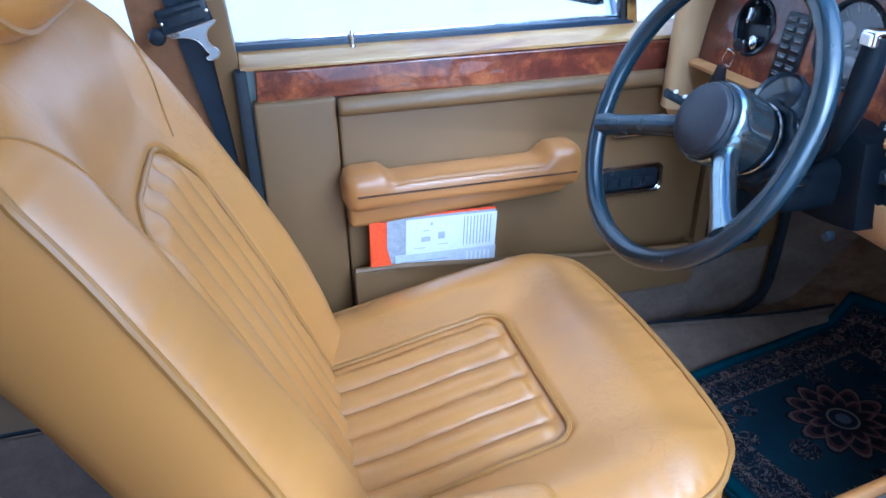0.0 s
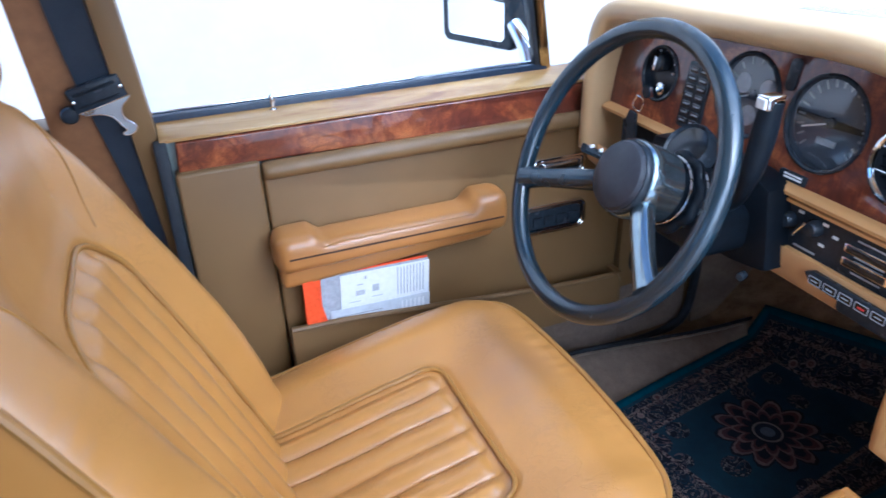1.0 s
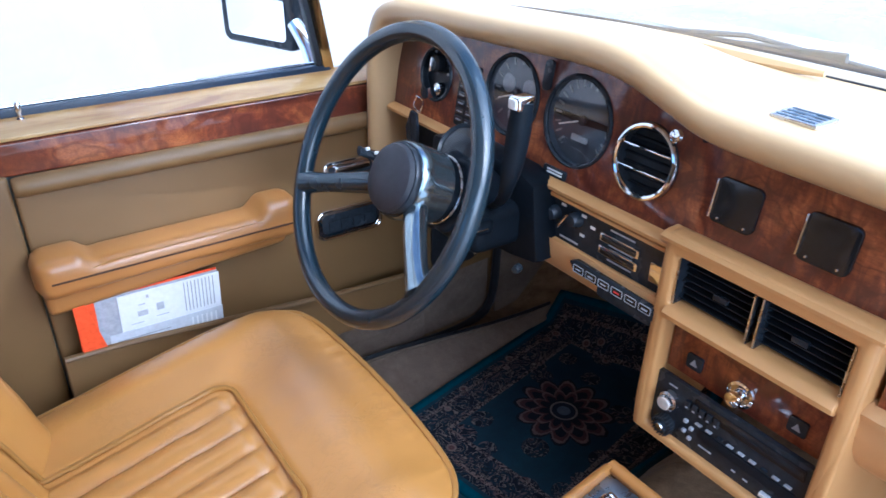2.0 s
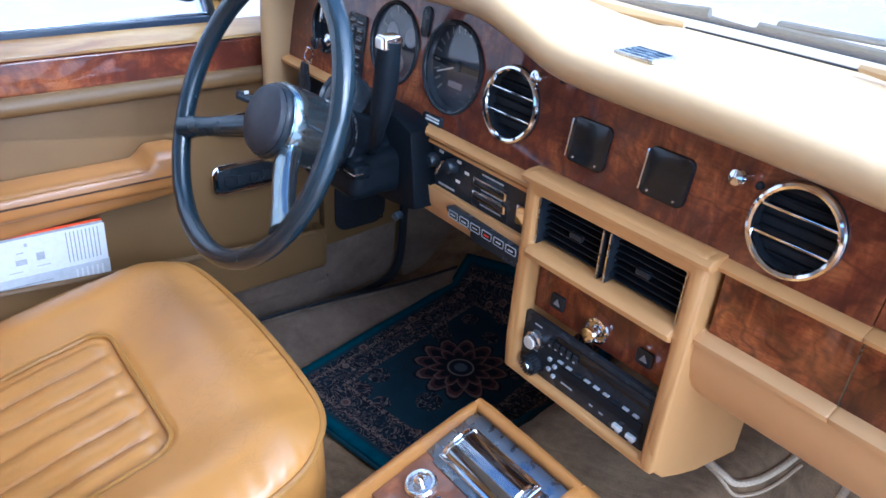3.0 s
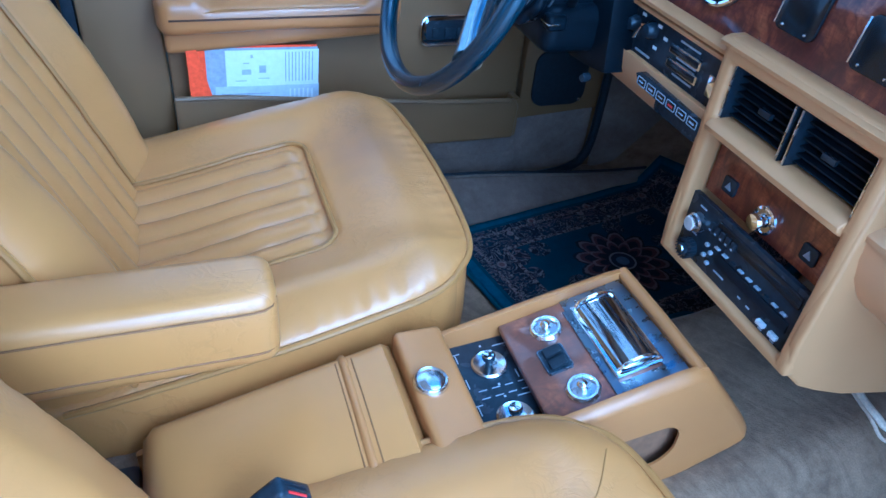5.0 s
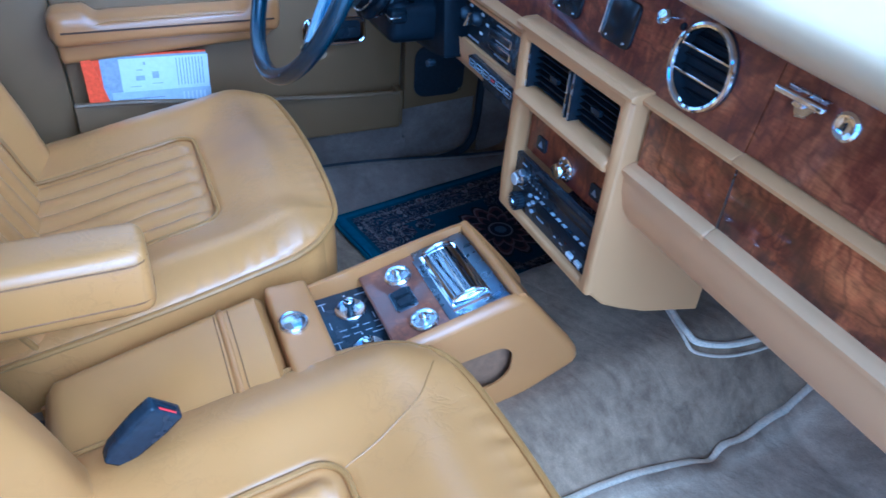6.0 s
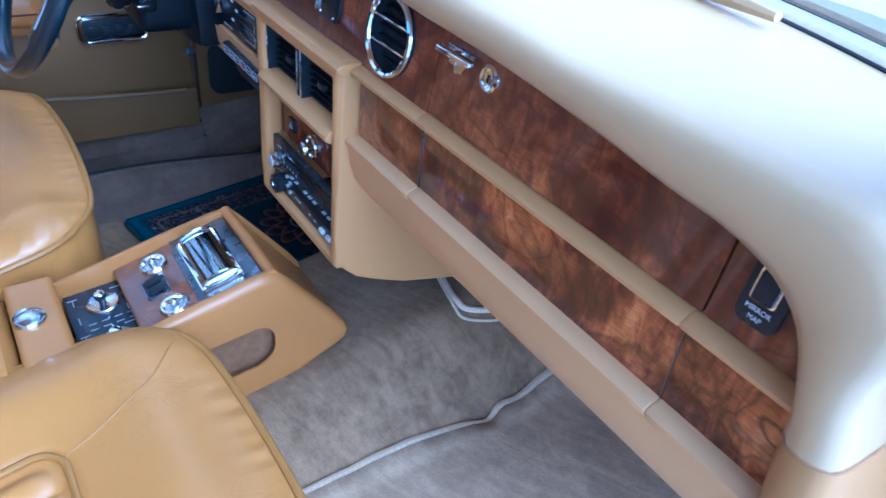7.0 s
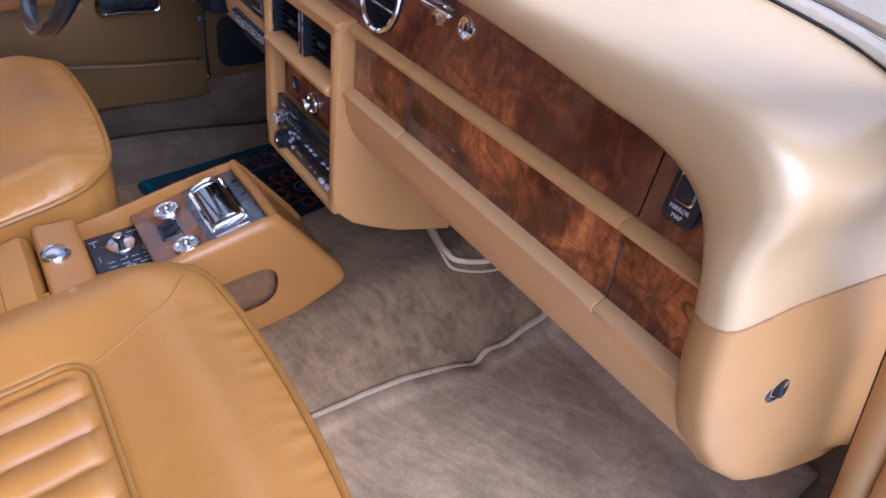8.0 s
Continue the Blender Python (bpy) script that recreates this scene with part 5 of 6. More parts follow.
for b in (-0.049, 0.056):
    part("lid_end", tube([wood_at(0.112 + 0.025 * math.cos(w), b, 0.005 + 0.013 * math.sin(w)) for w in np.linspace(0, math.pi, 12)], 0.0022, 6), CHROME, ash)

# padded lid and button block
part("catch_block", block(0.314, 0.372, -0.089, 0.089, 0.30, 0.381, 0.009, 4), TAN, console, "tan leather block with a push button")
button = part("push_button", lathe([(0.0195, 0), (0.0195, 0.003), (0.0175, 0.006), (0.0155, 0.005), (0.014, 0.006), (0.008, 0.0075), (0.001, 0.008)], (0.334, 0.003, 0.381), (0, 0, 1), 36), SATIN, console, "round chrome push button")


def lid_z(x):
    """The padded lid falls away towards the rear."""
    return 0.357 - 0.27 * (0.3115 - x)


def lid_pad(x0, x1):
    nu, nv = 22, 26
    verts = []
    for u in np.linspace(-1, 1, nu):
        for v in np.linspace(-1, 1, nv):
            x, y = (x0 + x1) / 2 + u * (x1 - x0) / 2, v * 0.0885
            edge = min((1 - abs(u)) * (x1 - x0) / 2, (1 - abs(v)) * 0.0885)
            verts.append((x, y, lid_z(x) + 0.021 * math.sqrt(1 - (1 - min(1, edge / 0.016)) ** 2) + 0.004 * (1 - v * v)))
    top = grid_faces(nu, nv)
    ring = [i for i in range(nv)] + [i * nv + nv - 1 for i in range(1, nu)] + [(nu - 1) * nv + j for j in range(nv - 2, -1, -1)] + [i * nv for i in range(nu - 2, 0, -1)]
    low = len(verts)
    verts += [(verts[i][0], verts[i][1], lid_z(verts[i][0]) - 0.057) for i in ring]
    n = len(ring)
    return verts, top + [(ring[k], low + k, low + (k + 1) % n, ring[(k + 1) % n]) for k in range(n)]


part("padded_lid", lid_pad(0.030, 0.3115), SEAT, console, "tan leather padded lid with a stitched welt", 60)


def across_lid(x, lift):
    return [(x, y, lid_z(x) + 0.021 + 0.004 * (1 - (y / 0.0885) ** 2) + lift - 0.02 * max(0.0, (abs(y) - 0.074) / 0.0125) ** 2) for y in np.linspace(-0.0865, 0.0865, 24)]


part("lid_welt", tube(across_lid(0.2535, -0.0052), 0.0085, 10, False, 0.75), TAN, console, "raised leather welt", 60)
for x in (0.2445, 0.2625):
    part("lid_seam", tube(across_lid(x, -0.0003), 0.0010, 6), SEAM, console, "stitched seam")
part("console_base", block(0.03, 0.40, -0.086, 0.086, 0.16, 0.27, 0.004), TAN, console)

# added black block that stands in for the darkness of the gap here
part("rear_trim", block(-0.30, 0.022, -0.084, 0.084, 0.15, 0.245, 0.008), RUBBER, console, "black block for the dark gap behind the padded lid")

# belt buckle beside the passenger cushion
buckle = thing("seat_belt_buckle", "black seat belt buckle with a red release button", "buckle", (0.13, -0.105, 0.30))
BM = Matrix.Translation((0.152, -0.108, 0.392)) @ Matrix.Rotation(radians(48), 4, "Y") @ Matrix.Rotation(radians(98), 4, "Z") @ Matrix.Scale(0.82, 4)
part("housing", slab([(-0.026, 0.034), (0.026, 0.034), (0.027, 0.0), (0.022, -0.050), (0.013, -0.072), (-0.013, -0.072), (-0.022, -0.050), (-0.027, 0.0)],
                     lambda a, b, d: tuple(BM @ Vector((d - 0.012, a, b))), 0.024, 0.005, (), 3), BLACK, buckle)
part("release_button", block(-0.0085, -0.0055, -0.014, 0.014, 0.030, 0.0350, 0.001, 2, BM), RED, buckle, "red release button")
part("tongue_slot", block(-0.001, 0.003, -0.016, 0.016, 0.030, 0.0346, 0.0005, 1, BM), DEEP, buckle, "dark slot for the belt tongue")
part("stalk", tube([(0.07, -0.10, 0.24), (0.055, -0.10, 0.30), (0.075, -0.102, 0.33)], 0.008, 8), RUBBER, buckle)

# ---- front seats ----
def rounded(a, b, hx, hy, r):
    """Signed distance to a rounded box of half sizes hx, hy."""
    qx, qy = np.abs(a) - (hx - r), np.abs(b) - (hy - r)
    return np.hypot(np.maximum(qx, 0), np.maximum(qy, 0)) + np.minimum(np.maximum(qx, qy), 0) - r


def dome(t):
    t = np.clip(t, 0, 1)
    return np.sqrt(np.maximum(0, 1 - (1 - t) ** 2))


CX, HX, HY, KR = 0.180, 0.282, 0.285, 0.12
FLUTES = 6


def edge_z(x):
    """The height of the cushion's piped edge: low by the backrest, high at the front."""
    return np.interp(x, [-0.1, 0.0, 0.10, 0.20, 0.30, 0.38, 0.44, 0.47], [0.298, 0.313, 0.332, 0.353, 0.375, 0.389, 0.401, 0.404])


def cushion_height(x, y, u, v):
    """Height of the cushion at a place; u, v say how near the edge it is."""
    front = dome((1 - u) * HX / 0.075)
    side = dome((1 - np.abs(v)) * HY / 0.08)
    crown = np.interp(x, [-0.1, 0.0, 0.2, 0.32, 0.40, 0.47], [0.013, 0.017, 0.026, 0.023, 0.015, 0.007])
    z = edge_z(x) + crown * front * side + 0.008 * side * front * np.exp(-((np.abs(y) - 0.218) / 0.05) ** 2)
    z = z + 0.010 * side * front * np.exp(-((x - 0.372) / 0.042) ** 2)      # the thigh roll ahead of the fluted panel
    d = rounded(x - 0.085, y, 0.206, 0.143, 0.034)
    inside = smooth01(-d / 0.014)
    z = z - 0.010 * inside - 0.020 * np.exp(-((x - 0.16) / 0.17) ** 4 - (y / 0.175) ** 4)
    ridge = np.abs(np.sin(math.pi * (y / 0.143 + 1) / 2 * FLUTES)) ** 0.5
    z = z + 0.0142 * ridge * smooth01(-d / 0.03) * inside
    z = z - 0.0055 * np.exp(-(d / 0.0045) ** 2)
    z = z + 0.0018 * np.sin(11 * x + 7 * y) * side * front
    # the hide puckers along its piped edge and on the flutes
    rim = min((1 - u) * HX, (1 - abs(v)) * HY)
    along = y if (1 - u) * HX < (1 - abs(v)) * HY else x
    z = z + 0.0021 * noise.noise((along * 62, rim * 10, 4.0)) * math.exp(-(rim / 0.028) ** 2) * min(1.0, rim / 0.004)
    z = z + 0.0009 * noise.noise((x * 34, y * 26, 1.0)) * float(inside) + 0.0010 * noise.noise((x * 15, y * 22, 7.0)) * float(side * front)
    return z


def cushion_point(u, v):
    ahead, round_off = (1.0, 0.16) if u > 0 else (0.15, 0.0)
    x = CX + HX * u * math.sqrt(1 - ahead * KR * v * v - round_off * v ** 10)
    y = HY * v * math.sqrt(1 - ahead * KR * u * u - round_off * abs(u) ** 10)
    return x, y


def cushion_shape():
    nu, nv = 140, 300
    us, vs = np.sin(np.linspace(-math.pi / 2, math.pi / 2, nu)), np.sin(np.linspace(-math.pi / 2, math.pi / 2, nv))
    us = 0.5 * us + 0.5 * np.linspace(-1, 1, nu)
    vs = 0.5 * vs + 0.5 * np.linspace(-1, 1, nv)
    verts = []
    for u in us:
        for v in vs:
            x, y = cushion_point(u, v)
            verts.append((x, y, float(cushion_height(x, y, u, v))))
    faces = grid_faces(nu, nv)
    ring = [i * nv for i in range(nu)] + [(nu - 1) * nv + j for j in range(1, nv)] + [i * nv + nv - 1 for i in range(nu - 2, -1, -1)]
    levels = ((0.10, 1.004), (0.25, 1.010), (0.45, 1.014), (0.65, 1.010), (0.9, 0.99), (1.0, 0.96))
    n, last = len(ring), ring
    for down, grow in levels:
        k = len(verts)
        verts += [(CX + (verts[i][0] - CX) * grow, verts[i][1] * grow, verts[i][2] + (0.195 - verts[i][2]) * down + 0.0012 * math.sin(40 * verts[i][0] + 55 * verts[i][1])) for i in ring]
        row = list(range(k, k + n))
        faces += [(last[j], row[j], row[j + 1], last[j + 1]) for j in range(n - 1)]
        last = row
    return verts, faces


def edge_line(lift=0.0, grow=1.004):
    pts = []
    for u in np.linspace(-0.8, 1, 40):
        pts.append(cushion_point(u, -1))
    for v in np.linspace(-1, 1, 50)[1:]:
        pts.append(cushion_point(1, v))
    for u in np.linspace(1, -0.8, 40)[1:]:
        pts.append(cushion_point(u, 1))
    return [(CX + (x - CX) * grow, y * grow, float(edge_z(x)) + lift) for x, y in pts]


def on_cushion(x, y, lift=0.0):
    u, v = (x - CX) / HX, y / HY
    for _ in range(6):
        gx, gy = cushion_point(u, v)
        u, v = u + (x - gx) / HX, v + (y - gy) / HY
    u, v = max(-1, min(1, u)), max(-1, min(1, v))
    return (x, y, float(cushion_height(x, y, u, v)) + lift)


def insert_line():
    hx, hy, r, c = 0.206, 0.143, 0.034, 0.085
    line = [(x, hy) for x in np.linspace(-0.07, c + hx - r, 30)]
    line += [(c + hx - r + r * math.sin(a), hy - r + r * math.cos(a)) for a in np.linspace(0, math.pi / 2, 8)[1:]]
    line += [(c + hx, y) for y in np.linspace(hy - r, r - hy, 24)[1:]]
    line += [(c + hx - r + r * math.cos(a), r - hy - r * math.sin(a)) for a in np.linspace(0, math.pi / 2, 8)[1:]]
    return line + [(x, -hy) for x in np.linspace(c + hx - r, -0.07, 30)[1:]]


# the line of the backrest in profile, from the hinge to its top
SPINE = spline([(0.050, 0.0, 0.300), (0.022, 0.0, 0.37), (-0.008, 0.0, 0.45), (-0.042, 0.0, 0.54), (-0.085, 0.0, 0.64), (-0.134, 0.0, 0.74), (-0.190, 0.0, 0.83), (-0.238, 0.0, 0.895)], 200)
BH = float(np.linalg.norm(np.diff(SPINE, axis=0), axis=1).sum())


def spine_at(h):
    s = np.clip(h / BH, -0.2, 1.4) * 199
    i = int(np.clip(s, 0, 198))
    t = SPINE[i + 1] - SPINE[i]
    t = t / np.linalg.norm(t)
    return SPINE[i] + (SPINE[i + 1] - SPINE[i]) * (s - i), t, np.array((t[2], 0, -t[0]))


LEAN_B = radians(27)
BU, BN = np.array((-math.sin(LEAN_B), 0, math.cos(LEAN_B))), np.array((math.cos(LEAN_B), 0, math.sin(LEAN_B)))
TOP0 = spine_at(BH)[0]


def back_width(h):
    return float(np.interp(h, [0, 0.12, 0.30, 0.45, 0.55, 0.61, 0.66], [0.270, 0.281, 0.280, 0.270, 0.256, 0.234, 0.205]))


def back_point(u, v):
    """u: 0 at the hinge, 1 at the top; v across. Place in the plane of the backrest: height, side."""
    h = BH * (u - 0.07 * max(0, (u - 0.6) / 0.4) ** 2 * v ** 4)
    return h, back_width(h) * v


TONGUE, TONGUE_W, TONGUE_R = 0.458, 0.148, 0.092


def tongue(h, y):
    """Distance to the fluted panel, which ends in a broad rounded head."""
    return float(rounded(np.array(h - TONGUE + 0.40), np.array(y), 0.40, TONGUE_W, TONGUE_R))


def back_lift(h, y, u, v):
    side = dome((1 - abs(v)) * 0.27 / 0.085)
    top = dome((1 - u) * BH / 0.07)
    hollow = float(smooth01((0.215 - abs(y)) / 0.09)) * float(smooth01((0.60 - h) / 0.12))
    z = (0.030 - 0.032 * hollow) * side * top - 0.010
    d = tongue(h, y)
    inside = float(smooth01(-d / 0.016))
    z -= 0.006 * inside + 0.006 * math.exp(-((h - 0.36) / 0.2) ** 2 - (y / 0.13) ** 2)
    z += 0.012 * math.exp(-((h - 0.17) / 0.13) ** 2) * side * (1 - hollow)
    z += 0.0155 * abs(math.sin(math.pi * (y / TONGUE_W + 1) / 2 * FLUTES)) ** 0.5 * inside * float(smooth01(-d / 0.03))
    z -= 0.005 * math.exp(-(d / 0.0045) ** 2)
    z += 0.0009 * noise.noise((h * 30, y * 26, 2.0)) * inside + 0.0011 * noise.noise((h * 24, y * 14, 5.0)) * float(side * top)
    rim = (1 - abs(v)) * 0.27
    z += 0.0018 * noise.noise((h * 62, rim * 10, 9.0)) * math.exp(-(rim / 0.028) ** 2) * min(1.0, rim / 0.004)
    return z


def back_place(h, y, lift):
    p, _, n = spine_at(h)
    return p + n * lift + np.array((0, y, 0))


def backrest_shape():
    nu, nv = 140, 280
    vs = 0.5 * np.sin(np.linspace(-math.pi / 2, math.pi / 2, nv)) + 0.5 * np.linspace(-1, 1, nv)
    us = 0.6 * np.linspace(0, 1, nu) + 0.4 * np.sin(np.linspace(0, math.pi / 2, nu))
    verts = []
    for u in us:
        for v in vs:
            h, y = back_point(u, v)
            verts.append(back_place(h, y, back_lift(h, y, u, v)))
    faces = grid_faces(nu, nv, flip=True)
    ring = [i * nv for i in range(nu)] + [(nu - 1) * nv + j for j in range(1, nv)] + [i * nv + nv - 1 for i in range(nu - 2, -1, -1)]
    edge = [np.array(verts[i]) for i in ring]
    n, last = len(ring), ring
    middle = spine_at(0.28)[0]
    for depth, grow in ((0.012, 1.006), (0.05, 1.008), (0.085, 1.0), (0.103, 0.975), (0.110, 0.92), (0.112, 0.5), (0.112, 0.02)):
        k = len(verts)
        for e in edge:
            rel = e - middle
            verts.append(middle + rel * np.array((1, grow, 1)) - BN * depth + BU * ((rel @ BU) * (grow - 1)))
        row = list(range(k, k + n))
        faces += [(last[j], last[j + 1], row[j + 1], row[j]) for j in range(n - 1)]
        last = row
    return verts, faces


def back_edge():
    pts = [(u, -1) for u in np.linspace(0.02, 1, 50)] + [(1, v) for v in np.linspace(-1, 1, 40)[1:]] + [(u, 1) for u in np.linspace(1, 0.02, 50)[1:]]
    out = []
    for u, v in pts:
        h, y = back_point(u, v)
        out.append(back_place(h, y * 1.006, back_lift(h, y, u, v) + 0.001))
    return out


def on_back(h, y, lift=0.001):
    return back_place(h, y, back_lift(h, y, h / BH, y / back_width(h)) + lift)


def headrest_shape(w, hh, dd, centre):
    """A soft pad: a rounded box in the tilted plane of the backrest."""
    nu, nv = 40, 60
    verts = []
    for a in np.linspace(-math.pi / 2, math.pi / 2, nu):
        for b in np.linspace(-math.pi, math.pi, nv, endpoint=False):
            f = lambda t, p: math.copysign(abs(t) ** p, t)
            y = w * f(math.cos(a), 0.40) * f(math.cos(b), 0.42)
            h = hh * f(math.cos(a), 0.40) * f(math.sin(b), 0.42)
            d = dd * f(math.sin(a), 0.55)
            verts.append(centre + BU * h + BN * d + np.array((0, y, 0)))
    return verts, grid_faces(nu, nv, True)


def front_seat(at, label):
    seat = thing("driver_seat", label, "car seat", (0, 0, 0), "front seats")
    cushion = part("cushion", cushion_shape(), CUSHION, seat, "tan leather cushion with a fluted centre panel", 70)
    part("piping", tube(edge_line(0.002, 1.008), 0.0045, 8), PIPING, cushion, "tan leather piping")
    part("panel_piping", tube(spline([on_cushion(x, y, 0.0035) for x, y in insert_line()], 150), 0.0038, 8), PIPING, cushion)
    for k in range(1, FLUTES):
        y = 0.143 * (2 * k / FLUTES - 1)
        part("flute_seam", tube([on_cushion(x, y, 0.0006) for x in np.linspace(-0.06, 0.276, 40)], 0.0010, 5), SEAM, cushion)
    for s in (1, -1):
        seam = [on_cushion(x, y * s, 0.0002) for x, y in spline([(0.292, 0.125, 0), (0.335, 0.135, 0), (0.385, 0.16, 0), (0.422, 0.205, 0)], 16)[:, :2]]
        part("seam", tube(seam, 0.0009, 5), PIPING, cushion, "thin stitched seam")
    back = part("backrest", backrest_shape(), SEAT, seat, "tan leather backrest with a fluted centre panel", 70)
    part("piping", tube(back_edge(), 0.0046, 8), PIPING, back, "tan leather piping")
    turn = np.linspace(0, math.pi / 2, 12)
    head = [(h, -TONGUE_W) for h in np.linspace(0.02, TONGUE - TONGUE_R - 0.005, 24)]
    head += [(TONGUE - TONGUE_R + TONGUE_R * math.sin(a), -TONGUE_W + TONGUE_R - TONGUE_R * math.cos(a)) for a in turn]
    head += [(TONGUE - TONGUE_R + TONGUE_R * math.cos(a), TONGUE_W - TONGUE_R + TONGUE_R * math.sin(a)) for a in turn]
    head += [(h, TONGUE_W) for h in np.linspace(TONGUE - TONGUE_R - 0.005, 0.02, 24)]
    part("panel_piping", tube(spline([on_back(h, y, 0.003) for h, y in head], 150), 0.0036, 8), PIPING, back)
    for k in range(1, FLUTES):
        y = TONGUE_W * (2 * k / FLUTES - 1)
        reach = TONGUE - 0.016 - (TONGUE_R - math.sqrt(max(0.0, TONGUE_R ** 2 - max(0.0, abs(y) - TONGUE_W + TONGUE_R) ** 2)))
        part("flute_seam", tube([on_back(h, y, 0.0006) for h in np.linspace(0.03, reach, 40)], 0.0010, 5), SEAM, back)
    for s in (1, -1):
        seam = spline([on_back(h, y * s, 0.0004) for h, y in ((0.597, 0.243), (0.588, 0.228), (0.570, 0.212), (0.540, 0.197), (0.505, 0.183), (0.470, 0.163), (0.440, 0.150))], 26)
        part("seam", tube(seam, 0.0013, 6), PIPING, back, "thin stitched welt")
    rest = part("headrest", headrest_shape(0.148, 0.098, 0.052, TOP0 + BU * 0.055 + BN * 0.035), SEAT, seat, "padded tan leather headrest", 70)
    part("headrest_wing", headrest_shape(0.120, 0.085, 0.050, TOP0 + BU * 0.065 - BN * 0.022), SEAT, rest, "", 70)
    oval = []
    for b in np.linspace(-math.pi, math.pi, 80, endpoint=False):
        f = lambda t, p: math.copysign(abs(t) ** p, t)
        oval.append(TOP0 + BU * (0.055 + 0.0985 * f(math.sin(b), 0.42)) + BN * 0.042 + np.array((0, 0.1487 * f(math.cos(b), 0.42), 0)))
    part("piping", tube(oval, 0.0036, 6, True), PIPING, rest)
    for s in (0.055, -0.055):
        part("headrest_post", tube([TOP0 - BU * 0.05 - BN * 0.03 + np.array((0, s, 0)), TOP0 + BU * 0.06 - BN * 0.01 + np.array((0, s, 0))], 0.006, 10), CHROME, seat)
    part("plinth", block(-0.06, 0.40, -0.235, 0.235, 0.118, 0.24, 0.02, 3), TAN, seat, "tan leather seat base")
    part("runner", block(-0.12, 0.44, -0.215, -0.185, 0.112, 0.125, 0.003), STEEL, seat, "steel seat runner")
    part("runner", block(-0.12, 0.44, 0.185, 0.215, 0.112, 0.125, 0.003), STEEL, seat, "steel seat runner")
    seat.location = at
    return seat


driver_seat = front_seat((0.0, 0.402, 0.0), "tan leather driver's seat with fluted panels and folded-down armrest")
passenger_seat = copy_thing(driver_seat, pose(0.032, -0.353, 0.0))
passenger_seat.name = "passenger_seat"
passenger_seat.scale = (1.02, 1.032, 0.984)
for seat in (driver_seat, passenger_seat):      # the short seam shows on the inner side of the passenger's cushion alone
    for seam in [c for p in seat.children if p.name.startswith("cushion") for c in p.children if c.name.startswith("seam")]:
        if seat == driver_seat or sum(v.co.y for v in seam.data.vertices) < 0:
            bpy.data.objects.remove(seam)
for child in passenger_seat.children:
    if child.name.startswith("cushion"):
        child.data = child.data.copy()
        child.data.materials[0] = SEAT
tagged(passenger_seat, "tan leather passenger seat with fluted panels and piping")


def arm_pad():
    """The folding armrest: a long pad with a rounded nose, seen as a section swept along its length."""
    xs = list(np.linspace(-0.30, 0.165, 20)) + [0.172, 0.178, 0.182, 0.1845]
    verts, n = [], 28
    for k, x in enumerate(xs):
        shrink = float(np.interp(x, [0.16, 0.172, 0.178, 0.182, 0.1845], [1, 0.95, 0.88, 0.76, 0.55]))
        taper = float(np.interp(x, [-0.3, 0.18], [1.0, 0.96]))
        for b in np.linspace(0, 2 * math.pi, n, endpoint=False):
            f = lambda t, p: math.copysign(abs(t) ** p, t)
            verts.append((x, 0.072 + 0.042 * shrink * f(math.cos(b), 0.42), 0.463 + 0.049 * taper * (0.4 + 0.6 * shrink) * f(math.sin(b), 0.5)))
    return verts, grid_faces(len(xs), n, True) + [tuple(range(n)), tuple(range((len(xs) - 1) * n, len(xs) * n))[::-1]]


def under_driver(name, shape, material, label="", parent=None):
    ob = part(name, shape, material, parent or driver_seat, label, 60)
    return ob


armrest = under_driver("armrest", arm_pad(), SEAT, "tan leather folding armrest")
for z in (0.494, 0.440):
    nose = [(x, 0.0300, z) for x in np.linspace(-0.28, 0.160, 12)] + [(0.170, 0.0315, z), (0.178, 0.037, z), (0.1830, 0.05, z), (0.1842, 0.072, z), (0.1830, 0.094, z)]
    under_driver("seam", tube(nose, 0.0011, 6), SEAM, "dark stitched seam", armrest)

# ---- driver's door ----
door = thing("driver_door", "tan leather trimmed driver's door with walnut waist rail", "car door", (0.38, 0.83, 0.2))
DY = 0.790
part("door_shell", block(-0.05, 0.80, 0.822, 0.90, 0.12, 0.722, 0.006), BODY, door, "painted door shell")
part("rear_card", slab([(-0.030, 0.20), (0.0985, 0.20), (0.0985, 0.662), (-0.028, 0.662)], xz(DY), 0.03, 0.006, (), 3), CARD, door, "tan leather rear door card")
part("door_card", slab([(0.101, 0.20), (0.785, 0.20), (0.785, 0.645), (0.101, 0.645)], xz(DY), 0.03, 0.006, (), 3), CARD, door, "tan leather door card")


def roll(x0, x1, y, z, ry, rz):
    n, xs = 16, [x0, x0 + 0.002, x0 + 0.008] + list(np.linspace(x0 + 0.03, x1 - 0.01, 10)) + [x1]
    verts = []
    for k, x in enumerate(xs):
        s = (0.7, 0.9, 1.0)[min(k, 2)]
        verts += [(x, y + ry * s * math.cos(b), z + rz * s * math.sin(b)) for b in np.linspace(0, 2 * math.pi, n, endpoint=False)]
    return verts, grid_faces(len(xs), n, True) + [tuple(range(n)), tuple(range((len(xs) - 1) * n, len(xs) * n))[::-1]]


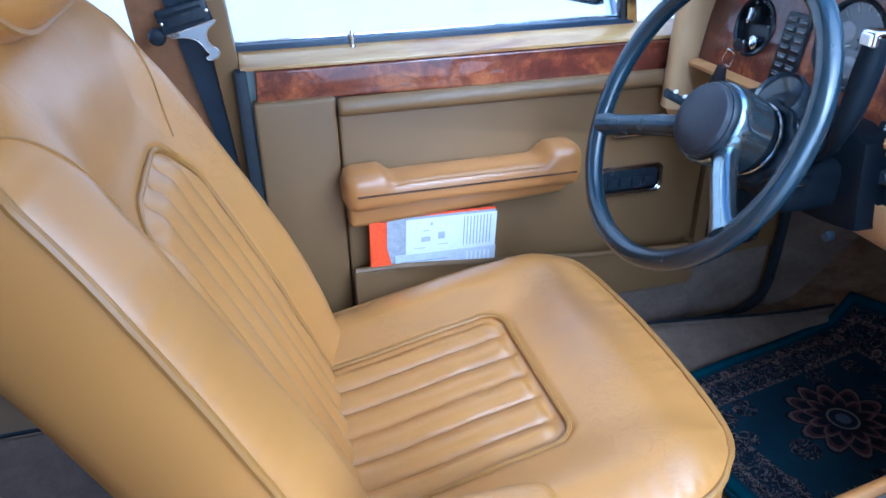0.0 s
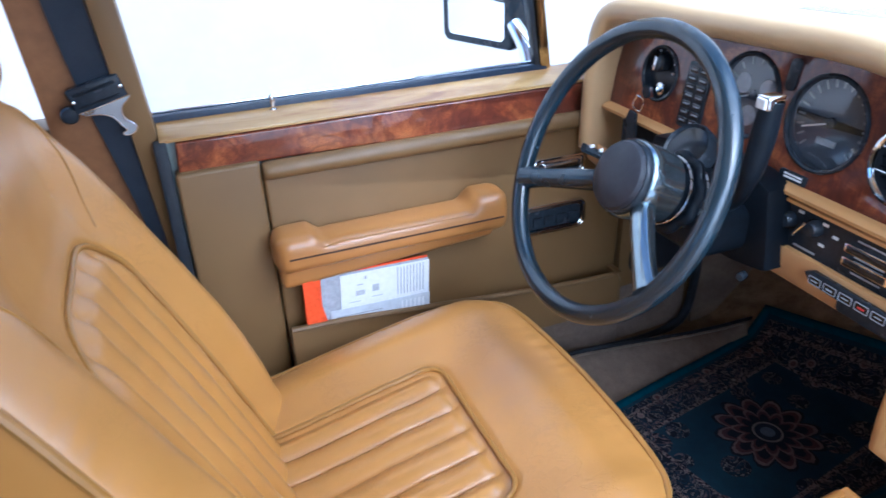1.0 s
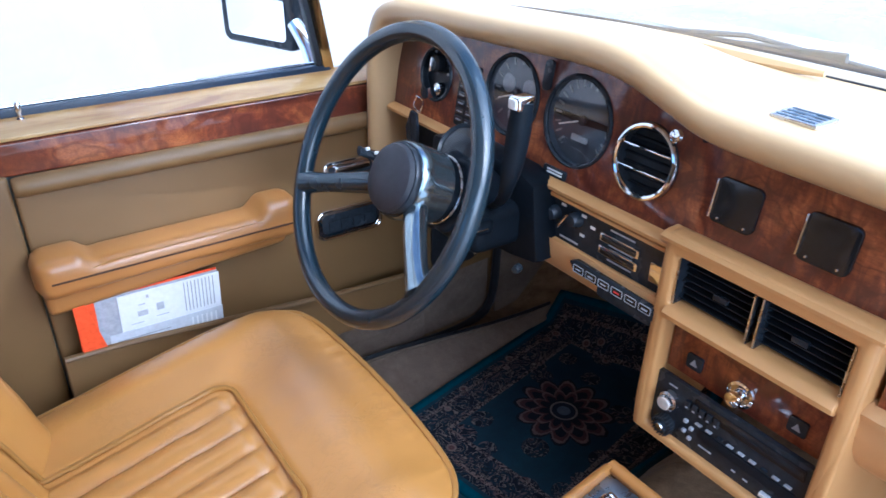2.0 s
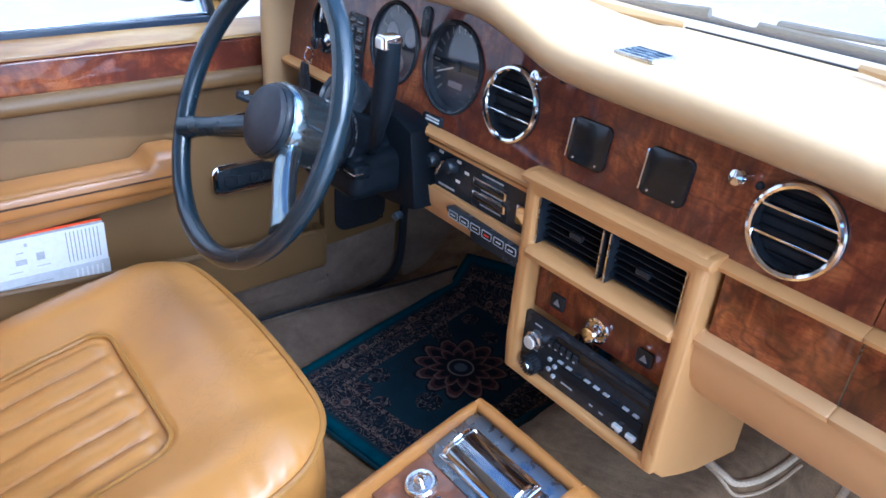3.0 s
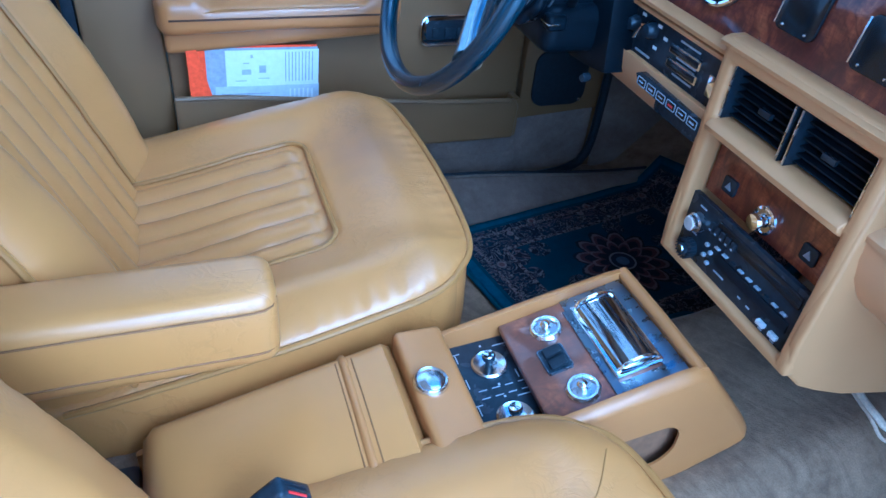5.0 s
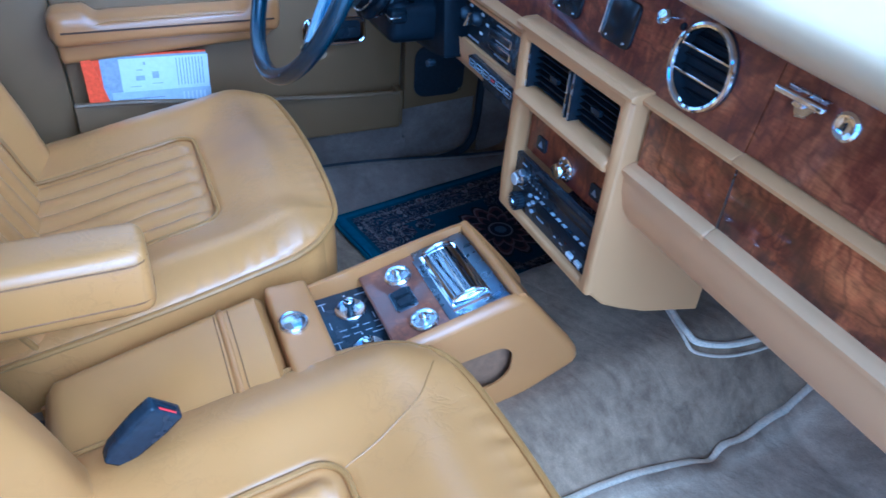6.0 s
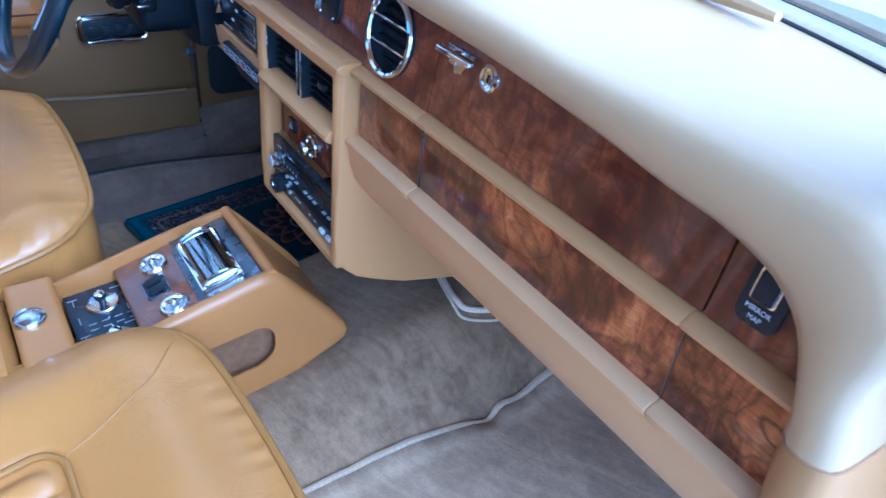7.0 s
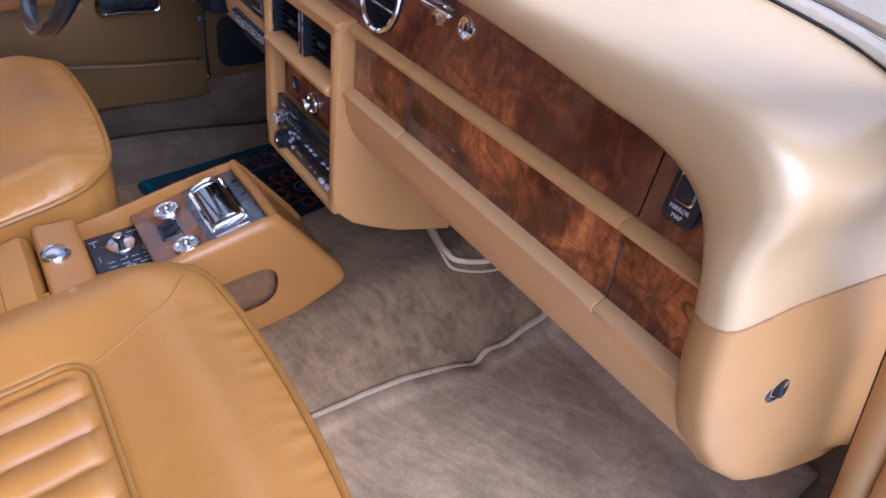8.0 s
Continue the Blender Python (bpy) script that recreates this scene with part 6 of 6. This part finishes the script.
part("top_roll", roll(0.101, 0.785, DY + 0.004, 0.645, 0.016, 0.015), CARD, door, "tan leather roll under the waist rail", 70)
part("waist_rail", slab([(-0.022, 0.660), (0.785, 0.652), (0.785, 0.708), (-0.018, 0.7085)], xz(DY + 0.012), 0.02, 0.004, (), 3), WOOD, door, "polished walnut burl waist rail")
part("waist_cap", slab([(-0.040, 0.803), (0.79, 0.803), (0.79, 0.846), (-0.040, 0.846)], lambda a, b, d: (a, b, 0.7095 + (b - 0.803) * 0.45 + d), 0.006, 0.002), CAPPING, door, "lacquered pale wood capping")
part("rear_edge", block(-0.050, -0.031, DY + 0.005, 0.84, 0.18, 0.712, 0.004), RUBBER, door, "black rubber door edge")
part("glass_seal", block(-0.048, 0.635, 0.840, 0.858, 0.722, 0.742, 0.004), plain("seal_blue_black", (0.018, 0.028, 0.05), 0.35), door, "dark rubber glass seal")
part("bright_seal", block(-0.048, 0.635, 0.8622, 0.868, 0.728, 0.7445, 0.002), CHROME, door, "thin bright waist moulding")
pin = part("lock_pin", lathe([(0.0065, 0), (0.0065, 0.002), (0.003, 0.003), (0.003, 0.010), (0.0045, 0.013), (0.0045, 0.024), (0.003, 0.026), (0.001, 0.0265)], (0.138, 0.838, 0.728), (0, 0, 1), 20), CHROME, door, "chrome lock pin")
pane_glass = part("window_pane", pane(sheet(lambda x, s: (x - 0.17 * s * (x + 0.06) / 0.69, 0.856 - 0.19 * s, 0.735 + 0.53 * s), np.linspace(-0.06, 0.63, 4), (0, 0.5, 1)), 0.004), GLASS, door, "clear side window")
pane_glass.visible_shadow = False
part("quarter_pillar", bar((0.636, 0.855, 0.725), (0.455, 0.665, 1.27), 0.020, 0.02, (1, 0, 0), 0.003), BRASS, door, "warm bright quarter-light pillar")
part("quarter_seal", bar((0.620, 0.857, 0.725), (0.440, 0.667, 1.27), 0.009, 0.02, (1, 0, 0), 0.001), RUBBER, door)
quarter_pane = part("quarter_light", pane(sheet(lambda x, s: (x - 0.104 * s - 0.14 * s * (x - 0.64) / 0.15, 0.856 - 0.19 * s * 0.6, 0.735 + 0.32 * s), np.linspace(0.645, 0.79, 3), (0, 0.5, 1)), 0.004), GLASS, door, "small clear quarter light")
quarter_pane.visible_shadow = False


def armrest_door():
    """The padded arm with a raised rest at each end."""
    xs = list(np.linspace(0.092, 0.505, 60))
    n, verts = 24, []
    for x in xs:
        end = min(x - 0.092, 0.505 - x)
        s = math.sqrt(max(0.0, 1 - (1 - min(1, end / 0.024)) ** 2))
        dip = float(smooth01((x - 0.150) / 0.030) * smooth01((0.452 - x) / 0.030))
        top = 0.561 - 0.022 * dip - 0.007 * float(smooth01((0.20 - x) / 0.06))
        low = 0.486 + 0.006 * math.sin((x - 0.09) * 7)
        cz, hz = (top + low) / 2, (top - low) / 2 * (0.55 + 0.45 * s)
        depth = 0.040 * (0.35 + 0.65 * s)
        for b in np.linspace(0, 2 * math.pi, n, endpoint=False):
            f = lambda t, p: math.copysign(abs(t) ** p, t)
            verts.append((x, 0.757 - depth * f(math.cos(b), 0.55), cz + hz * f(math.sin(b), 0.6)))
    return verts, grid_faces(len(xs), n, True) + [tuple(range(n))[::-1], tuple(range((len(xs) - 1) * n, len(xs) * n))]


arm = part("armrest", armrest_door(), ARM, door, "padded tan leather door armrest", 70)
part("seam", tube([(x, 0.7166, 0.519) for x in np.linspace(0.112, 0.488, 20)], 0.0017, 6), plain("arm_gap", (0.055, 0.023, 0.008), 0.8), arm, "dark joint below the pad")
part("seam", tube([(x, 0.7195, 0.5345 - 0.010 * float(smooth01((0.20 - x) / 0.06))) for x in np.linspace(0.118, 0.486, 20)], 0.0010, 5), PIPING, arm, "light stitched seam")
part("arm_lower", slab([(0.10, 0.45), (0.48, 0.47), (0.495, 0.50), (0.10, 0.50)], xz(0.745), 0.05, 0.012, (), 3), ARM, door, "tan leather underside of the armrest")

# map pocket
POCKET = [(0.101, 0.232), (0.772, 0.228), (0.776, 0.300), (0.768, 0.318), (0.755, 0.314), (0.60, 0.322), (0.35, 0.345), (0.20, 0.360), (0.101, 0.364)]
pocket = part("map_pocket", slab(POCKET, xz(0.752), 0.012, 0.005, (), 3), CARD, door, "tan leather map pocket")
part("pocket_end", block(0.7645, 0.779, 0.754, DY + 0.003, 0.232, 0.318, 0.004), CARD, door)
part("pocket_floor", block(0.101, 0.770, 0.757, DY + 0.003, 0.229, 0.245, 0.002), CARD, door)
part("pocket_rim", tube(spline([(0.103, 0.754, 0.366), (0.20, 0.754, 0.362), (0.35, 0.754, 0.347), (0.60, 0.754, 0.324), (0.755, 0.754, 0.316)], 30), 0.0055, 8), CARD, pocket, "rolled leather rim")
part("kick_carpet", slab([(-0.03, 0.178), (0.79, 0.178), (0.79, 0.226), (0.101, 0.230), (-0.03, 0.235)], xz(0.775), 0.02, 0.004), KICK, door, "brown carpet strip along the door foot")
part("lower_carpet", slab([(-0.03, 0.07), (0.80, 0.07), (0.80, 0.182), (-0.03, 0.182)], xz(0.782), 0.016, 0.004), KICK, door, "brown carpet strip along the door foot")
single("door_seal", tube(spline([(0.0, 0.778, 0.140), (0.5, 0.776, 0.128), (0.80, 0.775, 0.112), (0.89, 0.775, 0.112), (0.955, 0.774, 0.128), (0.983, 0.774, 0.170), (0.990, 0.774, 0.28), (0.990, 0.774, 0.42), (0.988, 0.776, 0.60)], 50), 0.010, 8), RUBBER,
       "black rubber door seal along the opening", "trim", "structure")

# door furniture
pull = part("door_pull", slab(round_rect(0.105, 0.034, 0.010, 5, 0.634, 0.563), xz(DY - 0.006), 0.010, 0.002), CHROME, door, "chrome door release in its escutcheon")
part("pull_recess", slab(round_rect(0.090, 0.020, 0.006, 4, 0.634, 0.562), xz(DY - 0.0068), 0.004), BLACK, pull)
part("pull_lever", block(0.600, 0.672, DY - 0.014, DY - 0.005, 0.560, 0.572, 0.003, 3), CHROME, pull, "chrome lever")
switches = part("window_switches", slab(round_rect(0.134, 0.056, 0.016, 6, 0.628, 0.459), xz(DY - 0.006), 0.010, 0.002), CHROME, door, "chrome framed window switch panel")
part("switch_bed", slab(round_rect(0.116, 0.038, 0.010, 5, 0.628, 0.460), xz(DY - 0.0075), 0.004, 0.001), BLACK, switches, "black switch bed")
for k in range(4):
    part("window_rocker", block(0.582 + 0.025 * k, 0.602 + 0.025 * k, DY - 0.012, DY - 0.006, 0.446, 0.466, 0.002), BLACK, switches)

# papers in the pocket
folder = thing("paper_folder", "orange folder with printed white sheets in the door pocket", "folder", (0.24, 0.775, 0.25))
LEANF = Matrix.Translation((0.245, 0.768, 0.255)) @ Matrix.Rotation(radians(1.5), 4, "Y") @ Matrix.Rotation(radians(4), 4, "X")


def leaf(x0, x1, z0, z1, y, thick=0.001):
    return block(x0, x1, y - thick, y, z0, z1, 0, 2, LEANF)


part("cover", leaf(-0.118, 0.105, 0.0, 0.203, 0.002, 0.0025), ORANGE, folder, "bright orange cover")
part("grey_sheet", leaf(-0.088, 0.106, 0.0, 0.200, -0.001), plain("grey_card", (0.36, 0.37, 0.40), 0.45), folder, "grey card")
part("flap", slab([(-0.119, 0.203), (-0.102, 0.203), (-0.066, 0.046), (-0.060, 0.0), (-0.114, 0.0)], lambda a, b, d: tuple(LEANF @ Vector((a, -0.0075 + d, b))), 0.0012), ORANGE, folder, "bright orange folded flap")
page = part("white_sheet", leaf(-0.055, 0.108, 0.012, 0.196, -0.0025), PAPER, folder, "white printed sheet")
# shaded copy of the white paper: the shade is in its colour
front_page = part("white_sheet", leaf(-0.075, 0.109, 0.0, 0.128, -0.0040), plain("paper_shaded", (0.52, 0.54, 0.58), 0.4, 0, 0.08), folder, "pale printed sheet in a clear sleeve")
for k in range(9):
    part("printed_line", leaf(0.048 + 0.006 * k, 0.0495 + 0.006 * k, 0.135, 0.192, -0.0036, 0.0004), GREYPRINT, page, "grey printed bar")
for x, z, w, h in ((-0.02, 0.155, 0.016, 0.010), (0.008, 0.160, 0.012, 0.014), (-0.02, 0.172, 0.010, 0.002), (0.01, 0.142, 0.02, 0.0015), (-0.03, 0.138, 0.02, 0.0015), (-0.01, 0.185, 0.004, 0.006)):
    part("printed_block", leaf(x - w / 2, x + w / 2, z - h / 2, z + h / 2, -0.0036, 0.0004), PALEPRINT, page, "grey printed bar")
for k in range(7):
    part("printed_line", leaf(-0.065, 0.02 + 0.01 * (k % 3), 0.112 - 0.011 * k, 0.1135 - 0.011 * k, -0.0051, 0.0004), GREYPRINT, front_page, "grey printed bar")
for k in range(6):
    part("printed_line", leaf(0.055 + 0.008 * k, 0.058 + 0.008 * k, 0.04, 0.12, -0.0051, 0.0004), PAPER, front_page)

# seat belt on the pillar
belt = thing("seat_belt", "dark blue-black seat belt hanging at the centre pillar with its tongue", "seat belt", (-0.08, 0.87, 0.4))


def strap(points, width):
    p = spline(points, 30)
    verts = [q + np.array((s * width / 2, 0, 0)) + np.array((0, o, 0)) for o in (0, 0.0022) for q in p for s in (-1, 1)]
    f = grid_faces(30, 2) + grid_faces(30, 2, False, 60, True)
    f += [(2 * i, 60 + 2 * i, 62 + 2 * i, 2 * i + 2) for i in range(29)] + [(2 * i + 1, 2 * i + 3, 63 + 2 * i, 61 + 2 * i) for i in range(29)]
    return verts, f


part("webbing", strap([(-0.150, 0.765, 1.22), (-0.122, 0.798, 0.95), (-0.104, 0.818, 0.80), (-0.063, 0.842, 0.57), (-0.035, 0.845, 0.30)], 0.050), WEBBING, belt, "dark woven webbing", 60)
TM = Matrix.Translation((-0.106, 0.812, 0.795)) @ Matrix.Rotation(radians(-14), 4, "Y")
housing = part("tongue_housing", block(-0.037, 0.037, -0.010, 0.012, -0.019, 0.018, 0.004, 3, TM), BLACK, belt, "black tongue housing")
part("slot", block(-0.030, 0.028, -0.0112, -0.008, 0.006, 0.0105, 0.0008, 1, TM), DEEP, housing)
part("slot", block(-0.030, 0.028, -0.0112, -0.008, -0.012, -0.0085, 0.0008, 1, TM), DEEP, housing)
for a in (-0.033, 0.033):
    part("rivet", lathe([(0.0026, -0.001), (0.0024, 0.0008), (0.001, 0.0012)], tuple(TM @ Vector((a, -0.010, 0.0))), (0, -1, 0), 12), SATIN, housing)
part("stop_stud", lathe([(0.0125, -0.006), (0.0125, 0.003), (0.010, 0.006), (0.002, 0.007)], tuple(TM @ Vector((-0.047, 0.0, -0.016))), (0, -1, 0), 20), BLACK, belt, "round black stop button")
plate = spline([(-0.033, -0.016, 0), (0.0, -0.0165, 0), (0.038, -0.015, 0), (0.037, -0.019, 0), (0.024, -0.026, 0), (0.019, -0.036, 0), (0.020, -0.047, 0), (0.025, -0.053, 0), (0.028, -0.060, 0), (0.022, -0.067, 0), (0.010, -0.067, 0), (0.007, -0.062, 0),
                (0.014, -0.060, 0), (0.011, -0.052, 0), (0.008, -0.042, 0), (0.002, -0.033, 0), (-0.010, -0.026, 0), (-0.026, -0.022, 0)], 72)[:, :2]
on_plate = lambda a, b, d: tuple(TM @ Vector((a, -0.012 + d, b)))
tongue_plate = part("tongue", slab([tuple(p) for p in plate], on_plate, 0.0025), chrome("tongue_steel", 0.3, (0.34, 0.35, 0.36)), belt, "grey steel tongue with a bright rim")
part("rim", tube([on_plate(a, b, -0.0004) for a, b in plate], 0.0011, 6, True), CHROME, tongue_plate, "bright rolled rim")

# wing mirror
mirror = thing("wing_mirror", "black wing mirror on a chrome foot outside the window", "wing mirror", (0.60, 0.98, 0.76))
MM = Matrix.Translation((0.572, 1.015, 0.803)) @ Matrix.Rotation(radians(22), 4, "Z")
to_mirror = lambda off: (lambda a, b, d: tuple(MM @ Vector((off + d, a, b))))
part("housing", slab(round_rect(0.192, 0.112, 0.018, 6), to_mirror(0.0), 0.055, 0.010, (), 3), BLACK, mirror, "black housing")
part("mirror_glass", slab(round_rect(0.150, 0.080, 0.012, 5), to_mirror(-0.0025), 0.003, 0.0005), chrome("mirror_silver", 0.015, (0.9, 0.9, 0.9)), mirror, "silvered mirror glass")
part("foot", tube([(0.612, 0.935, 0.800), (0.622, 0.900, 0.762), (0.628, 0.876, 0.715)], [0.014, 0.017, 0.020], 12), CHROME, mirror, "chrome foot")

for outline, owner in ((round_rect(0.105, 0.034, 0.010, 5, 0.634, 0.563), pull), (round_rect(0.134, 0.056, 0.016, 6, 0.628, 0.459), switches)):
    part("bezel", tube([(x, DY - 0.0065, z) for x, z in outline], 0.0030, 8, True), CHROME, owner, "rounded chrome bezel")

# ---- rug and mats ----
RUG_C, RUG_H, RUG_A = (0.876, 0.413), (0.288, 0.216), radians(11)
RUG = rug_pattern("oriental_rug", RUG_C, RUG_H, RUG_A)
rug = thing("rug", "teal patterned oriental car rug with a dark floral border", "rug", (RUG_C[0], RUG_C[1], 0.12))


def rug_at(u, v, lift=0.0):
    a, b = u * RUG_H[0], v * RUG_H[1]
    x, y = RUG_C[0] + a * math.cos(RUG_A) - b * math.sin(RUG_A), RUG_C[1] + a * math.sin(RUG_A) + b * math.cos(RUG_A)
    return (x, y, float(floor_height(np.array(x), np.array(y))) + 0.012 + 0.002 * noise.noise((x * 7, y * 7, 3)) + lift)


weave = part("weave", ([rug_at(u, v) for u in np.linspace(-1, 1, 50) for v in np.linspace(-1, 1, 40)], grid_faces(50, 40)), RUG, rug, "woven wool with a central medallion", 60)
weave.modifiers.new("thickness", "SOLIDIFY").thickness = 0.008
border = [(-1, v) for v in np.linspace(1, -1, 30)] + [(u, -1) for u in np.linspace(-1, 1, 30)[1:]] + [(1, v) for v in np.linspace(-1, 1, 30)[1:]] + [(u, 1) for u in np.linspace(1, -1, 30)[1:-1]]
part("binding", tube([rug_at(u, v, -0.003) for u, v in border], 0.0052, 8, True), TEAL, rug, "teal bound edge")


def on_floor(points, lift):
    return [(x, y, float(floor_height(np.array(x), np.array(y))) + lift) for x, y in points]


mat_edge = spline([(0.45, -0.222, 0), (0.608, -0.222, 0), (0.748, -0.221, 0), (0.854, -0.230, 0), (0.895, -0.238, 0), (0.925, -0.227, 0), (0.964, -0.227, 0), (1.02, -0.218, 0), (1.088, -0.215, 0), (1.15, -0.213, 0)], 70)[:, :2]
mat = thing("floor_mat", "fitted beige carpet mat with a bound edge in the passenger footwell", "mat", (0.8, -0.45, 0.12))
mat_rows = []
for x, y in mat_edge:
    mat_rows += [(x, y + (-0.70 - y) * s, float(floor_height(np.array(x), np.array(y + (-0.70 - y) * s))) + 0.010) for s in np.linspace(0, 1, 24)]
# same carpet as the floor; the missing light is put into the mat's colour
pile2 = part("cut_surface", (mat_rows, grid_faces(70, 24)), carpet("mat_pile", (0.58, 0.42, 0.255), (0.33, 0.235, 0.14), (9, 30, 18)), mat, "beige cut pile", 60)
pile2.modifiers.new("thickness", "SOLIDIFY").thickness = 0.009
part("binding", tube(on_floor(mat_edge, 0.0135), 0.0090, 10, False, 0.38), plain("pale_binding", (0.74, 0.60, 0.40), 0.7, 0, 0.15, 0.4, 300), mat, "pale bound edge")
edging = thing("carpet_edging", "pale bound carpet edge over the tunnel front", "trim", (0.95, -0.12, 0.26), kind="structure")
edge_path = spline([(0.915, -0.02, 0), (0.905, -0.06, 0), (0.896, -0.100, 0), (0.895, -0.116, 0), (0.903, -0.131, 0), (0.94, -0.142, 0), (1.00, -0.149, 0), (1.055, -0.152, 0)], 60)[:, :2]
part("binding", tube(on_floor(edge_path, 0.004), 0.0052, 8), plain("pale_piping", (0.78, 0.64, 0.44), 0.7, 0, 0.15, 0.4, 300), edging)
part("binding_cord", tube(on_floor([(x - 0.008, y - 0.008) for x, y in edge_path], 0.003), 0.0026, 6), plain("pale_cord", (0.70, 0.56, 0.38), 0.7, 0, 0.15, 0.4, 300), edging)
